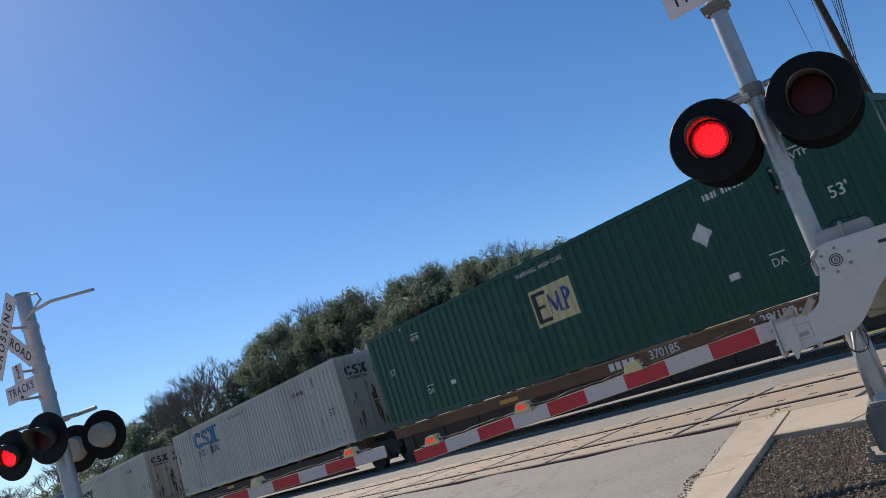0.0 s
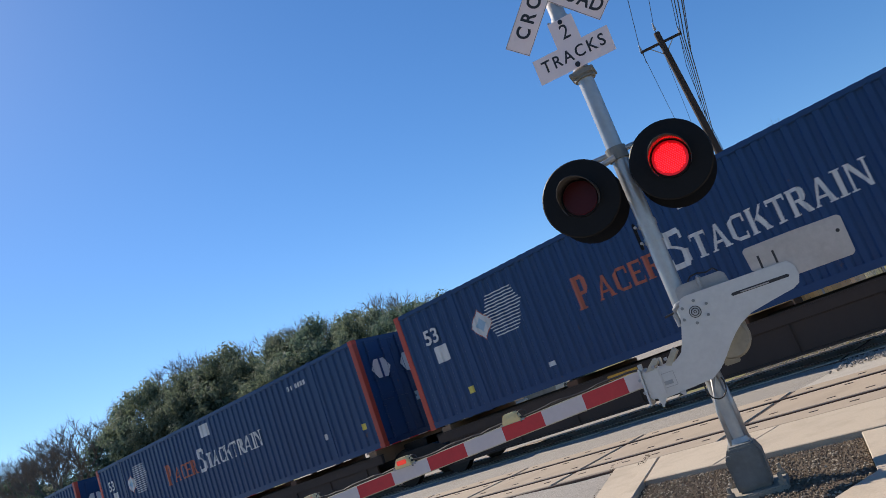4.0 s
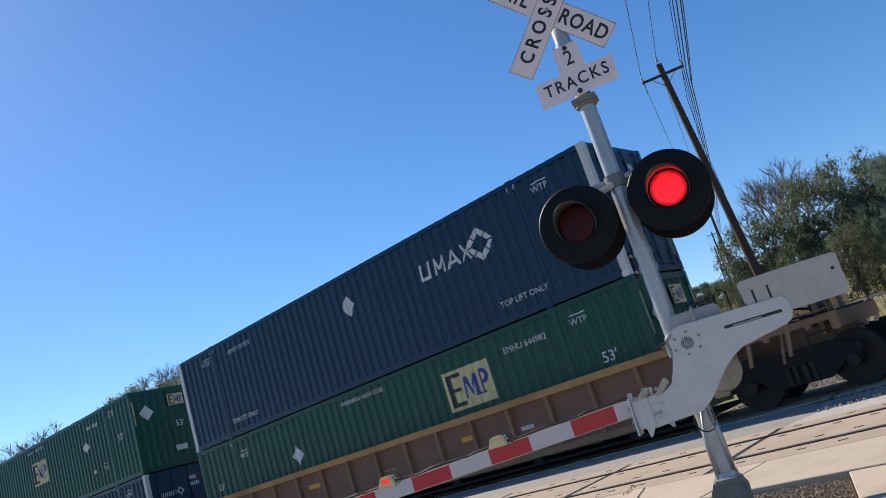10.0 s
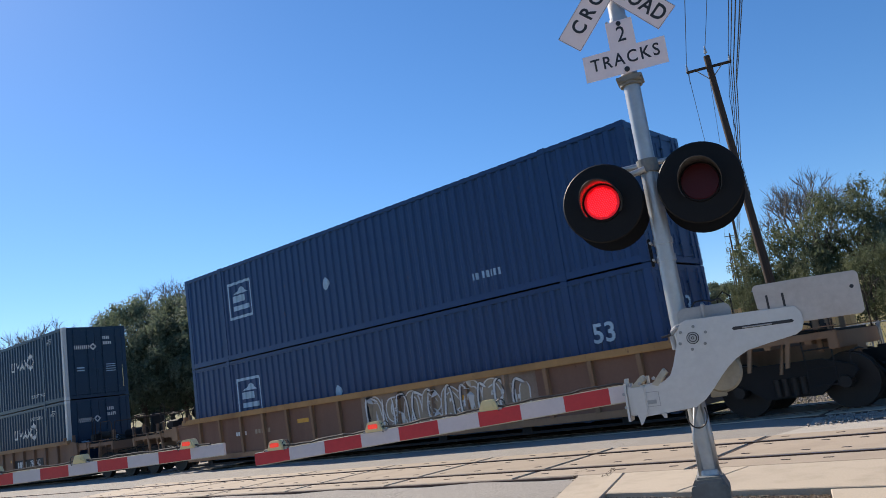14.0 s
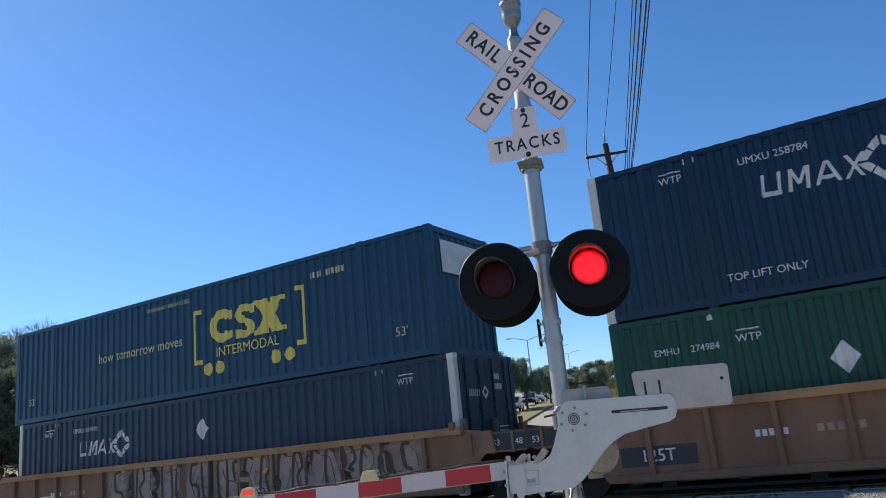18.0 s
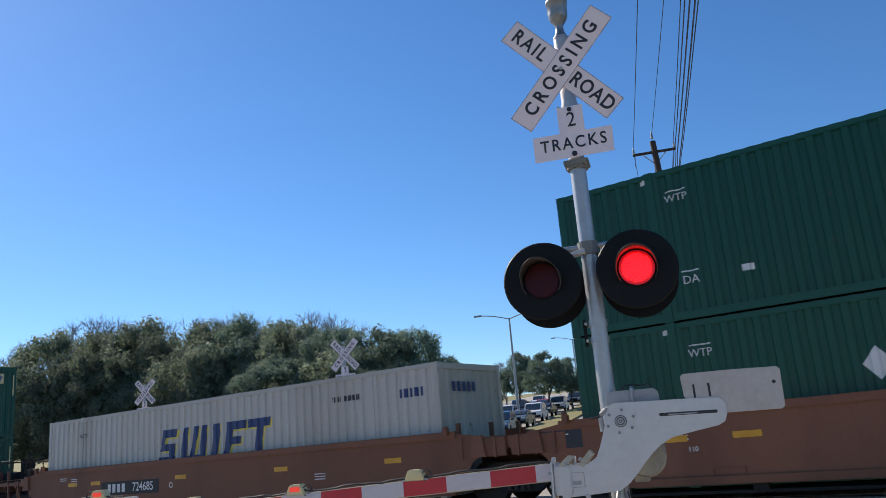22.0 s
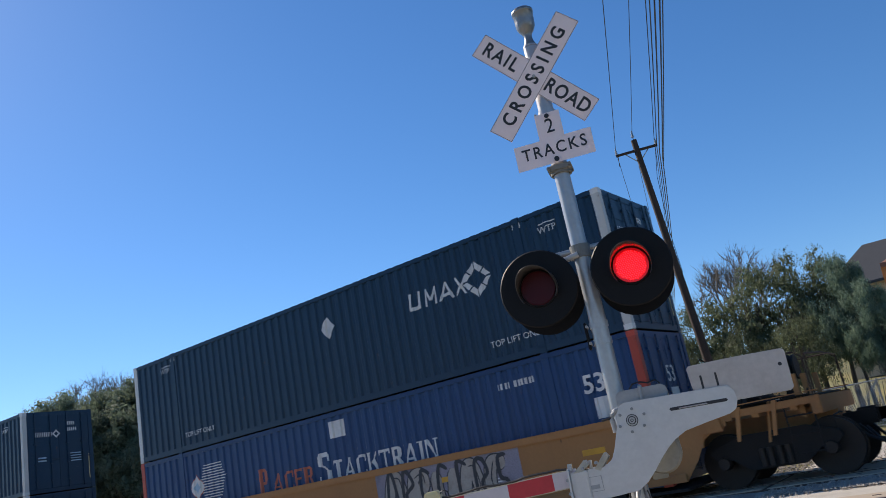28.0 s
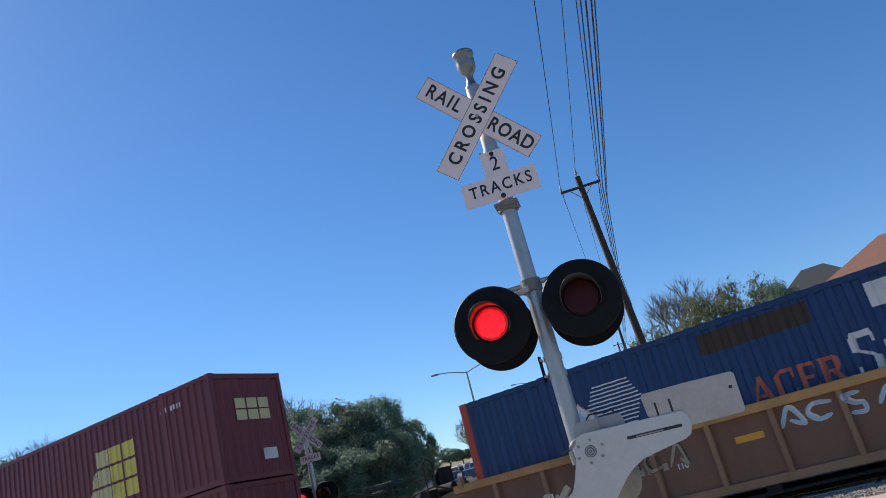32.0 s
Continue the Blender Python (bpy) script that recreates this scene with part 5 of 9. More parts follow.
STROKES = {
    "S": (1.0, [[(0.06, 0.0), (0.84, 0.0), (0.94, 0.14), (0.06, 0.14)], [(0.66, 0.1), (0.96, 0.1), (0.96, 0.42), (0.7, 0.46)], [(0.28, 0.56), (0.94, 0.36), (0.74, 0.5), (0.10, 0.68)], [(0.04, 0.6), (0.3, 0.56), (0.32, 0.9), (0.04, 0.9)], [(0.06, 0.86), (0.92, 0.86), (0.86, 1.0), (0.16, 1.0)], rect(0.82, 0.72, 0.1, 0.2), rect(0.06, 0.08, 0.1, 0.2)]),
    "T": (0.95, [rect(0.38, 0, 0.24, 1), rect(0, 0.87, 1, 0.13), rect(0.26, 0, 0.48, 0.07), rect(0, 0.76, 0.08, 0.14), rect(0.92, 0.76, 0.08, 0.14)]),
    "A": (1.1, [[(0.06, 0), (0.18, 0), (0.56, 1), (0.44, 1)], [(0.42, 1), (0.60, 1), (0.97, 0), (0.70, 0)], rect(0.24, 0.26, 0.48, 0.1), rect(0, 0, 0.26, 0.06), rect(0.62, 0, 0.4, 0.06)]),
    "C": (1.0, [rect(0.02, 0.18, 0.25, 0.64), [(0.02, 0.8), (0.3, 0.8), (0.6, 1), (0.36, 1)], [(0.36, 0), (0.6, 0), (0.3, 0.2), (0.02, 0.2)], rect(0.4, 0.87, 0.46, 0.13), rect(0.4, 0, 0.46, 0.13), rect(0.82, 0.66, 0.1, 0.32), rect(0.82, 0.03, 0.08, 0.24)]),
    "K": (1.1, [rect(0.06, 0, 0.24, 1), [(0.28, 0.40), (0.44, 0.52), (0.90, 1), (0.74, 1)], [(0.40, 0.52), (0.58, 0.68), (1.0, 0), (0.72, 0)], rect(0, 0, 0.38, 0.06), rect(0, 0.94, 0.38, 0.06), rect(0.66, 0, 0.36, 0.06)]),
    "R": (1.05, [rect(0.06, 0, 0.24, 1), rect(0.28, 0.87, 0.4, 0.13), [(0.60, 0.92), (0.74, 0.98), (0.86, 0.86), (0.86, 0.60), (0.62, 0.6)], [(0.6, 0.62), (0.86, 0.62), (0.74, 0.46), (0.6, 0.46)], rect(0.28, 0.46, 0.36, 0.1), [(0.42, 0.48), (0.66, 0.48), (1.0, 0), (0.72, 0)], rect(0, 0, 0.38, 0.06), rect(0, 0.94, 0.3, 0.06)]),
    "I": (0.52, [rect(0.26, 0, 0.48, 1), rect(0.05, 0, 0.9, 0.06), rect(0.05, 0.94, 0.9, 0.06)]),
    "N": (1.15, [rect(0.10, 0, 0.1, 1), [(0.06, 1), (0.3, 1), (0.92, 0), (0.76, 0)], rect(0.80, 0, 0.1, 1), rect(0, 0, 0.3, 0.06), rect(0.7, 0.94, 0.3, 0.06)]),
    "E": (0.9, [rect(0.08, 0, 0.26, 1), rect(0.3, 0, 0.6, 0.12), rect(0.3, 0.45, 0.4, 0.11), rect(0.3, 0.88, 0.58, 0.12), rect(0.84, 0.1, 0.08, 0.16), rect(0.82, 0.74, 0.08, 0.16)]),
    "P": (1.0, [rect(0.08, 0, 0.27, 1), rect(0.3, 0.88, 0.4, 0.12), [(0.64, 0.94), (0.76, 0.99), (0.92, 0.86), (0.92, 0.58), (0.66, 0.58)], [(0.64, 0.6), (0.92, 0.6), (0.76, 0.42), (0.64, 0.42)], rect(0.3, 0.42, 0.38, 0.1), rect(0, 0, 0.45, 0.06)]),
}


def strokes(glyphs, x, z, w, h):
    """A row of serifed stroke shapes over a given width."""
    unit = w / sum(STROKES[g][0] + 0.08 for g in glyphs)
    out = []
    for g in glyphs:
        gw, polys = STROKES[g]
        out += [[(x + px * gw * unit, z + pz * h) for px, pz in q] for q in polys]
        x += (gw + 0.08) * unit
    return out


def deco_pacer(t, patch=False, front=True, code=None, rear=True):
    paint_on(t, [diamond(2.56, 1.86, 0.335, 0.375)], "d_orange", "emblem", "pale diamond emblem")
    paint_on(t, [diamond(2.56, 1.86, 0.31, 0.345)], "d_white", "emblem_dot")
    paint_on(t, [diamond(2.56, 1.86, 0.16, 0.18)], "d_pale", "emblem_dot", "", 0, 0.008)
    paint_on(t, [rect(2.62 + 0.32 * abs((k - 6) / 7), 1.46 + 0.072 * k, 1.22 - 0.3 * abs(k - 8) / 8 - 0.32 * abs((k - 6) / 7), 0.026) for k in range(14)], "d_white", "emblem_stripe")
    paint_on(t, strokes("P", 5.14, 1.26, 0.42, 0.70) + strokes("ACER", 5.66, 1.28, 1.58, 0.48), "d_orange", "brand_mark", "row of faded orange strokes")
    paint_on(t, strokes("S", 7.36, 1.24, 0.46, 0.76) + strokes("TACKTRAIN", 7.86, 1.28, 3.28, 0.48), "d_white", "brand_mark", "row of white strokes")
    if rear:
        word(t, "53", 0.5, 1.02, 2.08, "d_white", 0.01)
    if front:
        word(t, "53", 0.5, 15.1, 2.08, "d_white", 0.01)
    paint_on(t, [rect(0.92, 1.42, 0.45, 0.40)] * rear + [rect(15.0, 1.42, 0.45, 0.40)] * front + [rect(7.9, 2.28, 0.5, 0.40)], "d_white", "placard", "square white placard")
    if code:
        word(t, code, 0.22, 13.2, 2.4, "d_white")
    else:
        serial(t, 12.9, 2.4)
    paint_on(t, [rect(1.55, 0.5, 0.16, 0.16), rect(15.5, 0.6, 0.16, 0.16)], "d_yellow", "stencil")
    paint_on(t, [rect(3.9, 0.42, 0.2, 0.1), rect(13.9, 0.72, 0.16, 0.16)], "d_white", "stencil")
    if patch:
        paint_on(t, [rect(14.26, 0.25, 0.95, 2.3)], "car_sill", "paint_patch", "brown primer patch")


def arc(cx, cz, ro, ri, a0, a1, n=10, sx=1.0):
    """A ring piece in convex quads."""
    out = []
    for k in range(n):
        u, v = radians(a0 + (a1 - a0) * k / n), radians(a0 + (a1 - a0) * (k + 1) / n)
        out.append([(cx + sx * ro * math.cos(u), cz + ro * math.sin(u)), (cx + sx * ro * math.cos(v), cz + ro * math.sin(v)), (cx + sx * ri * math.cos(v), cz + ri * math.sin(v)), (cx + sx * ri * math.cos(u), cz + ri * math.sin(u))])
    return out


def block_shapes(x, z, w, h):
    """Three heavy shapes in small: an open ring, a double bend and a cross."""
    q, e = 1.50, 0.92
    polys = arc(0.42, 0.45, 0.45, 0.2, 42, 318, 12, 0.95) + arc(1.17, 0.645, 0.255, 0.06, 15, 270, 9, 1.25) + arc(1.17, 0.255, 0.255, 0.06, -165, 90, 9, 1.25)
    polys += [[(q, 0), (q + 0.36, 0), (q + e, 0.9), (q + e - 0.36, 0.9)], [(q + e - 0.38, 0), (q + e + 0.02, 0), (q + 0.38, 0.9), (q, 0.9)]]
    return [[(x + px * w / 2.44, z + pz * h / 0.9) for px, pz in p] for p in polys]


def end_shapes(t, polys, m, nm="end_marking"):
    """Flat paint on the forward end, outlines in y and z."""
    vs, fs = [], []
    for k, q in enumerate(polys):
        fs.append(tuple(range(len(vs), len(vs) + len(q))))
        vs += [(L + 0.004 + 0.0003 * (k % 12), py, pz) for py, pz in q]
    part_mesh(nm, mesh_of(nm, vs, fs), P[m], t)


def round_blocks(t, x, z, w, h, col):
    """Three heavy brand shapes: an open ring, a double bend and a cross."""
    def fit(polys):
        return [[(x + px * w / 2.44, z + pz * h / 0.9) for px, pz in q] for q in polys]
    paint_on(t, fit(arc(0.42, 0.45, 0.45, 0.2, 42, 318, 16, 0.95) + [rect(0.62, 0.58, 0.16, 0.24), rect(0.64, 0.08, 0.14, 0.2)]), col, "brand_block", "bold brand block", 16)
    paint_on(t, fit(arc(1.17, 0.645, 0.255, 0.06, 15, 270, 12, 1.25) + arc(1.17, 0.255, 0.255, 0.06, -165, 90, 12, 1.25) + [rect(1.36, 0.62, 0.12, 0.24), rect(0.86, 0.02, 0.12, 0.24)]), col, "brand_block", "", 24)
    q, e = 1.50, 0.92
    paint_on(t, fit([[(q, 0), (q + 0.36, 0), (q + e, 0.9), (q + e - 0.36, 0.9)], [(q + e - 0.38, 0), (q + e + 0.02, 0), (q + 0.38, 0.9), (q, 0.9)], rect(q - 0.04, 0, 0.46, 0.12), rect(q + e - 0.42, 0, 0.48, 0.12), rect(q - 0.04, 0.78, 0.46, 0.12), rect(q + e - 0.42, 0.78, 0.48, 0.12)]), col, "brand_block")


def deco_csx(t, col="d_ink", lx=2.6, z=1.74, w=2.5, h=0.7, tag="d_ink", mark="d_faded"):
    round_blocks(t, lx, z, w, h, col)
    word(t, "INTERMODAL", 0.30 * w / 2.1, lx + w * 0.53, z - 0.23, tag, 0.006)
    word(t, "WARNING HIGH CUBE", 0.16, 7.6, 2.55, "d_ink")
    word(t, "53'", 0.36, 15.2, 1.2, "d_ink")
    word(t, "53", 0.30 if mark == "d_faded" else 0.44, 1.05, 1.95, mark, 0.004)
    serial(t, 12.6, 2.2, "d_ink", 4, 6, 0.14)


def deco_swift(t):
    x = 6.0
    for dx, dz, m in ((0.07, -0.06, "d_yellow"), (0.0, 0.0, "d_navy")):
        a, z = x + dx, 1.2 + dz
        blocks = [[rect(a, z, 0.95, 0.28, 0.06), rect(a + 0.65, z + 0.28, 0.30, 0.25, 0.06), rect(a + 0.1, z + 0.48, 0.95, 0.24, 0.06), rect(a + 0.12, z + 0.72, 0.3, 0.25, 0.06), rect(a + 0.2, z + 0.94, 0.95, 0.28, 0.06)]]
        a += 1.35
        blocks.append([rect(a + 0.55 * k, z, 0.3, 1.22, 0.26) for k in range(3)] + [rect(a, z, 1.3, 0.25, 0.06)])
        a += 1.75
        blocks.append([rect(a, z, 0.36, 1.22, 0.26)])
        a += 0.72
        blocks.append([rect(a, z, 0.36, 1.22, 0.26), rect(a + 0.5, z + 0.95, 0.75, 0.27, 0.06), rect(a + 0.42, z + 0.48, 0.6, 0.24, 0.05)])
        a += 1.4
        blocks.append([rect(a + 0.3, z, 0.36, 1.0, 0.2), rect(a, z + 0.95, 1.15, 0.27, 0.06)])
        for o in blocks:
            paint_on(t, [[(x + (px - x) * 0.74, 1.2 + (pz - 1.2) * 0.8) for px, pz in poly] for poly in o], m, "brand_block", "bold slanted brand block", 0, 0.0 if m == "d_yellow" else 0.012)
    word(t, "WTP", 0.22, 2.1, 2.3, "d_ink")
    serial(t, 12.9, 2.3, "d_ink")
    paint_on(t, brand_bars(15.0, 2.2, 0.2, (0.1,) * 5, 0.05), "d_navy", "stencil")


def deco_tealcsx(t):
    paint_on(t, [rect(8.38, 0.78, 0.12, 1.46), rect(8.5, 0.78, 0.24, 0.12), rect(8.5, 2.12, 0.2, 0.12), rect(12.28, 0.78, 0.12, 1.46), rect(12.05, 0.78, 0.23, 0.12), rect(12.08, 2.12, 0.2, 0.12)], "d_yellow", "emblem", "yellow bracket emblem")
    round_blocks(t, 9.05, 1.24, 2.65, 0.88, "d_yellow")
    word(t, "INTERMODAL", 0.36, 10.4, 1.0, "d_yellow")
    for x in (8.96, 9.36, 11.36, 11.82):
        paint_on(t, [[(x + 0.17 * math.cos(k * 0.524), 0.62 + 0.17 * math.sin(k * 0.524)) for k in range(12)]], "d_yellow", "emblem_dot")
    word(t, "how tomorrow moves", 0.40, 6.15, 1.5, "d_cream")
    word(t, "WARNING  HIGH CUBE", 0.17, 7.4, 2.55, "d_cream")
    serial(t, 12.6, 2.32, "d_cream", h=0.15)
    word(t, "53'", 0.3, 0.95, 0.62, "d_cream")
    word(t, "53'", 0.3, 15.2, 0.62, "d_cream")


def deco_maroon(t):
    for c in range(4):
        for r in range(3):
            x0, z0 = 10.35 + 0.62 * c, 0.55 + 0.52 * r
            x1, z1 = x0 + 0.55, z0 + 0.45
            lean = 0.5 if c == 0 else 0.0
            if (c, r) != (0, 2):
                paint_on(t, [[(x0 + lean * r * 0.5, z0), (x1, z0), (x1, z1), (x0 + lean * (r + 1) * 0.5, z1)]], "d_cream" if c < 2 else "d_yellow", "emblem_pane", "faded cream emblem pane")
    serial(t, 14.0, 2.35, "d_white")


def deco_apl(t):
    paint_on(t, [[(px + 0.9, pz + 0.3) for px, pz in q] for q in (rect(1.4, 0.9, 1.15, 0.08), rect(1.4, 1.95, 1.15, 0.08), rect(1.4, 0.9, 0.08, 1.1), rect(2.5, 0.9, 0.08, 1.1), rect(1.6, 1.15, 0.8, 0.14), rect(1.6, 1.4, 0.6, 0.2), [(1.7, 1.65), (2.4, 1.65), (2.1, 1.85)])], "d_pale", "emblem", "pale framed emblem")
    word(t, "53", 0.55, 14.9, 1.7, "d_pale", 0.01)
    serial(t, 11.8, 0.5, "d_pale", 2, 5, 0.16)
    paint_on(t, [[(6.8 + 0.14 * math.cos(k * 0.6), 1.45 + 0.18 * math.sin(k * 0.6)) for k in range(10)]], "d_pale", "placard")


def front_marks(t, kind, panel="d_cream"):
    """Markings on the forward end."""
    def quad(y0, z0, w, h, m, up=0.0, nm="end_marking"):
        x = L + 0.002 + up
        part_mesh(nm, mesh_of(nm, [(x, y0, z0), (x, y0 + w, z0), (x, y0 + w, z0 + h), (x, y0, z0 + h)], [(0, 1, 2, 3)]), P[m], t)

    def end_word(s_, size, y, z, m):
        lettering(s_, size, P[m], t, pose(L + 0.006, y, z, 0, 0, 90), 0.004)
    if kind == "emp":
        quad(1.45, 2.2, 0.625, 0.41, panel)
        for polys, m in zip(emblem_shapes(), ("d_ink", "d_deep")):
            vs, fs = [], []
            for q in polys:
                fs.append(tuple(range(len(vs), len(vs) + len(q))))
                vs += [(L + 0.005, 1.45 + 0.44 * px, 2.2 + 0.44 * pz) for px, pz in q]
            part_mesh("end_marking", mesh_of("end_marking", vs, fs), P[m], t)
        end_word("53'", 0.3, 1.75, 1.5, "d_white")
        quad(1.4, 0.55, 0.45, 0.2, "d_white")
        quad(0.06, 1.7, 0.045, 0.85, "d_cream")
        quad(2.46, 1.7, 0.045, 0.85, "d_cream")
        part_mesh("placard", mesh_of("placard", [(L + 0.004, 0.55, 1.8), (L + 0.004, 0.83, 2.08), (L + 0.004, 0.55, 2.36), (L + 0.004, 0.27, 2.08)], [(0, 1, 2, 3)]), P["d_white"], t)
    if kind == "emp_doors":
        for y in (0.42, 1.62):
            quad(y, 2.28, 0.62, 0.40, "d_yellow")
            quad(y + 0.06, 2.33, 0.18, 0.3, "d_ink", 0.003)
            quad(y + 0.3, 2.33, 0.1, 0.3, "d_navy", 0.003)
            quad(y + 0.44, 2.38, 0.12, 0.25, "d_navy", 0.003)
        quad(0.42, 1.42, 0.42, 0.32, "d_white")
        quad(1.5, 1.0, 0.14, 0.3, "d_white")
        quad(1.95, 1.15, 0.4, 0.2, "d_orange")
        quad(1.6, 1.7, 0.45, 0.3, "d_pale")
    if kind == "pacer":
        for y in (0.35, 1.45):
            part_mesh("end_emblem", mesh_of("end_emblem", [(L + 0.03, y + 0.36 + 0.36 * math.cos(a), 2.0 + 0.3 * math.sin(a)) for a in [k * math.pi / 3 for k in range(6)]], [(0, 1, 2, 3, 4, 5)]), P["d_white"], t)
            quad(y + 0.32, 1.68, 0.08, 0.64, "d_navy", 0.034)
        quad(1.6, 0.9, 0.4, 0.3, "d_pale")
    if kind == "square":
        end_word("53", 0.46, 1.3, 2.02, "d_white")
        quad(1.12, 1.36, 0.42, 0.40, "d_white")
    if kind == "umax":
        bars = []
        for k in range(4):
            a = 0.42 + 0.16 * k
            bars += [[(a, 1.98), (a + 0.035, 1.98), (a + 0.06, 2.14), (a + 0.025, 2.14)], [(a + 0.08, 1.98), (a + 0.115, 1.98), (a + 0.14, 2.14), (a + 0.105, 2.14)]]
        end_shapes(t, bars, "d_white")
        end_shapes(t, [[(py, pz) for py, pz in q] for q in umax_emblem(1.2, 2.07, 0.15)], "d_white")
        for k in range(9):
            quad(1.62 + 0.075 * (k if k < 4 else k - 4), 2.36 if k < 4 else 2.14, 0.05, 0.13, "d_white")
        for k in range(4):
            quad(1.7, 1.3 - 0.09 * k, 0.4, 0.035, "d_pale")
        quad(0.5, 1.1, 0.3, 0.16, "d_pale")
        quad(2.38, 0.35, 0.03, 0.9, "d_cream")
    if kind == "csx":
        end_shapes(t, block_shapes(0.30, 2.18, 0.92, 0.34), "d_ink")
        end_word("INTERMODAL", 0.13, 0.76, 2.08, "d_ink")
        for k in range(4):
            quad(1.5 + 0.2 * k, 2.36, 0.12, 0.15, "d_ink")
        for k in range(6):
            quad(1.45 + 0.15 * k, 2.08, 0.1, 0.15, "d_ink")
        rng = random.Random(5)
        runs = []
        for k in range(26):
            y, z = rng.choice((0.42, 0.98, 1.28, 1.31, 1.6, 2.17)) + rng.uniform(-0.14, 0.14), rng.uniform(0.35, 1.9)
            w, hh = rng.uniform(0.03, 0.12), rng.uniform(0.15, 0.75)
            runs.append([(y, z), (y + w * 0.5, z - hh), (y + w, z - hh * 0.3), (y + w * 0.8, z + 0.03)])
        end_shapes(t, [[(y, max(0.2, z)) for y, z in q] for q in runs], "streak", "rust_run")
    if kind == "csxw":
        end_shapes(t, block_shapes(1.05, 2.2, 1.0, 0.36), "d_sky")
        end_word("INTERMODAL", 0.15, 1.55, 2.09, "d_ink")
    if kind == "placard":
        quad(0.4, 1.85, 1.7, 0.75, "d_white")
    if kind == "maroon":
        for c in range(3):
            for r in range(2):
                quad(0.75 + 0.42 * c, 1.6 + 0.32 * r, 0.37, 0.28, "d_cream")
        quad(1.5, 0.5, 0.5, 0.3, "d_white")
    if kind == "swift":
        for k in range(5):
            quad(0.5 + 0.2 * k, 2.25, 0.13, 0.22, "d_navy")
    if kind == "apl":
        end_word("53", 0.62, 1.25, 2.0, "d_pale")
        quad(1.45, 0.95, 0.75, 0.36, "d_pale")
        quad(1.49, 0.99, 0.67, 0.28, "blue", 0.004)
        quad(1.55, 1.04, 0.5, 0.06, "d_pale", 0.006)
        for y, z in ((0.75, 1.95), (0.7, 0.95)):
            quad(y, z, 0.16, 0.2, "d_cream")


MOVERS = []


# -- wagons --
def wheelset(t, x, yc):
    bm = bmesh.new()
    for s in (-1, 1):
        y = yc + s * 0.745
        cyl(bm, (x, y - 0.06, 0.46), (x, y + 0.06, 0.46), 0.46, n=28)
        cyl(bm, (x, y - s * 0.085, 0.46), (x, y - s * 0.06, 0.46), 0.49, n=28)
    cyl(bm, (x, yc - 0.95, 0.46), (x, yc + 0.95, 0.46), 0.085, n=14)
    part("wheelset", bm, M["wheel"], t, "steel wheels on an axle")


def truck(t, x, yc):
    """A two-axle bogie: side frames, springs, bearing caps, bolster, wheels."""
    b = part("bogie_bolster", B(x - 0.22, x + 0.22, yc - 0.95, yc + 0.95, 0.55, 0.85, bevel=0.03), M["steel_dark"], t, "dark cast bogie")
    for s in (-1, 1):
        y = yc + s * 1.0
        bm = bmesh.new()
        prism(bm, [(x - 1.1, 0.62), (x - 1.05, 0.72), (x - 0.55, 0.88), (x + 0.55, 0.88), (x + 1.05, 0.72), (x + 1.1, 0.62), (x + 0.95, 0.45), (x + 0.75, 0.5), (x + 0.45, 0.28), (x - 0.45, 0.28), (x - 0.75, 0.5), (x - 0.95, 0.45)], y - 0.07, y + 0.07)
        part("side_frame", bm, M["steel_dark"], b)
        bm = bmesh.new()
        for k in (-0.22, -0.08, 0.08, 0.22):
            cyl(bm, (x + k, y + s * 0.08, 0.32), (x + k, y + s * 0.08, 0.62), 0.055, n=10)
        part("spring", bm, M["wheel"], b)
        for dx in (-0.89, 0.89):
            part("bearing_cap", C((x + dx, y, 0.46), (x + dx, y + s * 0.16, 0.46), 0.12, 0.10, 14), M["wheel"], b)
    for dx in (-0.89, 0.89):
        wheelset(b, x + dx, yc)


def coupler(t, x, yc, ln, sgn):
    bm = bmesh.new()
    box(bm, min(x, x + sgn * ln), max(x, x + sgn * ln), yc - 0.09, yc + 0.09, 0.72, 0.92)
    box(bm, x + sgn * ln - 0.18, x + sgn * ln + 0.18, yc - 0.16, yc + 0.16, 0.68, 0.97, bevel=0.04)
    part("coupler", bm, M["steel_dark"], t)
    for k, dy in enumerate((-0.35, 0.3)):
        pts = [(x, yc + dy, 0.9), (x + sgn * ln * 0.35, yc + dy - 0.04, 0.52 - 0.1 * k), (x + sgn * ln * 0.6, yc + dy, 0.36), (x + sgn * ln * 0.9, yc + dy + 0.05, 0.45), (x + sgn * ln * 1.05, yc + dy + 0.1, 0.66)]
        part("brake_hose", tube(bmesh.new(), pts, 0.027, 8), M["wire"], t, "hanging rubber brake hose")
    part("uncoupling_rod", tube(bmesh.new(), [(x, yc, 0.95), (x + sgn * 0.1, yc - 0.7, 0.98), (x + sgn * 0.1, yc - 1.3, 0.95), (x + sgn * 0.1, yc - 1.36, 0.75)], 0.014, 6), M["steel_dark"], t)


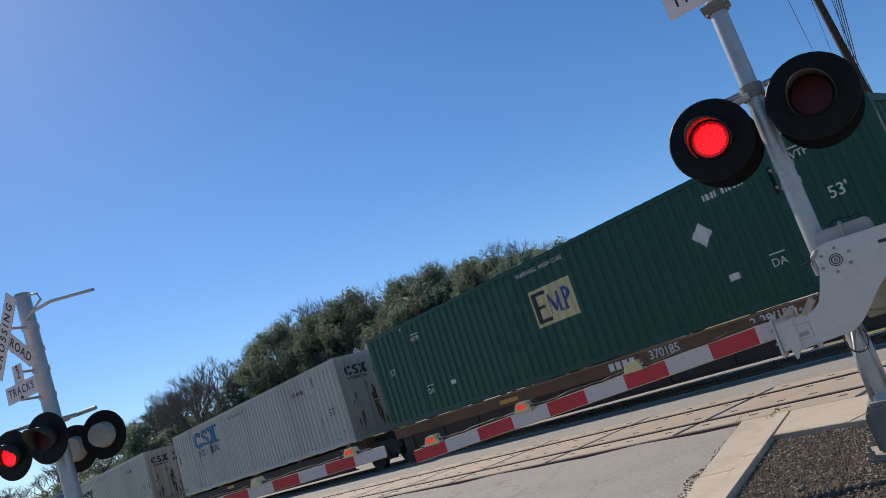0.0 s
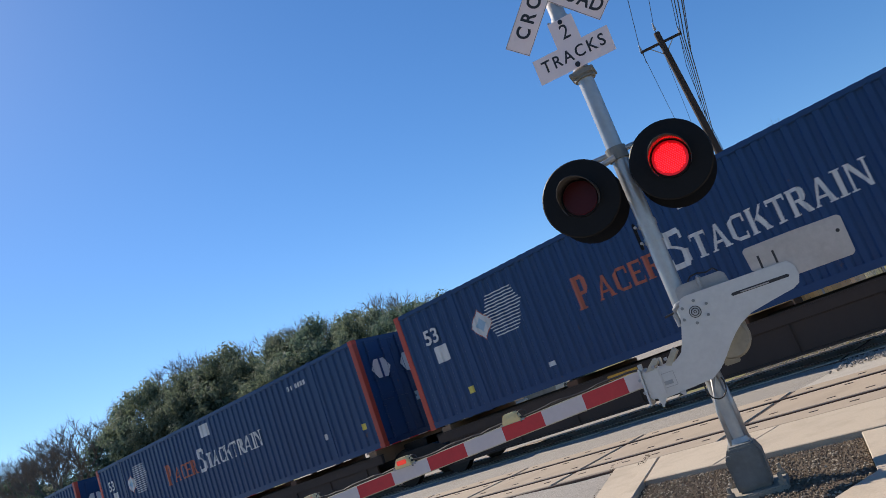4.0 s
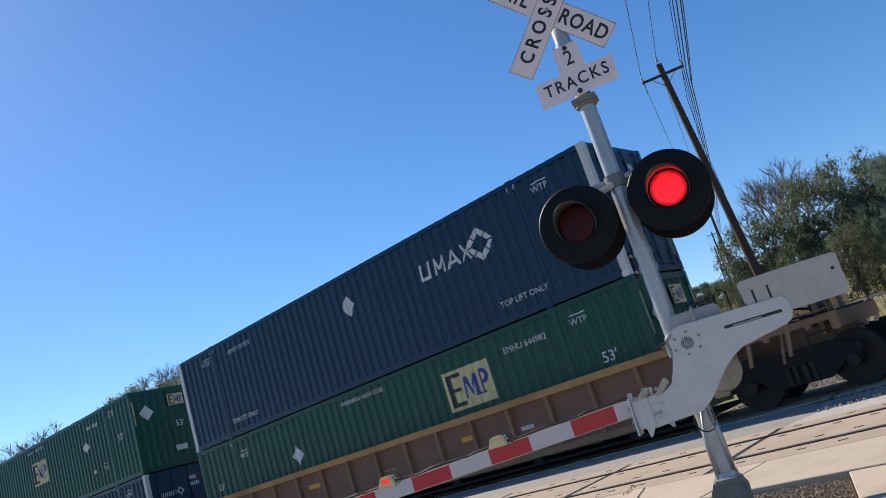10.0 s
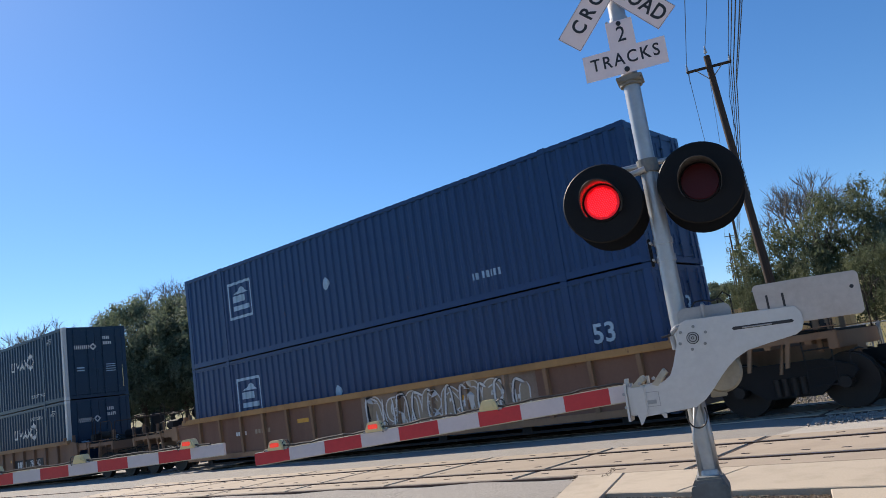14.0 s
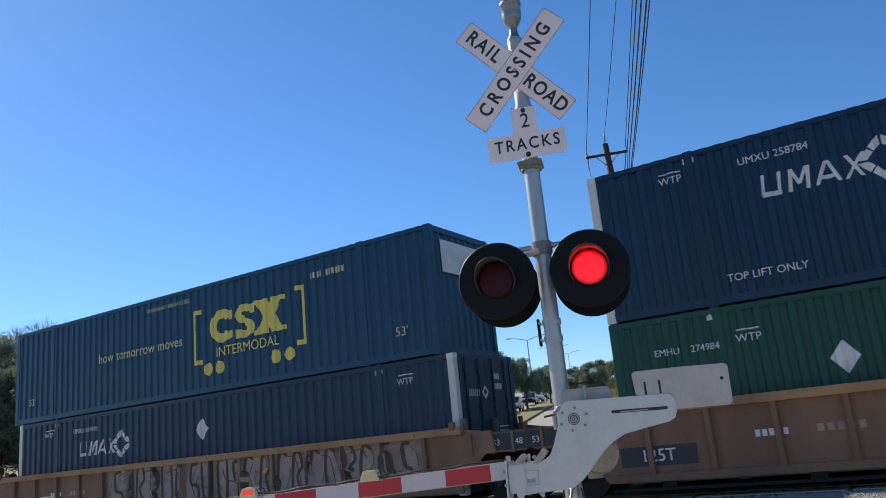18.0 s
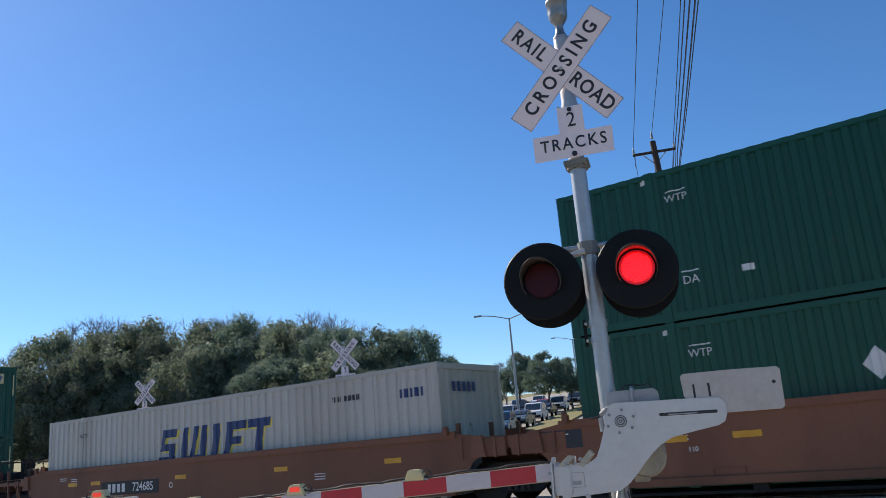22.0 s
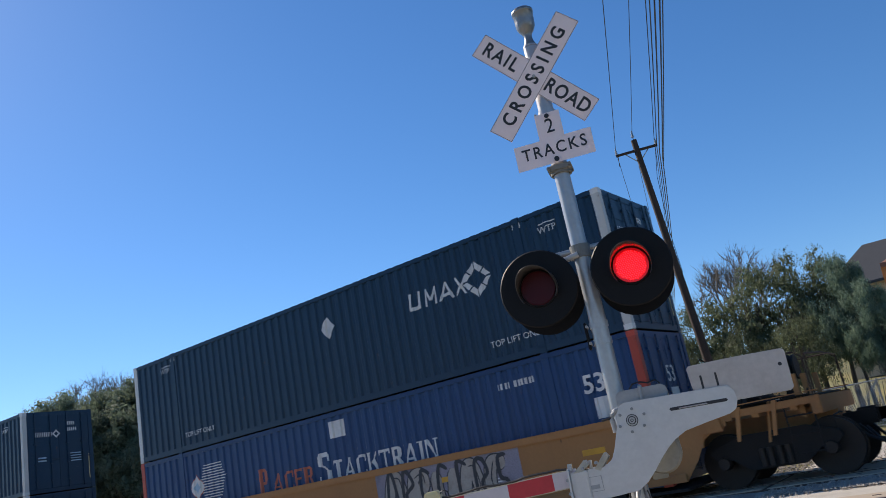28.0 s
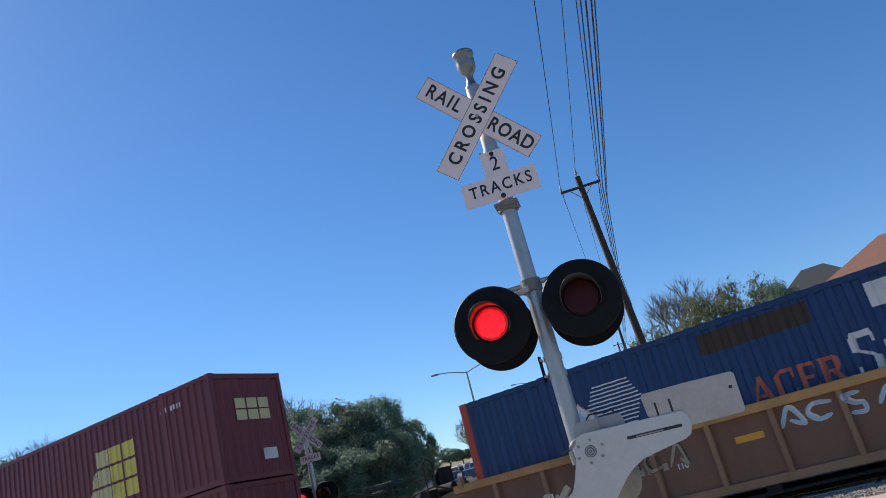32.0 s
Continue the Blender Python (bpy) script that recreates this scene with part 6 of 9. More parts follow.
def handrails(t, x, yc, sgn, cm):
    """End platform rails, ladder, steps and posts."""
    for y in (yc - 1.25, yc + 1.25):
        bm = bmesh.new()
        tube(bm, [(x, y, 1.4), (x, y, 2.2), (x + sgn * 0.12, y, 2.3), (x + sgn * 0.24, y, 2.2), (x + sgn * 0.24, y, 1.4)], 0.016, 6)
        part("handrail", bm, M["steel_dark"], t)
    for y in (yc - 1.2, yc - 0.45, yc + 0.5):
        part("platform_post", B(x + sgn * 1.55 - 0.045, x + sgn * 1.55 + 0.045, y - 0.04, y + 0.04, 1.0, 1.72, bevel=0.008), cm, t)
    bm = bmesh.new()
    for k in range(4):
        tube(bm, [(x + sgn * 1.3, yc - 1.38, 0.45 + 0.3 * k), (x + sgn * 1.75, yc - 1.38, 0.45 + 0.3 * k)], 0.014, 6)
    for dx in (1.3, 1.75):
        tube(bm, [(x + sgn * dx, yc - 1.38, 0.42), (x + sgn * dx, yc - 1.38, 1.45)], 0.016, 6)
    part("ladder", bm, M["steel_dark"], t)
    bm = bmesh.new()
    cyl(bm, (x + sgn * 1.2, yc + 0.75, 1.9), (x + sgn * 1.24, yc + 0.75, 1.9), 0.24, n=18)
    cyl(bm, (x + sgn * 1.05, yc + 0.75, 1.9), (x + sgn * 1.2, yc + 0.75, 1.9), 0.05, n=10)
    box(bm, x + sgn * 1.05 - 0.09, x + sgn * 1.05 + 0.09, yc + 0.55, yc + 0.95, 1.4, 2.15, bevel=0.02)
    part("hand_brake", bm, M["steel_dark"], t, "hand brake wheel on its stand")
    part("brake_cylinder", C((x - sgn * 0.1, yc - 0.75, 1.58), (x + sgn * 0.6, yc - 0.75, 1.58), 0.15, 0.13, 16), M["steel_dark"], t)
    part("air_pipe", tube(bmesh.new(), [(x - sgn * 0.5, yc - 1.0, 1.48), (x + sgn * 0.2, yc - 1.05, 1.72), (x + sgn * 0.8, yc - 1.0, 1.66), (x + sgn * 1.4, yc - 0.7, 1.45)], 0.022, 8), M["steel_dark"], t)


RIBS = [0.5 + k * (L - 1.0) / 14 for k in range(15)]
RIB_MESH = {}


def rib_mesh(y0, zb, zt):
    """A side post, deeper at its top."""
    if not RIB_MESH:
        bm = bmesh.new()
        v = [bm.verts.new(p) for p in [(dx, y, z) for dx in (-0.045, 0.045) for y, z in ((y0 + 0.02, zb + 0.1), (y0 - 0.05, zb + 0.1), (y0 - 0.085, zt - 0.13), (y0 + 0.02, zt - 0.13))]]
        for f in ((0, 1, 2, 3), (7, 6, 5, 4), (0, 4, 5, 1), (1, 5, 6, 2), (2, 6, 7, 3), (3, 7, 4, 0)):
            bm.faces.new([v[i] for i in f])
        bmesh.ops.recalc_face_normals(bm, faces=bm.faces)
        RIB_MESH[0] = bpy.data.meshes.new("rib")
        bm.to_mesh(RIB_MESH[0])
        bm.free()
    return RIB_MESH[0].copy()


def open_platform(t, x, sgn, half, yc, cm):
    """The end of a coupled wagon: slender side channels on raking brackets, cross members, grating, end beam, rods and pipes."""
    def bx(a, b, *r, bevel=0.0):
        return B(min(x + sgn * a, x + sgn * b), max(x + sgn * a, x + sgn * b), *r, bevel=bevel)
    for y in (-0.14, W + 0.06):
        part("side_channel", bx(0.0, half * 0.42, y, y + 0.08, 1.16, 1.40, bevel=0.012), cm, t, "worn side channel")
        part("side_channel", bx(half * 0.42, half, y, y + 0.07, 1.20, 1.32, bevel=0.01), cm, t)
        part("channel_lip", bx(0.0, half, y - 0.03, y + 0.09, 1.40 - 0.012, 1.405), cm, t)
        for f in (0.22, 0.48, 0.72):
            xx = x + sgn * half * f
            part("raking_bracket", prism(bmesh.new(), [(xx - 0.04, 1.36), (xx + 0.04, 1.36), (xx - sgn * 0.12 + 0.03, 0.80), (xx - sgn * 0.12 - 0.03, 0.80)], y - 0.02, y + 0.03), cm, t)
    for f in (0.05, 0.3, 0.55, 0.8):
        part("cross_member", bx(half * f, half * f + 0.12, -0.1, W + 0.1, 1.14, 1.26, bevel=0.01), cm, t)
    part("end_beam", bx(half - 0.16, half, -0.16, W + 0.16, 1.02, 1.30, bevel=0.015), cm, t)
    bm = bmesh.new()
    for k in range(9):
        a, b = sorted((x + sgn * (half - 0.62 + 0.055 * k), x + sgn * (half - 0.595 + 0.055 * k)))
        box(bm, a, b, 0.0, W, 1.31, 1.345)
    part("walkway_grating", bm, M["steel_dark"], t, "dark walkway grating")
    for y in (-0.12, W + 0.12):
        part("grab_iron", tube(bmesh.new(), [(x + sgn * (half - 0.9), y, 1.4), (x + sgn * (half - 0.9), y, 2.05), (x + sgn * (half - 0.2), y, 2.05), (x + sgn * (half - 0.08), y, 1.95), (x + sgn * (half - 0.08), y, 1.3)], 0.017, 6), P["car_sill"], t)
    part("cross_rail", tube(bmesh.new(), [(x + sgn * (half - 0.06), -0.05, 1.3), (x + sgn * (half - 0.06), 0.0, 2.0), (x + sgn * (half - 0.06), W * 0.5, 2.03), (x + sgn * (half - 0.06), W, 2.0), (x + sgn * (half - 0.06), W + 0.05, 1.3)], 0.017, 6), P["car_sill"], t)
    for k, (y, z) in enumerate(((0.25, 1.34), (0.6, 1.40), (1.9, 1.36))):
        part("brake_pipe", tube(bmesh.new(), [(x - sgn * 0.1, y, z + 0.1), (x + sgn * half * 0.3, y + 0.05, z + 0.12 * (k == 1)), (x + sgn * half * 0.6, y - 0.1, z + 0.05), (x + sgn * half * 0.95, y + 0.1 * k, z - 0.12)], 0.024, 8), M["steel_dark"], t)
    part("air_reservoir", C((x + sgn * half * 0.15, W - 0.55, 1.52), (x + sgn * half * 0.5, W - 0.55, 1.52), 0.19, n=18), M["steel_dark"], t, "dark air reservoir")
    part("valve_block", bx(half * 0.36, half * 0.36 + 0.34, 0.12, 0.42, 1.38, 1.66, bevel=0.03), M["steel_dark"], t)
    part("brake_lever", prism(bmesh.new(), [(x + sgn * half * 0.6, 0.7), (x + sgn * half * 0.6 + 0.05, 0.7), (x + sgn * half * 0.66 + 0.04, 1.36), (x + sgn * half * 0.66, 1.36)], 0.02, 0.05), cm, t)


def well_car(u, colour, label, gap_front, gap_rear, trim="chord", graffiti=(), smooth=False, texts=()):
    """A well wagon unit round the box that starts at 0: side walls with posts and chords, floor beams, end decks, bogies."""
    t = thing("well_wagon", label, "railway wagon", "wagons of the train", pose(u, SIDE, RAILZ))
    yc, zt, zb = W / 2, 1.57, 0.31
    cm = P[colour]
    em = P["chord_dust"] if u < -475 else cm
    for s, y0 in ((-1, -0.17), (1, W + 0.13)):
        pts = [(-0.35, zb), (L + 0.35, zb), (L + 0.62, 0.62), (L + 0.80, 0.92), (L + 1.0, 1.06), (L + 1.25, 1.1), (L + 1.25, zt - 0.16), (L + 0.2, zt), (-0.2, zt), (-1.25, zt - 0.16), (-1.25, 1.1), (-1.0, 1.06), (-0.80, 0.92), (-0.62, 0.62)]
        # on tan wagons the wall is a darker brown than its ribs
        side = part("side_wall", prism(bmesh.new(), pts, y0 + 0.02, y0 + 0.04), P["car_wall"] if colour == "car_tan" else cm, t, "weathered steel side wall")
        part("top_chord", B(-0.45, L + 0.45, y0 - 0.09 if not smooth else y0 - 0.02, y0 + 0.07, zt - 0.13, zt + 0.02, bevel=0.012), P[trim], side, "scuffed top chord")
        part("bottom_chord", B(-0.35, L + 0.35, y0 - 0.03, y0 + 0.05, zb - 0.02, zb + 0.12, bevel=0.01), cm, side)
        if s < 0:
            rme = None if smooth else rib_mesh(y0, zb, zt)
            for x in () if smooth else RIBS:
                part_mesh("rib", rme, cm, side, m=pose(x, 0, 0))
            for x, sg in ((-1.0, 1), (L + 1.0, -1)):
                part("end_gusset", prism(bmesh.new(), [(x - 0.2, 1.02), (x + 0.2, 1.02), (x + 0.12, 1.46), (x - 0.12, 1.46)], y0 - 0.05, y0 + 0.03, 0.01), em, side)
                part("lift_lug", B(x + sg * 0.75 - 0.07, x + sg * 0.75 + 0.07, y0 - 0.12, y0 - 0.02, zt - 0.05, zt + 0.13, bevel=0.02), em, side)
    part("well_floor", B(-0.3, L + 0.3, -0.1, W + 0.1, 0.13, 0.18), M["steel_dark"], t)
    for k in range(7):
        part("floor_beam", B(0.6 + k * 2.4, 0.85 + k * 2.4, -0.1, W + 0.1, 0.181, 0.30), M["steel_dark"], t)
    for sgn, x, g in ((1, L + 0.3, gap_front), (-1, -0.3, gap_rear)):
        artic = g < 4.6
        half = g / 2 - 0.3 if artic else g / 2 - 1.0
        a, b = sorted((x, x + sgn * half))
        if artic:
            part("end_deck", B(a, b, -0.12, W + 0.12, 1.16, 1.42, bevel=0.02), em, t, "end deck over the bogie")
            part("side_sill", B(a + 0.1, b - 0.02, -0.16, -0.11, 1.02, 1.40, bevel=0.012), em, t)
            for k in range(3):
                part("deck_stay", B(a + (b - a) * (0.2 + 0.3 * k) - 0.03, a + (b - a) * (0.2 + 0.3 * k) + 0.03, -0.19, -0.155, 1.0, 1.42, bevel=0.006), em, t)
        else:
            open_platform(t, x, sgn, half, yc, em)
        part("draft_sill", B(a, b, yc - 0.3, yc + 0.3, 0.78, 1.14), em, t)
        for y in (-0.02, W / 2, W - 0.1):
            part("bulkhead_post", B(x + sgn * 0.1 - 0.04, x + sgn * 0.1 + 0.04, y, y + 0.1, 1.4, 1.75, bevel=0.006), em, t)
        if artic and not smooth:
            part("dark_panel", B(x + sgn * 1.15 - 0.45, x + sgn * 1.15 + 0.45, -0.168, -0.161, 1.06, 1.38), P["d_ink"], t, "black stencil panel")
        if not artic:
            coupler(t, x + sgn * half, yc, 1.0, sgn)
            handrails(t, x + sgn * (half - 1.9), yc, sgn, em)
            truck(t, x + sgn * (half - 1.0), yc)
        elif sgn > 0:
            truck(t, x + sgn * half, yc)
        if artic and not smooth:
            lettering("53", 0.17, P["d_white"], t, pose(x + sgn * 1.15 - 0.25, -0.1695, 1.2))
            lettering("48", 0.17, P["d_white"], t, pose(x + sgn * 1.15 + 0.25, -0.1695, 1.2))
    zs = -0.1535
    for x in (1.55, 2.82, 7.0, 11.0, 14.6) if smooth else (5.2, 10.9):
        part("reflector", B(x, x + 0.48, zs - 0.004, zs + 0.003, 1.03, 1.14), M["yellow"], t, "yellow reflective strip")
    for s_, size, x, z in texts:
        if size in (0.26, 0.2, 0.3):
            part("number_panel", B(x - size * 2.3, x + size * 2.3, zs - 0.0005, zs + 0.003, z - 0.17, z + 0.17), P["d_ink"], t, "black number panel")
        if size == 0.34:
            part("number_panel", B(x - 2.1, x + 0.75, zs - 0.004, zs + 0.003, z - 0.19, z + 0.19), P["d_soot"], t, "black number panel")
            for k in range(4):
                part("stencil", B(x - 1.75 + 0.24 * k, x - 1.6 + 0.24 * k, zs - 0.008, zs, z - 0.12, z + 0.12), P["d_white"], t)
        lettering(s_, size, P["d_ink" if 0.355 < size < 0.365 else "d_white"], t, pose(x, zs - {0.34: 0.006, 0.361: 0.014}.get(size, 0.001), z), 0.002)
    if smooth and abs(u + 350.89) < 1:
        part("number_panel", B(7.75, 9.1, zs - 0.001, zs + 0.003, 0.72, 1.02), P["d_ink"], t, "black number panel")
        for k in range(5):
            part("stencil", B(7.9 + 0.22 * k, 8.04 + 0.22 * k, zs - 0.004, zs, 0.78, 0.97), P["d_white"], t)
    if smooth:
        part("access_frame", box(box(box(B(2.38, 2.95, zs - 0.012, zs, 0.40, 0.42), 2.38, 2.95, zs - 0.012, zs, 0.54, 0.56), 2.38, 2.41, zs - 0.012, zs, 0.42, 0.54), 2.92, 2.95, zs - 0.012, zs, 0.42, 0.54), cm, t)
        for x0, z0, n in ((0.86, 1.28, 2), (1.5, 1.24, 4), (12.2, 0.9, 3)):
            for k in range(n):
                part("stencil", B(x0 + 0.2, x0 + 0.55, zs - 0.003, zs + 0.003, z0 - 0.06 * k, z0 + 0.022 - 0.06 * k), P["d_white"], t)
    else:
        for x, w, h in ((3.25, 0.75, 0.12), (2.3, 0.55, 0.11), (8.2, 0.4, 0.05), (12.6, 0.35, 0.09)):
            for k in range(5):
                part("stencil", B(x + w * k / 5, x + w * (k + 0.65) / 5, zs - 0.003, zs + 0.003, 0.9, 0.9 + h), P["d_white" if x < 3 or x > 12 else "d_faded"], t)
    for g in graffiti:
        if g[5] == "d_night":
            bubbles(t, *g[:4])
            continue
        if g[7] > 0.085 and colour != "car_rusty":
            coat(t, smooth, g[0] - 0.2, g[1] + 0.2, g[4], "d_haze" if smooth else "d_coat")
        spray(t, smooth, *g)
        if g[7] > 0.085 and colour != "car_rusty":
            spray(t, smooth, g[0], g[1], g[2], g[3], g[4] + 100, g[6], "d_dim" if g[6] == "d_dim" else "d_ink", 0.03, 0.012, -0.007)
    return t


def wall_y(x, smooth):
    if not smooth and min(abs(x - r) for r in RIBS) < 0.05:
        return -0.258
    return -0.157


def bubbles(t, x0, x1, z0, z1):
    """Overlapping rounded shapes in dark spray with pale rims and a few inner strokes."""
    def blob(cx, cz, rx, rz, lean, up, m, nm):
        pts = []
        for k in range(28):
            a = 2 * math.pi * k / 28
            u, v = math.cos(a), math.sin(a)
            px, pz = rx * math.copysign(abs(u) ** 0.72, u), rz * math.copysign(abs(v) ** 0.72, v)
            pts.append((cx + px + lean * pz, -0.157 - up, cz + pz))
        part_mesh(nm, mesh_of(nm, pts, [tuple(range(28))]), P[m], t, "sprayed rounded letter shape")
    part_mesh("graffiti_letter", mesh_of("graffiti_letter", [(x0 - 0.05, -0.1575, z0), (x0 + 0.45, -0.1575, z0), (x0 + 0.5, -0.1575, z0 + 0.12), (x0 + 0.2, -0.1575, z1 - 0.15), (x0 + 0.05, -0.1575, z1 - 0.15)], [(0, 1, 2, 3, 4)]), P["d_ghost"], t)
    rng = random.Random(9)
    n = 6
    for k in range(n):
        cx, cz = x0 + 0.62 + (x1 - x0 - 1.1) * k / (n - 1), (z0 + z1) / 2 + 0.04 * (-1) ** k
        rx, rz, lean = rng.uniform(0.46, 0.60), (z1 - z0) / 2 - rng.uniform(0.02, 0.08), rng.uniform(-0.1, 0.16)
        up = 0.002 + 0.003 * (n - k)
        blob(cx, cz, rx, rz, lean, up, "d_ghost", "graffiti_letter")
        blob(cx, cz, rx - 0.045, rz - 0.045, lean, up + 0.0015, "d_night", "graffiti_letter")
        for j in range(2):
            a = cx + rng.uniform(-0.2, 0.3)
            h = rng.uniform(0.16, 0.34)
            part_mesh("graffiti_stroke", mesh_of("graffiti_stroke", [(a, -0.157 - up - 0.0025, cz - h * 0.6), (a + 0.03, -0.157 - up - 0.0025, cz - h * 0.6), (a - 0.02, -0.157 - up - 0.0025, cz + h * 0.5), (a - 0.045, -0.157 - up - 0.0025, cz + h * 0.5)], [(0, 1, 2, 3)]), P["d_ghost"], t)


def coat(t, smooth, x0, x1, seed, colour):
    """A faded coat under the lettering, ragged at its edges."""
    rng = random.Random(seed)
    vs, fs = [], []
    n = int((x1 - x0) / 0.05)
    for k in range(n + 1):
        x = x0 + (x1 - x0) * k / n
        y = wall_y(x, smooth) + 0.002
        e = 0.1 * math.sin(x * 2.3 + seed) + 0.05 * math.sin(x * 7.1) + rng.uniform(-0.012, 0.012)
        vs += [(x, y, max(0.45, 0.44 + e)), (x, y, 1.44)]
        if k:
            fs.append((2 * k - 2, 2 * k, 2 * k + 1, 2 * k - 1))
    part_mesh("graffiti_coat", mesh_of("graffiti_coat", vs, fs), P[colour], t, "faded sprayed paint coat")


def spray(t, smooth, x0, x1, z0, z1, seed, fill, line, w=0.13, fat=0.045, lift=0.0):
    """Bubble shapes sprayed over wall and posts: bent fat strokes with an outline and inner marks, not legible."""
    rng = random.Random(seed)

    def stroke(store, pts, r, dy):
        vs, fs = store
        fine = []
        for i in range(len(pts) - 1):
            p = [pts[max(0, min(len(pts) - 1, i + k))] for k in (-1, 0, 1, 2)]
            for j in range(9):
                f = j / 9
                fine.append(tuple(0.5 * (2 * p[1][c] + (p[2][c] - p[0][c]) * f + (2 * p[0][c] - 5 * p[1][c] + 4 * p[2][c] - p[3][c]) * f * f + (3 * p[1][c] - p[0][c] - 3 * p[2][c] + p[3][c]) * f ** 3) for c in (0, 1)))
        fine.append(pts[-1])
        row = []
        for i, (x, z) in enumerate(fine):
            a, b = fine[max(0, i - 1)], fine[min(len(fine) - 1, i + 1)]
            d = math.hypot(b[0] - a[0], b[1] - a[1]) or 1
            nx, nz = -(b[1] - a[1]) / d, (b[0] - a[0]) / d
            e = min(i, len(fine) - 1 - i)
            q = r * min(1, 0.35 + 0.25 * e)
            k = len(vs)
            for sg in (1, 0, -1):
                px, pz = x + nx * q * sg, min(1.46, max(0.36, z + nz * q * sg))
                vs.append((px, wall_y(px, smooth) + dy, pz))
            if i:
                fs.extend([(k, k - 3, k - 2, k + 1), (k + 1, k - 2, k - 1, k + 2)])
    n = max(1, round((x1 - x0) / max(0.5, w * 5.2)))
    step = (x1 - x0) / n
    for k in range(n):
        c, lo, hi = x0 + step * (k + 0.5), z0 + rng.uniform(0, 0.06) + w, z1 - rng.uniform(0, 0.08) - w
        hw = step * 0.36
        shape = rng.choice((((-1, 0), (-0.8, 0.9), (0.1, 1), (0.7, 0.7), (-0.3, 0.45), (0.9, 0.0)), ((0.8, 0.9), (-0.5, 1), (-0.9, 0.5), (-0.5, 0), (0.8, 0.15)), ((-0.9, 1), (-0.8, 0.2), (0, 0), (0.8, 0.2), (0.9, 1)), ((0.8, 0.95), (-0.6, 0.9), (-0.3, 0.5), (0.7, 0.4), (0.4, 0), (-0.8, 0.05)), ((-0.9, 0), (-0.3, 1), (0.5, 0.9), (0.9, 0), (0.1, 0.35))))
        pts = [(c + a * hw + rng.uniform(-0.05, 0.05), lo + (hi - lo) * b) for a, b in shape]
        under, over, marks = ([], []), ([], []), ([], [])
        stroke(under, pts, w + fat, lift - 0.0004 * (k % 2))
        stroke(over, pts, w, lift - 0.0025)
        stroke(marks, [(a + 0.03, b + 0.03) for a, b in pts[1:4]], 0.014, lift - 0.005)
        g = part_mesh("graffiti", mesh_of("graffiti", *over), P[fill], t, "sprayed bubble graffiti")
        part_mesh("graffiti_outline", mesh_of("graffiti_outline", *under), P[line], g, "sprayed outline")
        part_mesh("graffiti_mark", mesh_of("graffiti_mark", *marks), P[line], g)


def low_platform(t, x, sgn, half, yc):
    """The low end of a skeleton wagon: walkways with edges coloured as if sunlit, end beam, steps, grab irons and
    pipes.
    """
    e = x + sgn * half
    for y0, y1 in ((yc - 1.28, yc - 0.5), (yc + 0.5, yc + 1.28)):
        a, b = sorted((x - sgn * 0.5, e))
        part("walkway", B(a, b, y0, y1, 0.985, 1.02), P["car_sill"], t)
        # paler brown than the walkway: sunlight on the edge, put into its colour
        part("walkway_edge", B(a, b, y0 - 0.03, y0, 0.95, 1.035), P["chord_dust"], t, "walkway edge coloured pale as if sunlit")
    a, b = sorted((e - sgn * 0.14, e))
    part("end_beam", B(a, b, yc - 1.32, yc + 1.32, 0.76, 1.0, bevel=0.015), P["car_brown"], t)
    for y in (yc - 1.34, yc + 1.34):
        bm = bmesh.new()
        for k in range(3):
            tube(bm, [(e - sgn * 0.55, y, 0.35 + 0.28 * k), (e - sgn * 0.1, y, 0.35 + 0.28 * k)], 0.014, 6)
        for dx in (0.55, 0.1):
            tube(bm, [(e - sgn * dx, y, 0.32), (e - sgn * dx, y, 1.0)], 0.016, 6)
        part("ladder", bm, M["steel_dark"], t)
    part("grab_iron", tube(bmesh.new(), [(e - sgn * 0.08, yc - 1.2, 1.0), (e - sgn * 0.08, yc - 1.2, 1.38), (e - sgn * 0.08, yc - 0.6, 1.42), (e - sgn * 0.08, yc - 0.55, 1.0)], 0.016, 6), P["car_brown"], t)
    bm = C((e - sgn * 0.3, yc + 0.85, 1.45), (e - sgn * 0.26, yc + 0.85, 1.45), 0.22, n=18)
    cyl(bm, (e - sgn * 0.42, yc + 0.85, 1.45), (e - sgn * 0.3, yc + 0.85, 1.45), 0.04, n=10)
    box(bm, e - sgn * 0.42 - 0.06, e - sgn * 0.42 + 0.06, yc + 0.75, yc + 0.95, 1.0, 1.6, bevel=0.02)
    part("hand_brake", bm, M["steel_dark"], t, "hand brake wheel on its stand")
    for y in (yc - 0.4, yc + 0.42):
        part("brake_pipe", tube(bmesh.new(), [(x - sgn * 0.4, y, 1.03), (x + sgn * half * 0.5, y + 0.06, 1.06), (e - sgn * 0.1, y, 0.94)], 0.024, 8), M["steel_dark"], t)


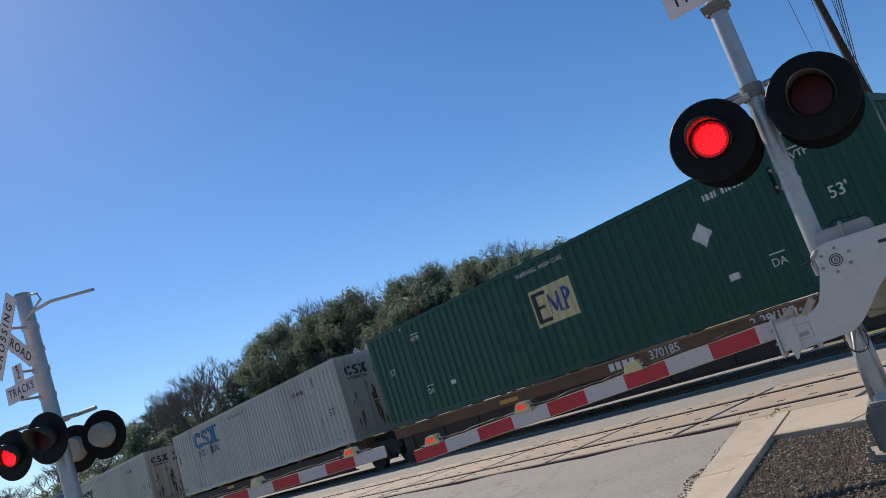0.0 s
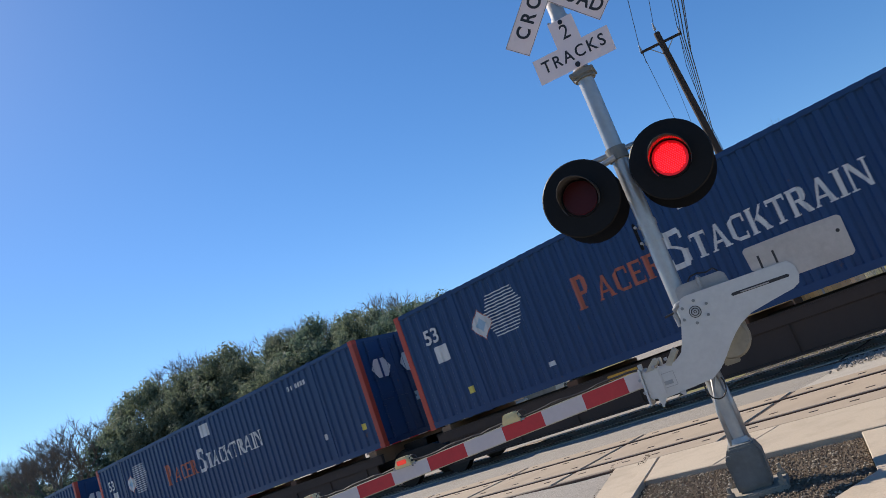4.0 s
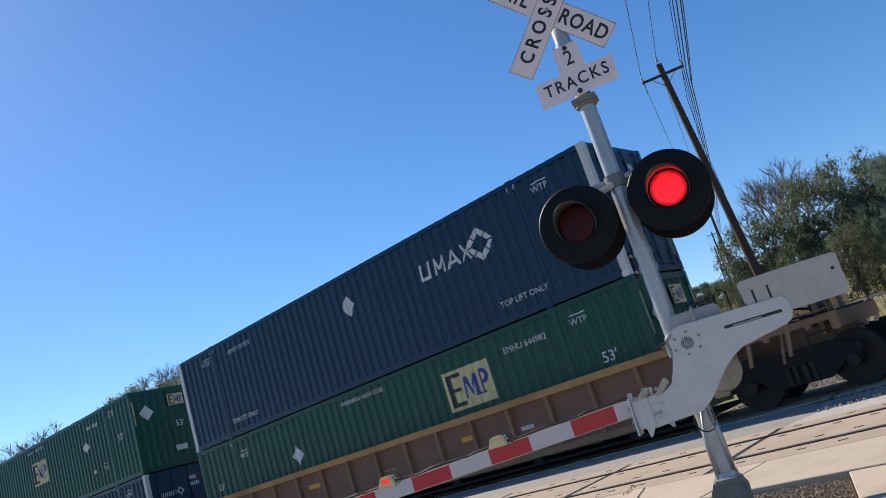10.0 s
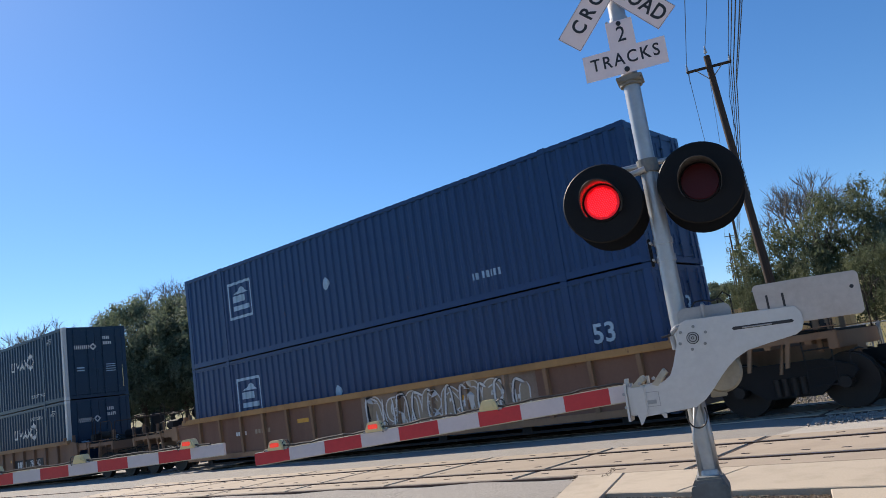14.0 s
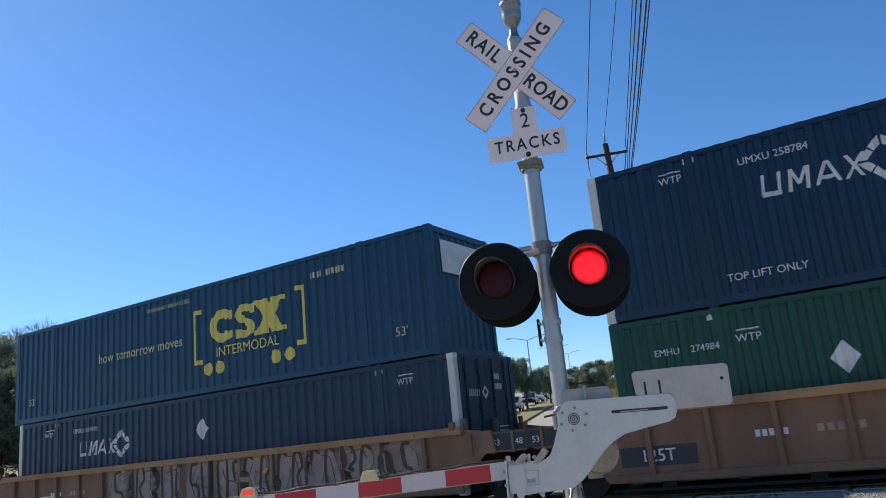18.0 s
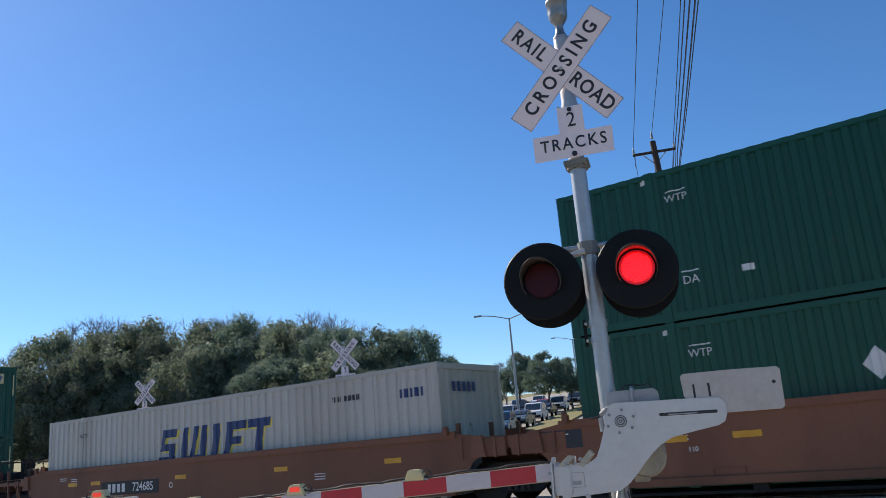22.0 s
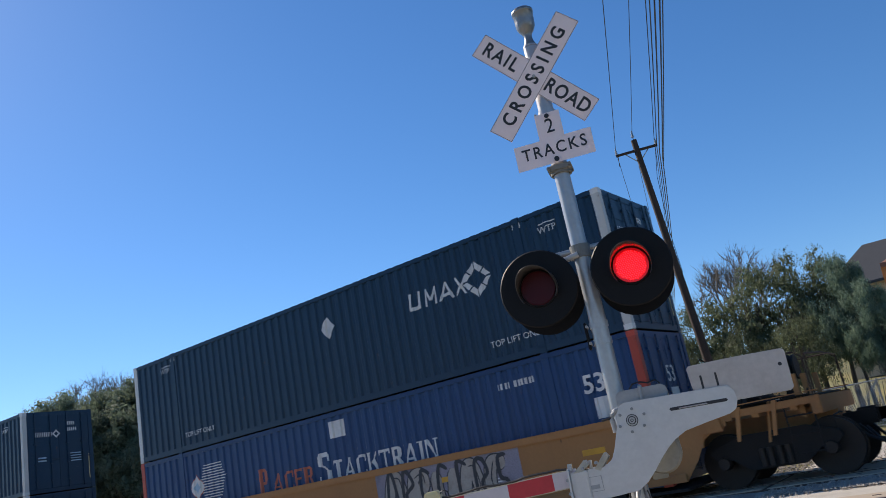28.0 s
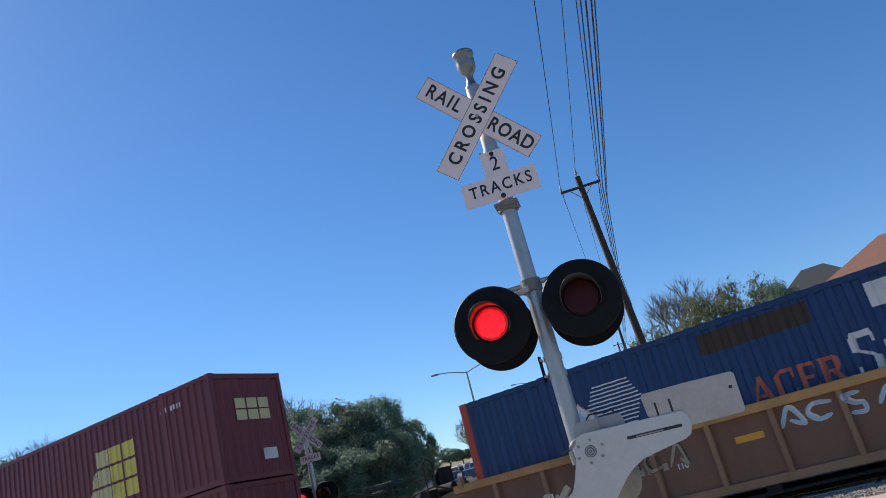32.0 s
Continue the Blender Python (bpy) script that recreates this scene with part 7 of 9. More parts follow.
def spine_car(u, gap_front, gap_rear):
    """A low skeleton wagon: centre beam, cross arms, end pedestals, bogies."""
    t = thing("spine_wagon", "dark rusty skeleton wagon with yellow edges under a single box", "railway wagon", "wagons of the train", pose(u, SIDE, RAILZ))
    yc = W / 2
    first = u > -20
    seat = 1.105 if u > -70 else 1.145 if u > -80 else 1.165 if u > -100 else 1.195
    sill = P["car_brown" if first else "car_sill"]
    part("centre_beam", B(-1.2, L + 1.2, yc - 0.35, yc + 0.35, 0.62, 1.06, bevel=0.02), P["car_sill"], t)
    part("side_sill", B(0.2, L - 0.2, -0.08, 0.02, 0.80, 1.06 if first else 1.0, bevel=0.01), sill, t, "rusty side sill")
    part("sill_web", B(0.5, L - 0.5, -0.045, 0.0, 0.28, 0.795), P["car_sill"], t, "blackened deep sill web")
    part("sill_flange", B(0.4, L - 0.4, -0.085, 0.03, 0.235, 0.275), P["car_sill"], t)
    for k in range(10):
        part("web_stiffener", B(1.0 + 1.58 * k, 1.025 + 1.58 * k, -0.08, -0.047, 0.28, 0.795), P["car_sill"], t)
    part("sill_edge", B(0.2, L - 0.2, -0.09, 0.03, 1.065 if first else 1.002, 1.11 if first else 1.03), P["car_tan" if first else "car_sill"], t)
    part("side_sill", B(0.2, L - 0.2, W - 0.02, W + 0.08, 0.42, 1.0, bevel=0.01), P["car_sill"], t)
    for k, x in enumerate((0.4, 4.2, 8.0, 11.9, 15.5)):
        part("cross_arm", B(x, x + 0.3, -0.06, W + 0.06, 0.8, seat, bevel=0.015), P["car_tan" if k in (0, 4) else "car_brown"], t)
    if first:
        for k in range(4):
            part("stencil", B(9.05 + 0.2 * k, 9.19 + 0.2 * k, -0.0865, -0.081, 0.86, 1.03), P["d_white"], t)
        lettering("370185", 0.27, P["d_white"], t, pose(10.6, -0.0865, 0.945), 0.003)
        lettering("2-28/157", 0.26, P["d_white"], t, pose(13.15, -0.0865, 0.945), 0.003)
    part("reflector", B(5.2, 5.9, -0.086, -0.081, 0.88, 0.98), M["yellow"], t, "yellow reflective strip")
    for sgn, x, g in ((1, L, gap_front), (-1, 0, gap_rear)):
        a, b = sorted((x, x + sgn * g / 2))
        part("end_frame", B(a, b, yc - 0.32, yc + 0.32, 0.72, 1.0, bevel=0.02), P["car_sill"], t)
        if sgn > 0 or g > 3.2:
            truck(t, x + sgn * min(g / 2, 1.3), yc)
        if g > 3.2:
            coupler(t, x + sgn * (g / 2 - 1.0), yc, 0.8, sgn)
            low_platform(t, x, sgn, g / 2 - 0.75, yc)
    return t


# rear-end places, counted at the start of the clip, and what each wagon carries
CONSIST = [
    ("A", -18.03, "spine", None, "green_y"), ("B", -36.36, "spine", None, "csx_blue"), ("C", -57.16, "spine", None, "csx_black"),
    ("D", -74.65, "spine", None, "pacer"), ("E", -92.51, "spine", None, "pacer"), ("F", -110.79, "spine", None, "pacer"),
    ("G", -131.46, "car_brown", "csx_white", "pacer"), ("H", -155.42, "car_rusty", "emp_blue", "pacer_patch"),
    ("I", -179.45, "car_tan", "umax", "green_y"), ("J", -199.07, "car_tan", "green_y", "umax"), ("K", -218.98, "car_tan", "umax", "umax"),
    ("L", -242.56, "car_tan", "apl", "apl"), ("M", -267.80, "car_dust", "umax", "umax"), ("N", -287.55, "car_dust", "umax", "green_y"),
    ("O", -307.47, "car_dust", "teal", "umax"), ("P", -330.99, "car_orange", None, "pacer"), ("Q", -350.89, "car_orange", "green_y", "green_y"),
    ("R", -370.39, "car_orange", None, "swift"), ("S", -394.23, "car_red", "green_y", "green_y"), ("T", -413.39, "car_red", None, "green"),
    ("U", -432.76, "car_red", "green_y", "green_y"), ("V", -455.97, "car_amber", "umax", "pacer"), ("W", -479.12, "car_tan", "umax", "umax"),
    ("X", -502.12, "car_tan", None, "pacer"), ("Y", -525.53, "car_brown", "maroon", "maroon"),
]
EMBLEM = {("U", True): (10.3, 1.45, False), ("T", False): (3.65, 1.5, True), ("Q", False): (10.5, 1.25, False, 5.2), ("I", False): (10.72, 1.5, False, 4.85), ("N", False): (4.7, 1.5, False, 3.85), ("S", True): (7.42, 1.12, False), ("S", False): (7.42, 1.12, False)}
KINDS = {
    "green": ("green", None, "flat", "green corrugated 53-foot container with a square white emblem"),
    "green_y": ("green", None, "flat", "green corrugated 53-foot container with a square yellow emblem"),
    "csx_blue": ("white", None, "door", "dirty off-white container with large blue brand blocks"),
    "csx_black": ("white", None, "door", "off-white container with black brand blocks and rusty doors"),
    "csx_white": ("white", None, "flat", "off-white container with a blue emblem stacked on a blue one"),
    "pacer": ("blue", "orange", "door", "blue container with orange corner posts and white brand bars"),
    "pacer_patch": ("blue", "orange", "door", "blue container with orange posts and a brown primer patch"),
    "emp_blue": ("blue", "orange", "door", "blue container with orange posts and a square yellow emblem"),
    "umax": ("navy", "grey", "door", "dark navy container with pale posts and a diamond emblem"),
    "teal": ("teal", None, "flat", "dark teal container with a yellow bracket emblem"),
    "swift": ("white", None, "flat", "white corrugated container with large navy slanted blocks"),
    "apl": ("blue", None, "door", "faded blue container with a pale framed emblem"),
    "maroon": ("maroon", None, "flat", "dull maroon container with faded cream blocks"),
}


REARWARD = (("O", False), ("N", True), ("W", False))
CODES = {("O", False): "UMXU 634940", ("M", False): "UMXU 258655", ("W", False): "UMXU 637077", ("N", True): "UMXU 258784", ("I", True): "UMXU 251973", ("K", False): "UMXU 238441", ("I", False): "EMHU 644982", ("S", False): "EMHU 265240", ("U", False): "EMHU 263328"}


def make_box(kind, u, z, nm):
    col, posts, front, label = KINDS[kind]
    t = container(col, u, z, label, posts, front, "rust" if kind == "csx_black" else None)
    if kind in ("green", "green_y"):
        panel = "d_white" if kind == "green" else "d_ochre" if (nm, z > 2) == ("U", True) else "d_cream"
        deco_emp(t, panel, *EMBLEM.get((nm, z > 2), (7.3, 1.24, False)), code=CODES.get((nm, z > 2)))
        if (nm, z > 2) == ("N", False):
            word(t, "EMHU", 0.17, 1.02, 2.24, "d_white")
            word(t, "274984", 0.17, 1.7, 2.24, "d_white")
        front_marks(t, "emp", "d_white" if (nm, z > 2) == ("U", False) else panel)
    elif kind == "csx_blue":
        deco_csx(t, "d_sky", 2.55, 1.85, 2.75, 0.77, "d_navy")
        paint_on(t, [rect(3.62, 1.36, 0.72, 0.56)], "white", "repair_patch", "off-white repair patch", 0, 0.05)
        paint_on(t, [rect(2.75, 1.0, 0.06, 0.9)], "streak", "rust_streak", "", 0, 0.002)
        front_marks(t, "csx")
    elif kind == "csx_black":
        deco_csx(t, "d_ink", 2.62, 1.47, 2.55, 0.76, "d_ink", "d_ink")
        paint_on(t, [rect(1.05, 0.62, 0.2, 0.26)], "car_tan", "paint_patch", "small rust-brown patch")
        front_marks(t, "csx")
    elif kind == "csx_white":
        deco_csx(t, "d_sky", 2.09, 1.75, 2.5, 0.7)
        front_marks(t, "csxw")
    elif kind in ("pacer", "pacer_patch"):
        deco_pacer(t, kind == "pacer_patch", nm in "PVXD", "UMXU 888698" if nm == "P" else None, nm not in "PVX")
        if nm == "X":
            paint_on(t, [rect(5.1, 2.36, 1.9, 0.36)], "car_sill", "paint_patch", "dark brown paint patch")
        front_marks(t, "square" if nm in "PVXD" else "pacer")
    elif kind == "emp_blue":
        paint_on(t, [rect(2.46, 1.5, 1.5, 0.95)], "d_yellow", "emblem", "square yellow emblem")
        paint_on(t, [[(px + 0.24, pz + 0.12) for px, pz in q] for q in (rect(2.32, 1.45, 0.14, 0.8), rect(2.46, 1.45, 0.4, 0.14), rect(2.46, 1.78, 0.34, 0.14), rect(2.46, 2.1, 0.4, 0.14), rect(2.95, 1.5, 0.1, 0.6), rect(3.1, 1.75, 0.1, 0.3), rect(3.22, 1.5, 0.1, 0.6), rect(3.4, 1.5, 0.1, 0.66), rect(3.5, 1.8, 0.16, 0.36))], "d_navy", "emblem_block")
        paint_on(t, [[(5.1, 1.1), (8.0, 0.95), (11.4, 1.0), (11.4, 1.75), (8.2, 1.95), (5.2, 1.75)]], "d_patch", "paint_patch", "fresh blue paint patch")
        paint_on(t, [rect(8.0, 2.28, 0.5, 0.40), rect(0.92, 1.4, 0.45, 0.40)], "d_white", "placard", "square white placard")
        paint_on(t, [diamond(7.45, 0.92, 0.2, 0.24)], "d_white", "placard")
        word(t, "53", 0.5, 1.05, 2.08, "d_white", 0.01)
        word(t, "DA", 0.24, 14.0, 0.6, "d_white")
        serial(t, 13.1, 2.35)
        front_marks(t, "emp_doors")
    elif kind == "umax":
        deco_umax(t, z > 2, 3.1 if (nm, z > 2) in REARWARD else 11.0, CODES.get((nm, z > 2)))
        front_marks(t, "umax")
        if (nm, z > 2) == ("W", True):
            word(t, "UMXU 637067", 0.19, 13.3, 2.45, "d_white")
    elif kind == "teal":
        deco_tealcsx(t)
        front_marks(t, "placard")
    elif kind == "swift":
        deco_swift(t)
        front_marks(t, "swift")
    elif kind == "apl":
        deco_apl(t)
        front_marks(t, "apl")
    elif kind == "maroon":
        deco_maroon(t)
        front_marks(t, "maroon")
    if col == "white" and kind != "swift":
        rng = random.Random(len(MOVERS))
        for k in range(34):
            x = rng.choice((POSTS[0], POSTS[1], POSTS[1], L - 0.3, 0.3)) + rng.uniform(-0.16, 0.16) if k < 20 else rng.uniform(0.5, L - 0.5)
            z = rng.uniform(0.2, 2.5) if k < 20 else rng.choice((0.2, 0.25, 2.55))
            w, h = rng.uniform(0.015, 0.05), rng.uniform(0.08, 0.42) if k < 20 else rng.uniform(0.04, 0.14)
            paint_on(t, [[(x, z), (x + w * 0.6, z - 0.02), (x + w, z + h * 0.5), (x + w * 0.7, z + h), (x - w * 0.2, z + h * 0.8)]], "streak", "rust_streak")
    MOVERS.append(t)
    return t


# sprayed stretches: from, to, foot, top, seed, fill, outline, stroke, outline width
GRAFFITI = {
    "G": ((0.7, 1.9, 0.45, 1.15, 3, "d_white", "d_white", 0.009, 0.001), (2.2, 2.8, 0.7, 1.2, 33, "d_faded", "d_faded", 0.012, 0.001)), "H": ((0.5, 3.0, 0.42, 1.4, 61, "d_grime", "d_ink", 0.084, 0.025), (4.5, 9.2, 0.36, 1.52, 5, "sage", "d_white", 0.17, 0.04), (9.3, 10.6, 0.5, 1.4, 64, "d_pink", "d_faded", 0.03, 0.012), (10.8, 14.4, 0.36, 1.5, 4, "d_soot", "d_white", 0.2, 0.022), (14.7, 16.2, 0.4, 1.2, 66, "sage", "d_grime", 0.16, 0.03)),
    "J": ((9.0, 12.5, 0.5, 1.3, 13, "d_grime", "d_faded", 0.10, 0.03),), "L": ((8.0, 13.0, 0.45, 1.4, 14, "d_faded", "d_white", 0.12, 0.03),), "O": ((5.2, 15.4, 0.36, 1.52, 7, "d_mud", "d_dim", 0.19, 0.014),),
    "S": ((0.4, 3.3, 0.36, 1.5, 8, "d_azure", "d_ink", 0.15, 0.035), (3.4, 4.1, 0.7, 1.5, 43, "d_pink", "d_lilac", 0.12, 0.05), (4.2, 6.2, 0.36, 1.5, 41, "d_fade", "d_white", 0.15, 0.03), (6.3, 11.6, 0.34, 1.52, 18, "silver", "d_lilac", 0.24, 0.05), (11.8, 16.0, 0.34, 1.52, 28, "silver", "d_soot", 0.23, 0.04)),
    "T": ((9.3, 11.6, 0.8, 1.35, 71, "d_ghost", "d_ghost", 0.014, 0.001), (4.4, 8.8, 0.34, 1.52, 9, "d_night", "d_white", 0.27, 0.05),), "U": ((1.4, 3.2, 0.6, 1.2, 72, "d_ghost", "d_ghost", 0.014, 0.001), (10.9, 11.9, 0.7, 1.15, 19, "d_faded", "d_faded", 0.012, 0.001),), "V": ((9.5, 13.0, 0.4, 1.45, 10, "d_grime", "d_ink", 0.14, 0.03),), "X": ((2.6, 4.4, 0.9, 1.3, 12, "d_faded", "d_ink", 0.03, 0.01), (5.9, 8.4, 1.0, 1.4, 52, "d_pale", "d_white", 0.028, 0.006))}
NOTES = {"T": (("48", 0.15, 0.82, 1.36), ("45", 0.15, 1.28, 1.34), ("40", 0.16, 2.08, 1.38), ("20", 0.16, 2.1, 1.22), ("53", 0.42, 0.5, 0.85)), "U": (("48", 0.15, 12.2, 1.36), ("40", 0.16, 12.9, 1.38), ("20", 0.16, 12.92, 1.22), ("53", 0.15, 13.6, 1.36)),
         "Q": (("125 T", 0.26, -0.58, 1.24), ("110", 0.12, 2.11, 0.89)), "V": (("652212", 0.34, 3.25, 0.89),), "X": (("110", 0.14, 4.2, 0.9),), "N": (("125T", 0.3, 0.62, 0.72),), "M": (("786742", 0.34, 13.4, 0.9),), "W": (("53", 0.36, 13.67, 0.87), ("QXF", 0.42, 10.75, 0.92), ("%", 0.22, 10.6, 0.62)), "P": (("85", 0.34, 12.8, 0.9),), "R": (("724685", 0.34, 5.5, 0.9), ("O", 0.22, 6.81, 0.88)), "H": (("652351", 0.34, 3.75, 1.2),), "S": (("253095", 0.361, 12.4, 0.85),)}
LABELS = {"car_rusty": "rusty orange well wagon with ribbed sides", "car_brown": "brown weathered well wagon with ribbed sides", "car_tan": "faded tan well wagon with ribbed sides and orange edge", "car_red": "red-brown smooth-sided well wagon with sprayed sides", "car_dust": "dusty pink-brown well wagon with ribbed sides", "car_amber": "yellow-orange smooth-sided well wagon with black number panels", "car_orange": "orange-brown smooth-sided well wagon with yellow reflectors"}
for i, (nm, u, car, top, bottom) in enumerate(CONSIST):
    gf = CONSIST[i - 1][1] - u - L if i else 2.4
    gr = u - CONSIST[i + 1][1] - L if i + 1 < len(CONSIST) else 7.0
    if car == "spine":
        MOVERS.append(spine_car(u, gf, gr))
        make_box(bottom, u, RAILZ + {"D": 1.15, "E": 1.17, "F": 1.20}.get(nm, 1.11), nm)
    else:
        MOVERS.append(well_car(u, car, LABELS[car] + (", heavily sprayed" if nm in GRAFFITI else ""), gf, gr, "chord_dust" if car in ("car_dust", "car_brown") else "chord" if car == "car_tan" else car, GRAFFITI.get(nm, ()), car in ("car_red", "car_orange", "car_amber"), NOTES.get(nm, ())))
        make_box(bottom, u + (0.3 if nm == "O" else 0.0), RAILZ + 0.235, nm)
        if top:
            make_box(top, u, RAILZ + 0.235 + H + 0.015, nm)

# ---- trees ----
def branches(seed, h, spread_, levels=4, lean=0.0):
    """Trunk and limbs of a tree as tapered, bent tubes; returns the bmesh and the tips."""
    rng = random.Random(seed)
    bm = bmesh.new()
    tips = []

    def grow(p, d, ln, r, lv):
        q = p
        n = 3
        for k in range(n):
            d = (d + Vector((rng.uniform(-1, 1), rng.uniform(-1, 1), rng.uniform(-0.4, 0.6))) * 0.16).normalized()
            e = q + d * ln / n
            r1 = r * (1 - 0.14 * (k + 1))
            cyl(bm, q, e, r * (1 - 0.14 * k), r1, 7 if lv == 0 else 5 if lv < 3 else 3)
            q = e
        if lv == levels:
            tips.append((q, d))
            return
        for k in range(rng.randint(3, 4) if lv < 2 else rng.randint(2, 4)):
            a = rng.uniform(0, 6.28)
            out = Vector((math.cos(a), math.sin(a), 0)) * spread_ * rng.uniform(0.6, 1.1)
            nd = (d * 0.8 + out + Vector((0, 0, 0.25))).normalized()
            grow(q, nd, ln * rng.uniform(0.62, 0.8), r * 0.58, lv + 1)
        tips.append((q, d))
    grow(Vector((0, 0, 0)), Vector((lean, 0, 1)).normalized(), h * 0.30, h * 0.028, 0)
    return bm, tips


def leaf_quads(rng, lobes, n, size, lo, hi, per=9, loose=1.3):
    """Small pointed leaves in tufts on the lobes, mostly facing outwards."""
    w = lobes[:, 3] ** 2
    li = rng.choice(len(lobes), n // per, p=w / w.sum())
    d = rng.normal(size=(len(li), 3))
    d /= np.linalg.norm(d, axis=1)[:, None]
    c = lobes[li, :3] + d * lobes[li, 3:4] * (lo + (hi - lo) * rng.random((len(li), 1)) ** 0.7) * (1, 1, 0.82)
    c = np.repeat(c, per, 0) + rng.normal(size=(len(li) * per, 3)) * size * loose
    nm = np.repeat(d, per, 0) + rng.normal(size=c.shape) * 0.55 + (0, 0, 0.25)
    a = np.cross(nm, rng.normal(size=c.shape))
    a /= np.linalg.norm(a, axis=1)[:, None]
    b = np.cross(nm, a)
    b /= np.linalg.norm(b, axis=1)[:, None]
    s = size * rng.uniform(0.5, 1.15, (len(c), 1))
    return np.stack([c - a * s, c + b * s * 0.9, c + a * s], 1).reshape(-1, 3)


def leaves_mesh(seed, lobes, n, size):
    """A shell of many fine leaves over a darker, denser inside of larger ones."""
    rng = np.random.default_rng(seed)
    lobes = np.array(lobes)
    v = np.concatenate([leaf_quads(rng, lobes, n, size, 0.72, 1.08, 7, 1.1), leaf_quads(rng, lobes, n // 5, size * 2.6, 0.3, 0.74, 5, 0.8)])
    me = bpy.data.meshes.new("crown")
    me.from_pydata(v.tolist(), [], np.arange(len(v)).reshape(-1, 3).tolist())
    return me


def tree_kind(seed, h, w, leaf, n=40000, size=0.075, label="", squat=0.62, clumps=80):
    rng = random.Random(seed)
    t = thing("tree", label, "tree", "trees along the railway")
    bm, tips = branches(seed, h, 0.75, 3)
    part("trunk", bm, M["bark"], t)
    lobes = [(0, 0, h * 0.60, w * 0.5), (0, 0, h * 0.48, w * 0.45)]
    bulge = [(rng.uniform(0, 6.28), rng.uniform(-0.3, 0.9), rng.uniform(0.78, 1.12)) for _ in range(9)]
    for k in range(clumps):
        a, up = rng.uniform(0, 6.28), rng.uniform(-0.75, 1.0)
        flat = math.sqrt(1 - up * up)
        near = min(bulge, key=lambda q: (math.cos(a - q[0]) * -0.7) + abs(up - q[1]))
        f = near[2] * rng.uniform(0.70, 0.88)
        r = w * rng.uniform(0.10, 0.22)
        lobes.append((w * flat * f * math.cos(a), w * flat * f * math.sin(a), min(h * (0.58 + squat * 0.60 * up * f), h - r * 0.8), r))
    lobes.append((0, 0, h - w * 0.24, w * 0.22))
    part_mesh("crown", leaves_mesh(seed, lobes, n, size), M[leaf], t, "dense clumped leaves")
    return t


def bare_kind(seed, h, label):
    t = thing("tree", label, "tree", "bare trees along the railway")
    bm, tips = branches(seed, h, 0.85, 5)
    part("trunk", bm, M["twig"], t)
    rng = np.random.default_rng(seed)
    vs, fs = [], []
    for p, way in tips:
        for j in range(6):
            d = rng.normal(size=3) * 0.55 + np.array(way) + (0, 0, 0.15)
            d = d / np.linalg.norm(d) * h * rng.uniform(0.03, 0.075)
            q = np.array(p) - np.array(way) * h * rng.uniform(0, 0.05)
            side = np.cross(d, rng.normal(size=3))
            side = side / np.linalg.norm(side) * 0.011
            k = len(vs)
            vs += [q - side, q + side, q + d]
            fs.append((k, k + 1, k + 2))
    me = bpy.data.meshes.new("twigs")
    me.from_pydata([tuple(v) for v in vs], [], fs)
    part_mesh("twig_spray", me, M["twig"], t, "fine bare twigs")
    return t


OAKS = [tree_kind(11, 9.5, 4.6, "leaf_oak", label="dense dark evergreen oak behind the tracks"), tree_kind(12, 10.5, 4.2, "leaf_oak", label="tall dark evergreen oak with an uneven crown"),
        tree_kind(13, 8.0, 4.4, "leaf_olive", label="broad olive-green tree in thin winter leaf"), tree_kind(14, 9.0, 3.8, "leaf_olive", n=28000, clumps=60, label="loose olive-green tree with gaps in its crown")]
BUSHES = [tree_kind(15, 8.0, 4.2, "leaf_bush", n=17000, size=0.06, clumps=55, label="dense sunlit olive-green bush before the houses"), tree_kind(16, 8.4, 4.0, "leaf_bush", n=12000, size=0.06, clumps=50, label="loose yellow-green bush beside the fence")]
BARES = [bare_kind(21, 9.5, "leafless grey tree with fine twigs"), bare_kind(22, 8.5, "spreading leafless grey-brown tree with fine twigs")]
EYE = Vector((2.69, -5.99, 1.34))


def plant(src, az, dist, el, rot, half, first={}):
    """A tree at a bearing left of the cross line, as tall as its top stands over the eye and as wide as its half angle."""
    x, y = EYE.x - dist * math.sin(radians(az)), EYE.y + dist * math.cos(radians(az))
    z = height(x, y) - 0.1
    ht = EYE.z + dist * math.tan(radians(el)) - z
    tall, wide = {id(OAKS[0]): (9.4, 4.4), id(OAKS[1]): (10.4, 4.0), id(OAKS[2]): (8.0, 4.2), id(OAKS[3]): (8.9, 3.6), id(BUSHES[0]): (8.0, 4.0), id(BUSHES[1]): (8.3, 3.8), id(BARES[0]): (9.2, 5.0), id(BARES[1]): (8.3, 4.6)}[id(src)]
    s, w = ht / tall, dist * math.tan(radians(half)) / wide
    if src in BARES:
        w = max(w, 0.8 * s)
    m = Matrix.Translation((x, y, z)) @ Matrix.Rotation(rot, 4, "Z")
    if id(src) not in first:
        first[id(src)] = True
        src.matrix_basis = m @ Matrix.Diagonal((w, w, s, 1))
        return src
    o = copy_thing(src, m)
    o.scale = (w, w, s)
    return o


random.seed(77)
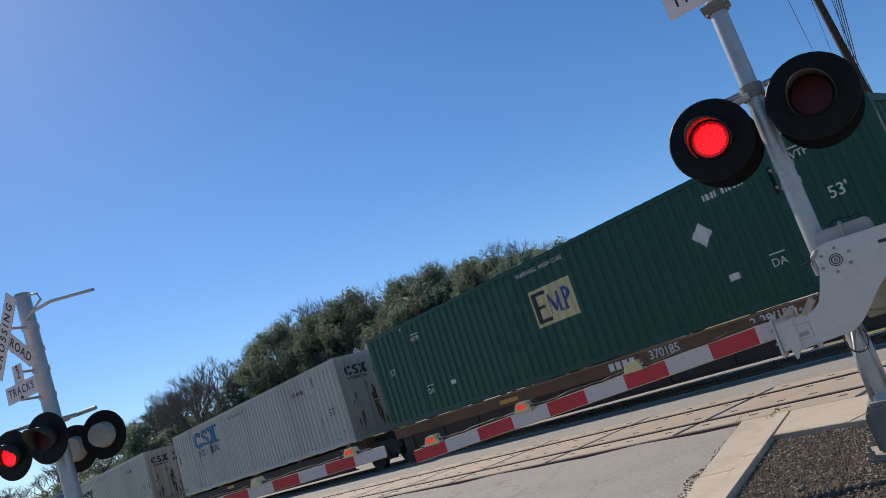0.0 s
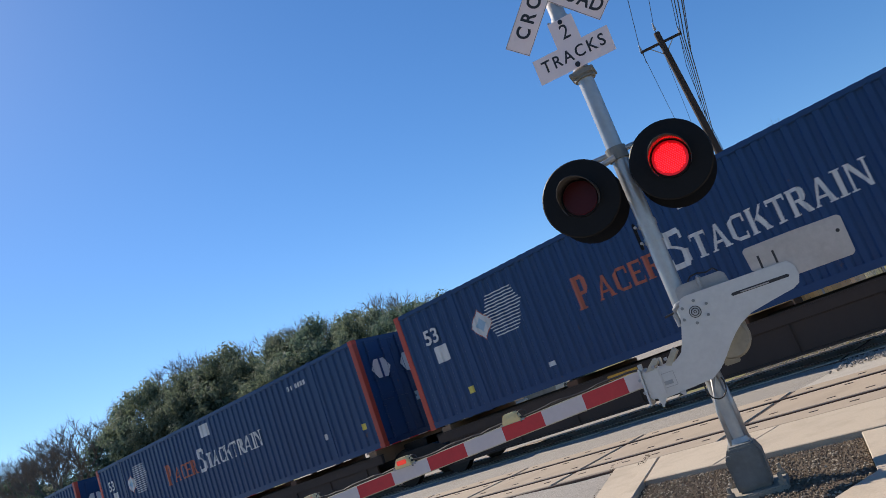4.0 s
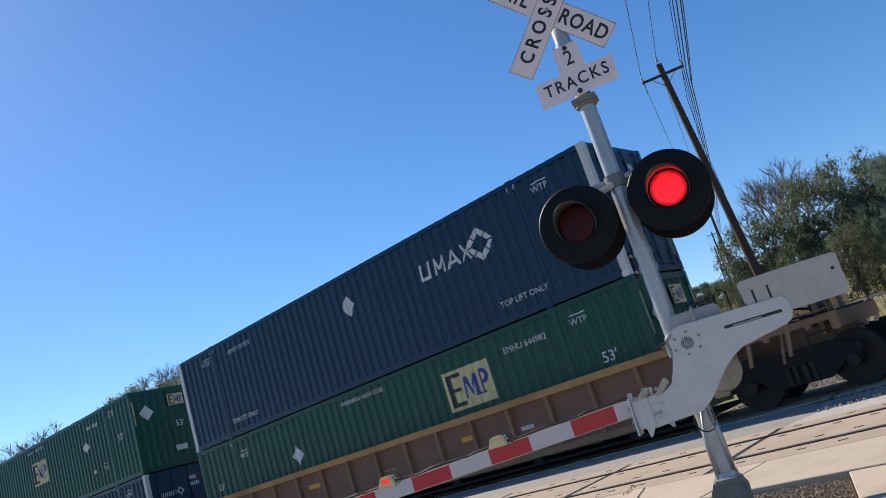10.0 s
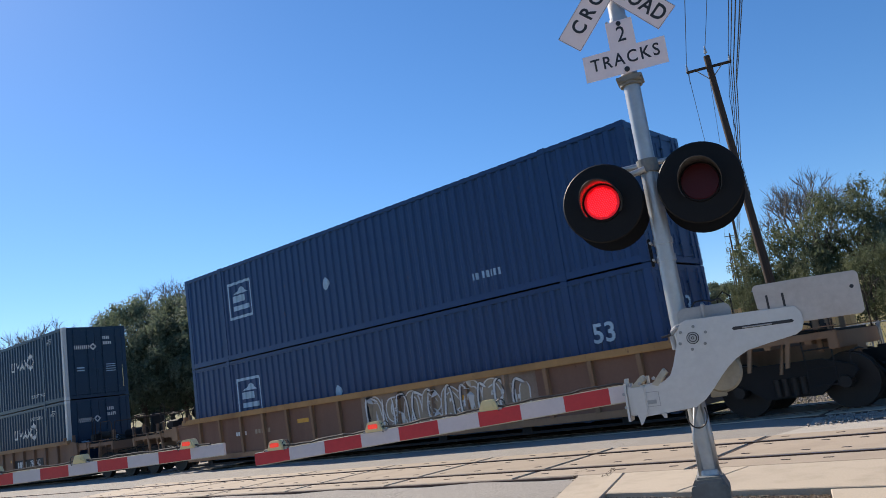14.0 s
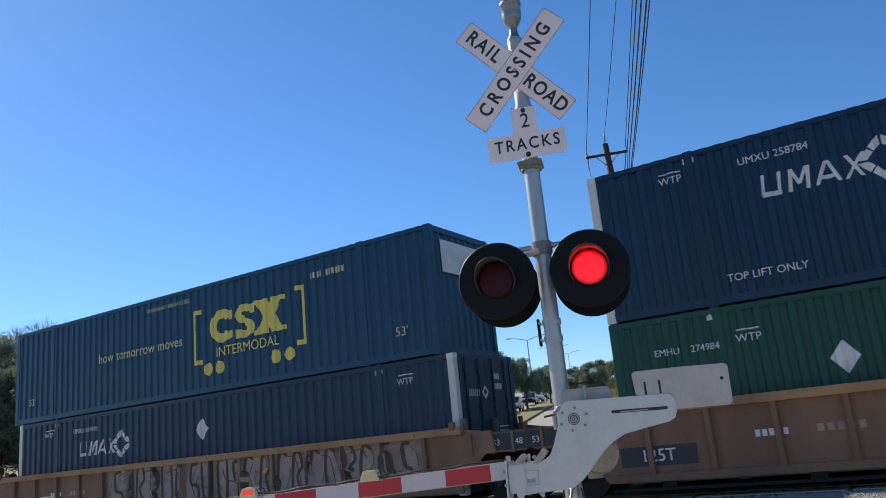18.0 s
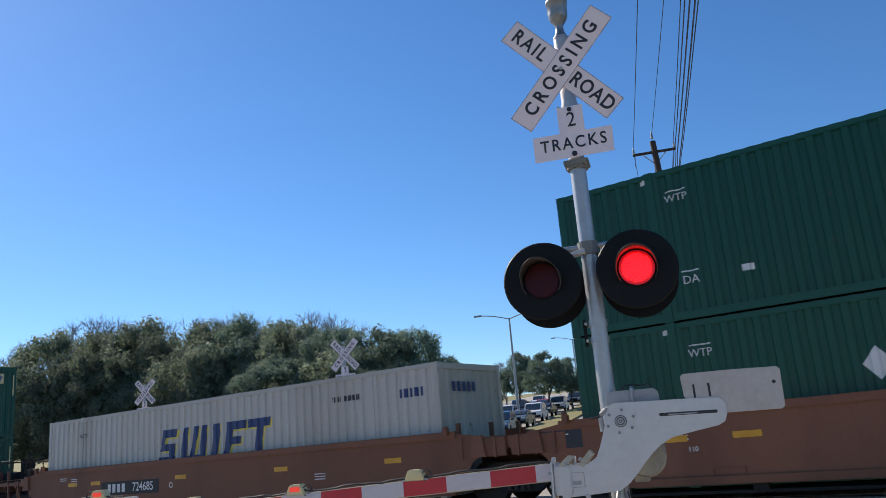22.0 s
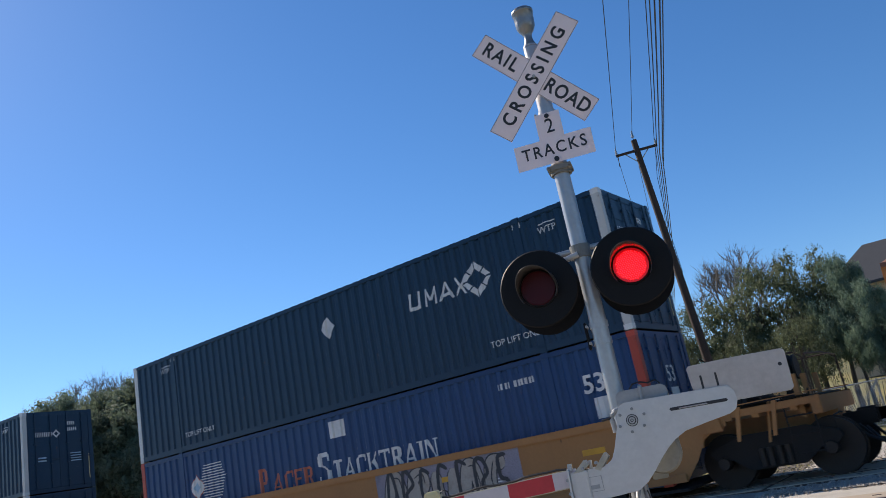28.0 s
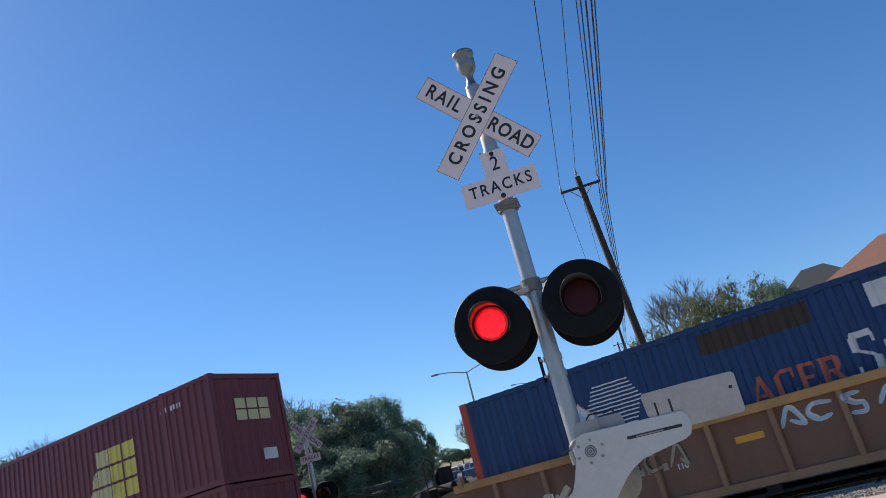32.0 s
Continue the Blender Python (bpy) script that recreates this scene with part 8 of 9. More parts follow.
# bearing, distance, height of the top over the eye in degrees, kind, half width in degrees
SKYLINE = [(35.3, 44, 6.6, 0, 1.9), (37.4, 42, 8.8, 0, 3.4), (40.0, 41, 9.2, 1, 4.0), (43.2, 43, 9.2, 0, 4.4), (46.6, 46, 10.3, 2, 4.4), (49.6, 48, 10.6, 1, 4.4), (52.6, 51, 10.4, 2, 4.4), (55.8, 54, 10.5, 3, 4.4), (58.7, 57, 9.9, 2, 4.2), (61.4, 60, 9.7, 3, 4.0), (64.0, 66, 9.2, 4, 3.4), (66.0, 72, 8.6, 5, 3.2), (67.6, 76, 8.0, 4, 3.0), (69.2, 82, 7.4, 4, 3.0), (71.0, 90, 7.1, 5, 3.0), (72.8, 100, 6.3, 4, 2.8), (74.6, 112, 5.6, 5, 2.6), (76.4, 124, 5.0, 4, 2.6), (78.3, 140, 4.4, 5, 2.6), (80.5, 160, 3.9, 4, 2.6), (83, 190, 3.4, 5, 2.6)]
KINDS_ = OAKS + BARES + BUSHES
for az, dist, el, k, half in SKYLINE:
    plant(KINDS_[k], az, dist, el, random.uniform(0, 6.28), half)
# a second, lower row that fills the gaps
for k in range(24):
    az = 38.6 + k * 1.75
    dist = (26 + 3 * random.random()) / math.cos(radians(az)) * 1.08
    el0 = np.interp(az, [p[0] for p in SKYLINE], [p[2] for p in SKYLINE])
    plant(KINDS_[(k * 7 + 2) % 4 if az < 63 else (0, 5, 3)[k % 3]], az, dist, el0 * random.uniform(0.62, 0.86), random.uniform(0, 6.28), 4.2)
# bare tops over the crowns
for az, dist, el, k, half in ((49.4, 60, 10.9, 4, 2.4), (46.6, 62, 10.7, 5, 2.2), (43.6, 62, 10.0, 4, 2.0), (61.4, 66, 10.3, 5, 2.2), (57.4, 64, 10.7, 4, 2.0), (54.6, 62, 10.9, 5, 2.0)):
    plant(KINDS_[k], az, dist, el, random.uniform(0, 6.28), half)
# trees along the far road
for az, dist, el, k, half in ((33.2, 150, 4.0, 1, 1.2), (31.3, 96, 5.9, 5, 1.2), (30.2, 95, 6.3, 0, 1.7), (28.2, 88, 6.3, 1, 1.7), (26.6, 92, 5.6, 0, 1.5), (24.9, 100, 5.0, 2, 1.5), (23.0, 92, 4.6, 3, 1.6), (21.2, 80, 5.0, 2, 1.8), (32.2, 180, 3.6, 2, 1.2), (38.0, 110, 5.6, 3, 2.0)):
    plant(KINDS_[k], az, dist, el, random.uniform(0, 6.28), half)
# thicket before the houses
for az, dist, el, k, half in ((18.6, 34, 6.6, 7, 3.0), (16.4, 35, 8.6, 6, 3.8), (13.6, 35, 9.8, 7, 4.4), (11.0, 36, 10.4, 6, 4.2), (9.2, 36, 10.0, 7, 3.4), (8.4, 34, 8.9, 0, 2.4), (7.2, 33, 7.0, 0, 2.0), (14.8, 40, 10.9, 4, 2.2), (18.9, 31, 5.4, 6, 1.8), (15.2, 31, 6.0, 7, 2.6), (11.8, 32, 6.0, 6, 2.6)):
    plant(KINDS_[k], az, dist, el, random.uniform(0, 6.28), half)
# scrub of bare stems in front of the fence
bm = bmesh.new()
rng = random.Random(31)
for k in range(260):
    x, y = rng.uniform(-7, 3.5), rng.uniform(24, 29)
    z = height(x, y) - 0.1
    h = rng.uniform(0.8, 2.3)
    cyl(bm, (x, y, z), (x + rng.uniform(-0.4, 0.4), y + rng.uniform(-0.3, 0.3), z + h), 0.02, 0.006, 3)
tagged(part("scrub", bm, M["twig"], None), "dry leafless scrub stems", "scrub", "", "stuff")


# ---- poles, wires, street lamps ----
def utility_pole(x, y, h, lean=(0, 0)):
    z = height(x, y) - 0.1
    t = thing("utility_pole", "dark creosoted wooden utility pole with a crossarm", "utility pole", "utility poles", pose(x, y, z))
    top = (lean[0], lean[1], h)
    part("pole", C((0, 0, 0), top, 0.17, 0.11, 14), M["wood"], t)
    za = h - 0.42
    d = EX * 0.78
    c = Vector((lean[0], lean[1], za))
    bm = bmesh.new()
    cyl(bm, c - d, c + d, 0.055, n=8)
    part("crossarm", bm, M["wood"], t)
    for k in (-1, 1):
        part("brace", tube(bmesh.new(), [tuple(c + d * 0.6 * k), tuple(c - Vector((0, 0, 0.5)))], 0.018, 6), M["lampgrey"], t)
    for k in (-0.95, 0.0, 0.95):
        p = c + d * k + Vector((0, 0, 0.02 if k else 0.55))
        bm = bmesh.new()
        for j in range(3):
            cyl(bm, p + Vector((0, 0, 0.07 * j)), p + Vector((0, 0, 0.07 * j + 0.05)), 0.055 - 0.01 * j, n=10)
        cyl(bm, p, p + Vector((0, 0, 0.28)), 0.02, n=6)
        part("insulator", bm, M["galv"], t)
    part("drop_wire", tube(bmesh.new(), [tuple(c + d * 0.9), tuple(c + d * 0.6 + Vector((0, 0, -1.2))), (lean[0] * 0.7 + 0.15, 0, h * 0.68), (lean[0] * 0.6 + 0.15, 0, h * 0.55)], 0.012, 6), M["wire"], t)
    part("drop_wire", tube(bmesh.new(), [tuple(c - d * 0.9), tuple(c - d * 0.95 + Vector((0, 0, -0.45)))], 0.012, 6), M["wire"], t)
    return t


POLES = []
for k in range(-1, 5):
    p = Vector((-5.89, 21.71, 0)) + ER * 48 * k
    ln = (-0.58, -0.2) if k == 0 else (0.1 * k, 0)
    hh = 11.85 if k >= 0 else 10.6
    utility_pole(p.x, p.y, hh, ln)
    POLES.append((p + Vector((ln[0], ln[1], height(p.x, p.y) - 0.1)), hh))


def wire(a, b, sag, r, name="wire", n=18):
    pts = []
    for k in range(n + 1):
        f = k / n
        p = a.lerp(b, f)
        pts.append((p.x, p.y, p.z - sag * 4 * f * (1 - f)))
    tagged(part(name, tube(bmesh.new(), pts, r, 5), M["wire"], None), "black overhead wire between the poles", "wire", "overhead wires")


# lateral place and drop at the near pole and at the one before it, thickness, sag
SPANS = ((-0.74, -0.20, 0.9, 0.1, 0.011, 0.5), (0.0, 0.25, 1.4, 0.2, 0.010, 0.5), (0.72, -0.20, 0.34, 0.0, 0.012, 0.6), (0.76, -0.40, 0.40, -0.2, 0.016, 0.65), (0.80, -0.65, 0.48, -0.4, 0.02, 0.7), (0.84, -0.95, 0.56, -0.6, 0.02, 0.7), (0.80, -1.25, 0.66, -0.8, 0.014, 0.7))
for k, ((a, ha), (b, hb)) in enumerate(zip(POLES, POLES[1:])):
    for off, dz, off2, dz2, r, sg in SPANS:
        ea, eb = (off2, dz2) if k == 0 else (off, dz), (off, dz)
        wire(a + EX * ea[0] + Vector((0, 0, ha + ea[1])), b + EX * eb[0] + Vector((0, 0, hb + eb[1])), sg, r)


def street_lamp(x, y, h=9.3):
    z = height(x, y) - 0.05
    t = thing("street_lamp", "grey double-armed street lamp by the far road", "street lamp", "street lamps", Matrix.Translation((x, y, z)) @ gate_m)
    part("post", C((0, 0, 0), (0, 0, h), 0.13, 0.07, 14), M["lampgrey"], t)
    for s in (-1, 1):
        pts = [(0, 0, h - 0.1)] + [(s * 2.6 * k / 6, 0, h - 0.1 + 0.55 * math.sin(k / 6 * 1.5)) for k in range(1, 7)]
        part("arm", tube(bmesh.new(), pts, 0.045, 8), M["lampgrey"], t)
        part("lamp", B(min(s * 2.4, s * 3.1), max(s * 2.4, s * 3.1), -0.14, 0.14, h + 0.38, h + 0.52, bevel=0.04), M["lampgrey"], t)
    return t


for d in (70, 120, 172, 225):
    p = road_at(60 + (d - 70), -11.6)
    street_lamp(*p)


# ---- cars beyond the tracks ----
def car(x, y, rot, paint_m, label, suv=True):
    t = thing("car", label, "car", "cars waiting beyond the tracks", Matrix.Translation((x, y, height(x, y))) @ Matrix.Rotation(rot, 4, "Z"))
    hh = 1.72 if suv else 1.45
    bm = bmesh.new()
    prof = [(-2.3, 0.35), (2.3, 0.35), (2.35, 0.6), (2.28, 0.85), (1.35, 1.02), (-2.0, 1.05), (-2.32, 0.9), (-2.36, 0.55)]
    prism(bm, prof, -0.9, 0.9, 0.06)
    body = part("body", bm, paint_m, t, smooth=False)
    cab = [(1.25, 1.0), (0.55, hh - 0.08), (0.3, hh), (-1.6 if suv else -1.0, hh), (-1.85 if suv else -1.4, hh - 0.1), (-2.15, 1.03)]
    part("cabin", prism(bmesh.new(), cab[::-1], -0.76, 0.76, 0.07), paint_m, t)
    part("windscreen", prism(bmesh.new(), [(1.2, 1.06), (0.62, hh - 0.14), (0.6, hh - 0.14), (1.12, 1.06)], -0.68, 0.68), M["glass"], t, m=pose(0.05, 0, 0.03))
    for s in (-1, 1):
        part("side_window", prism(bmesh.new(), [(1.0, 1.06), (0.45, hh - 0.12), (-1.5 if suv else -1.0, hh - 0.12), (-1.8, 1.06)], s * 0.765 - 0.01, s * 0.765 + 0.01), M["glass"], t)
        part("headlight", B(2.22, 2.34, s * 0.68 - 0.17, s * 0.68 + 0.17, 0.68, 0.84, bevel=0.03), M["trim"], t)
        part("mirror", B(0.75, 0.92, s * 0.98 - 0.09, s * 0.98 + 0.09, 1.02, 1.16, bevel=0.03), paint_m, t)
        for xx in (-1.42, 1.42):
            w = part("wheel", C((xx, s * 0.72, 0.34), (xx, s * 0.92, 0.34), 0.34, n=20), M["black"], t)
            part("rim", C((xx, s * 0.9, 0.34), (xx, s * 0.935, 0.34), 0.2, n=14), M["galv"], w)
    part("grille", B(2.3, 2.37, -0.45, 0.45, 0.55, 0.78), M["black"], t)
    part("bumper", B(2.2, 2.42, -0.85, 0.85, 0.36, 0.52, bevel=0.04), M["black"], t)
    return t


CARP = [mat("car_white", (0.7, 0.7, 0.7), 0.25, var=0.03), mat("car_blue", (0.10, 0.22, 0.34), 0.25, 0.4, var=0.04), mat("car_grey", (0.18, 0.19, 0.2), 0.25, 0.5, var=0.04), mat("car_red", (0.3, 0.03, 0.03), 0.25, var=0.04), mat("car_dark", (0.03, 0.035, 0.045), 0.2, var=0.05)]
CARN = ["white", "pale blue", "grey", "red", "black"]
for k, (s, d, c, suv) in enumerate(((27, -11.0, 1, False), (36, -11.2, 0, True), (43.5, -11.0, 4, True), (51, -11.3, 1, True), (58, -11.2, 2, False), (66, -11.2, 0, True), (74, -11.4, 4, False), (31, -14.6, 2, True), (40, -14.4, 4, True), (48, -14.6, 0, False), (57, -14.5, 2, True), (84, -11.3, 0, True), (92, -14.2, 3, False), (110, -11.2, 0, True), (128, -14.2, 2, True), (70, -14.5, 0, True), (79, -14.6, 4, True), (101, -11.2, 2, True), (120, -11.3, 4, True), (137, -11.2, 0, False), (146, -14.4, 1, True), (63, -17.9, 2, True), (73, -17.8, 0, True), (84, -18, 4, False), (96, -18, 1, True), (112, -17.8, 0, True))):
    x, y = road_at(s, d)
    car(x, y, TH - math.pi / 2, CARP[c], CARN[c] + (" sport utility vehicle" if suv else " saloon car") + " waiting on the far road", suv)

# grassy verge strip and kerb of the far road
verge = tagged(new("verge"), "raised grassy strip with a kerb beside the far road", "verge", "", "structure")
for s in range(20, 120, 5):
    a, b, c_, e = road_at(s, -10.0), road_at(s + 4.98, -10.0), road_at(s + 4.98, -7.2), road_at(s, -7.2)
    bm = bmesh.new()
    vs = [bm.verts.new((x, y, height(x, y) + 0.16)) for x, y in (e, c_, b, a)][::-1]
    lo = [bm.verts.new((v.co.x, v.co.y, v.co.z - 0.3)) for v in vs]
    bm.faces.new(vs)
    for i in range(4):
        bm.faces.new((vs[i], lo[i], lo[(i + 1) % 4], vs[(i + 1) % 4]))
    bmesh.ops.recalc_face_normals(bm, faces=bm.faces)
    part("turf", bm, M["grass"], verge)


# ---- houses and fence to the right ----
def house(x, y, w, d, hw, hr, wall_m, roof_m, label, windows, gable_y=False):
    z = height(x, y) - 0.1
    t = thing("house", label, "house", "houses behind the fence", pose(x, y, z, 0, 0, 6))
    part("wall", B(-w / 2, w / 2, -d / 2, d / 2, 0, hw), wall_m, t)
    o = 0.45
    bm = bmesh.new()
    e = [(-w / 2 - o, -d / 2 - o, hw - 0.1), (w / 2 + o, -d / 2 - o, hw - 0.1), (w / 2 + o, d / 2 + o, hw - 0.1), (-w / 2 - o, d / 2 + o, hw - 0.1)]
    r = [(-w / 2 + d * 0.35, 0, hw + hr), (w / 2 - d * 0.35, 0, hw + hr)]
    v = [bm.verts.new(p) for p in e + r]
    for f in ((0, 1, 5, 4), (2, 3, 4, 5), (3, 0, 4), (1, 2, 5), (3, 2, 1, 0)):
        bm.faces.new([v[i] for i in f])
    bmesh.ops.recalc_face_normals(bm, faces=bm.faces)
    part("roof", bm, roof_m, t)
    part("fascia", B(-w / 2 - o, w / 2 + o, -d / 2 - o - 0.04, -d / 2 - o, hw - 0.28, hw - 0.08), roof_m, t)
    for wx, wz in windows:
        f = part("window_frame", B(wx - 0.6, wx + 0.6, -d / 2 - 0.05, -d / 2 + 0.02, wz, wz + 1.4, bevel=0.01), M["trim"], t)
        for s in (-1, 1):
            part("pane", B(wx + s * 0.28 - 0.24, wx + s * 0.28 + 0.24, -d / 2 - 0.06, -d / 2 - 0.045, wz + 0.08, wz + 1.32), M["glass"], f)
    return t


house(5.6, 40, 14.0, 9.0, 5.75, 2.15, M["stucco"], M["roof"], "two-storey tan stucco house with a brown shingle roof", ((0.5, 3.7), (-4.4, 0.5), (-1.0, 0.5)))
house(2.7, 34.2, 6.5, 4.5, 3.9, 0.8, M["stucco"], M["roof"], "single-storey tan wing with a brown shingle roof", ((-1.6, 0.9), (1.4, 0.9)))
house(-3.9, 62, 8.0, 9.0, 6.6, 3.3, M["stucco"], M["roof_grey"], "house with a dark grey shingle roof", ((-2, 3.2), (2, 3.2)))
fence = thing("fence", "low grey chain-link fence with pipe rails", "fence", "", pose(0, 0, 0))
for k in range(14):
    x, y = -5 + k * 1.9, 21.5 + 0.1 * k
    z = height(x, y) - 0.05
    part("post", C((x, y, z), (x, y, z + 1.55), 0.035, n=8), M["galv"], fence)
    if k < 13:
        x2, y2 = x + 1.9, y + 0.1
        for zz in (0.15, 1.5):
            part("rail", C((x, y, z + zz), (x2, y2, z + zz), 0.022, n=6), M["galv"], fence)
        bm = bmesh.new()
        for j in range(22):
            f = j / 22
            for sgn in (-1, 1):
                a, b = (f, 0.15) if sgn > 0 else (f, 1.5), (min(1, f + 0.7), 1.5) if sgn > 0 else (min(1, f + 0.7), 0.15)
                cyl(bm, (x + a[0] * 1.9, y, z + a[1]), (x + b[0] * 1.9, y, z + b[1]), 0.004, n=3)
        part("mesh_panel", bm, M["galv"], fence)

# new board fence behind the ballast and a sloping retaining wall by the far road
board_fence = thing("board_fence", "new yellow cedar board fence catching the sun", "fence", "", pose(0, 0, 0))
bd = bmesh.new()
box(bd, -0.072, 0.072, 0, 0.025, 0, 2.35, bevel=0.006)
bme = bpy.data.meshes.new("board")
bd.to_mesh(bme)
bd.free()
for k in range(30):
    az = 21.6 - 0.29 * k
    x, y = EYE.x - 28 * math.tan(radians(az)), 22.0
    part_mesh("board", bme, M["plank"], board_fence, m=pose(x, y + (0.04 if k % 9 == 0 else 0), height(x, y) - 0.05 + (0.35 if k < 7 else 0.0) - (0.25 if k > 18 else 0), 0, 0, random.uniform(-2, 2)))
for z in (0.5, 1.9):
    part("fence_rail", B(-8.4, -3.8, 22.03, 22.07, z, z + 0.09), M["plank"], board_fence)
a = EYE + Vector((-38 * math.sin(radians(37.2)), 38 * math.cos(radians(37.2)), 0))
b = EYE + Vector((-41 * math.sin(radians(34.6)), 41 * math.cos(radians(34.6)), 0))
d = (b - a).normalized()
side = Vector((-d.y, d.x, 0)) * 0.25
bm = bmesh.new()
vs = [bm.verts.new(p) for p in [(q + o * side).to_tuple()[:2] + (z,) for q, z in ((a, -0.2), (b, -0.2), (b, 2.85), (a + d * 0.6, 1.9), (a, 1.4)) for o in (0, 1)]]
for f in ((0, 2, 4, 6, 8), (9, 7, 5, 3, 1), (0, 1, 3, 2), (2, 3, 5, 4), (4, 5, 7, 6), (6, 7, 9, 8), (8, 9, 1, 0)):
    bm.faces.new([vs[i] for i in f])
bmesh.ops.recalc_face_normals(bm, faces=bm.faces)
tagged(part("retaining_wall", bm, M["concrete"], None), "sloping pale concrete retaining wall", "retaining wall", "", "structure")

# ---- crossing panels, kerb and pavement slabs ----
def slab(poly, z0, z1, bevel=0.008):
    bm = bmesh.new()
    vs = [bm.verts.new((x, y, z1)) for x, y in poly]
    f = bm.faces.new(vs)
    if f.normal.z < 0:
        f.normal_flip()
    bm.normal_update()
    if f.normal.z < 0:
        bmesh.ops.reverse_faces(bm, faces=[f])
    r = bmesh.ops.extrude_face_region(bm, geom=[f])
    bmesh.ops.translate(bm, verts=[v for v in r["geom"] if isinstance(v, bmesh.types.BMVert)], vec=(0, 0, z0 - z1))
    bmesh.ops.recalc_face_normals(bm, faces=bm.faces)
    top = [e for e in bm.edges if all(abs(v.co.z - z1) < 1e-5 for v in e.verts)]
    bmesh.ops.bevel(bm, geom=top, offset=bevel, segments=1, affect="EDGES")
    return bm


def panels(t):
    """Concrete crossing panels: one row between the rails, one on each outer side, with lifting-bolt pockets."""
    rows = ((-GAUGE / 2 - 0.66, -GAUGE / 2 - 0.10), (-GAUGE / 2 + 0.12, GAUGE / 2 - 0.12), (GAUGE / 2 + 0.10, GAUGE / 2 + 0.62))
    for y0, y1 in rows:
        bm = slab([(0.045, y0), (2.395, y0), (2.395, y1), (0.045, y1)], -0.12, RAILZ - 0.004, 0.012)
        me = bpy.data.meshes.new("panel")
        bm.to_mesh(me)
        bm.free()
        bolt = B(-0.05, 0.05, -0.018, 0.018, RAILZ - 0.01, RAILZ + 0.001)
        bme = bpy.data.meshes.new("bolt_pocket")
        bolt.to_mesh(bme)
        bolt.free()
        for k in range(9):
            x = -1.42 - 2.44 * (k - 2) - 2.44
            p = part_mesh("panel", me, M["panel"], t, m=pose(x, 0, 0))
            for bx in (0.3, 1.0, 1.44, 2.14):
                for by in ((y0 + y1) / 2,) if y1 - y0 < 1 else (y0 + 0.22, y1 - 0.22):
                    part_mesh("bolt_pocket", bme, M["rubber"], p, m=pose(bx, by, 0))


for tr in (tr1, tr2):
    part("panel_bed", B(-18.45, 3.5, -1.45, 1.42, -0.12, RAILZ - 0.02), M["seam"], tr, "dark dirt in the seams between the panels")
panels(tr1)
panels(tr2)

# strip of asphalt between the two tracks is the road sheet; kerb, gutter and slabs on the near side
pave = tagged(new("pavement"), "sunlit tan concrete footway with joints", "pavement", "", "structure")
TOP = 0.10


def rp(s, d):
    x, y = road_at(s, d)
    return (x, y)


def edge(d, y):
    """The point on the road line at offset d whose y is given."""
    s = (y - EX.y * d) / ER.y
    return rp(s, d)


KY = TRACK1 - GAUGE / 2 - 0.68
# gutter pan and kerb pieces along the road
for k in range(8):
    s0, s1 = KY / ER.y + 0.55 - 2.4 * k - 2.4 + 0.012, KY / ER.y + 0.55 - 2.4 * k
    if k == 0:
        g = [edge(-1.78, KY), edge(-1.34, KY), rp(s0, -1.34), rp(s0, -1.78)]
        c = [edge(-1.335, KY), edge(-1.17, KY), rp(s0, -1.17), rp(s0, -1.335)]
    else:
        g = [rp(s1, -1.78), rp(s1, -1.34), rp(s0, -1.34), rp(s0, -1.78)]
        c = [rp(s1, -1.335), rp(s1, -1.17), rp(s0, -1.17), rp(s0, -1.335)]
    bm = slab(g, -0.1, 0.0)
    for v in bm.verts:
        v.co.z += height(v.co.x, v.co.y) + 0.014
    part("gutter", bm, M["concrete"], pave)
    part("kerb", slab(c, -0.1, TOP + 0.004, 0.012), M["concrete"], pave)
GRAVEL = [edge(-1.165, 1.30), (0.50, 1.12), (0.95, -0.35), (0.55, -1.6), edge(-1.165, -1.2)]
# footway slabs between the gravel bed and the near rail, and to the right of the bed
xs = [None, -0.72, 1.25, 3.2, 5.2]
for k in range(4):
    a = edge(-1.16, KY) if k == 0 else (xs[k] + 0.012, KY)
    b = edge(-1.16, 1.31) if k == 0 else (xs[k] + 0.012 + (-0.2 if k == 1 else 0.0), 1.31 - 0.08 * k)
    part("slab", slab([b, (xs[k + 1] + (-0.2 if k == 0 else 0), 1.27 - 0.08 * k), (xs[k + 1], KY), a], -0.1, TOP + 0.0), M["concrete"], pave)
part("slab", slab([(0.515, 1.11), (3.1, 1.02), (3.1, -0.4), (0.96, -0.36)], -0.1, TOP), M["concrete"], pave)
part("slab", slab([(0.965, -0.372), (3.1, -0.412), (3.1, -2.2), (0.56, -1.62)], -0.1, TOP), M["concrete"], pave)
part("slab", slab([(0.55, -1.635), (3.1, -2.215), (3.1, -4.6), rp(-4.6, -1.16), rp(-1.6, -1.16)], -0.1, TOP - 0.004), M["concrete"], pave)
part("slab", slab([(3.115, 0.95), (6, 0.95), (6, -6), (3.115, -4.6)], -0.1, TOP - 0.008), M["concrete"], pave)
part("slab", slab([rp(-4.62, -1.16), (3.1, -4.615), (3.1, -11.2), rp(-11.5, -1.16)], -0.1, TOP - 0.004), M["concrete"], pave)
part("slab", slab([(3.115, -4.62), (6, -6.015), (6, -14), (4.15, -14), (3.115, -11.25)], -0.1, TOP - 0.008), M["concrete"], pave)
bed = tagged(part("gravel_bed", slab(GRAVEL, -0.1, 0.045, 0.002), M["mulch"], None), "dark gravel bed round the signal mast", "gravel", "", "structure")


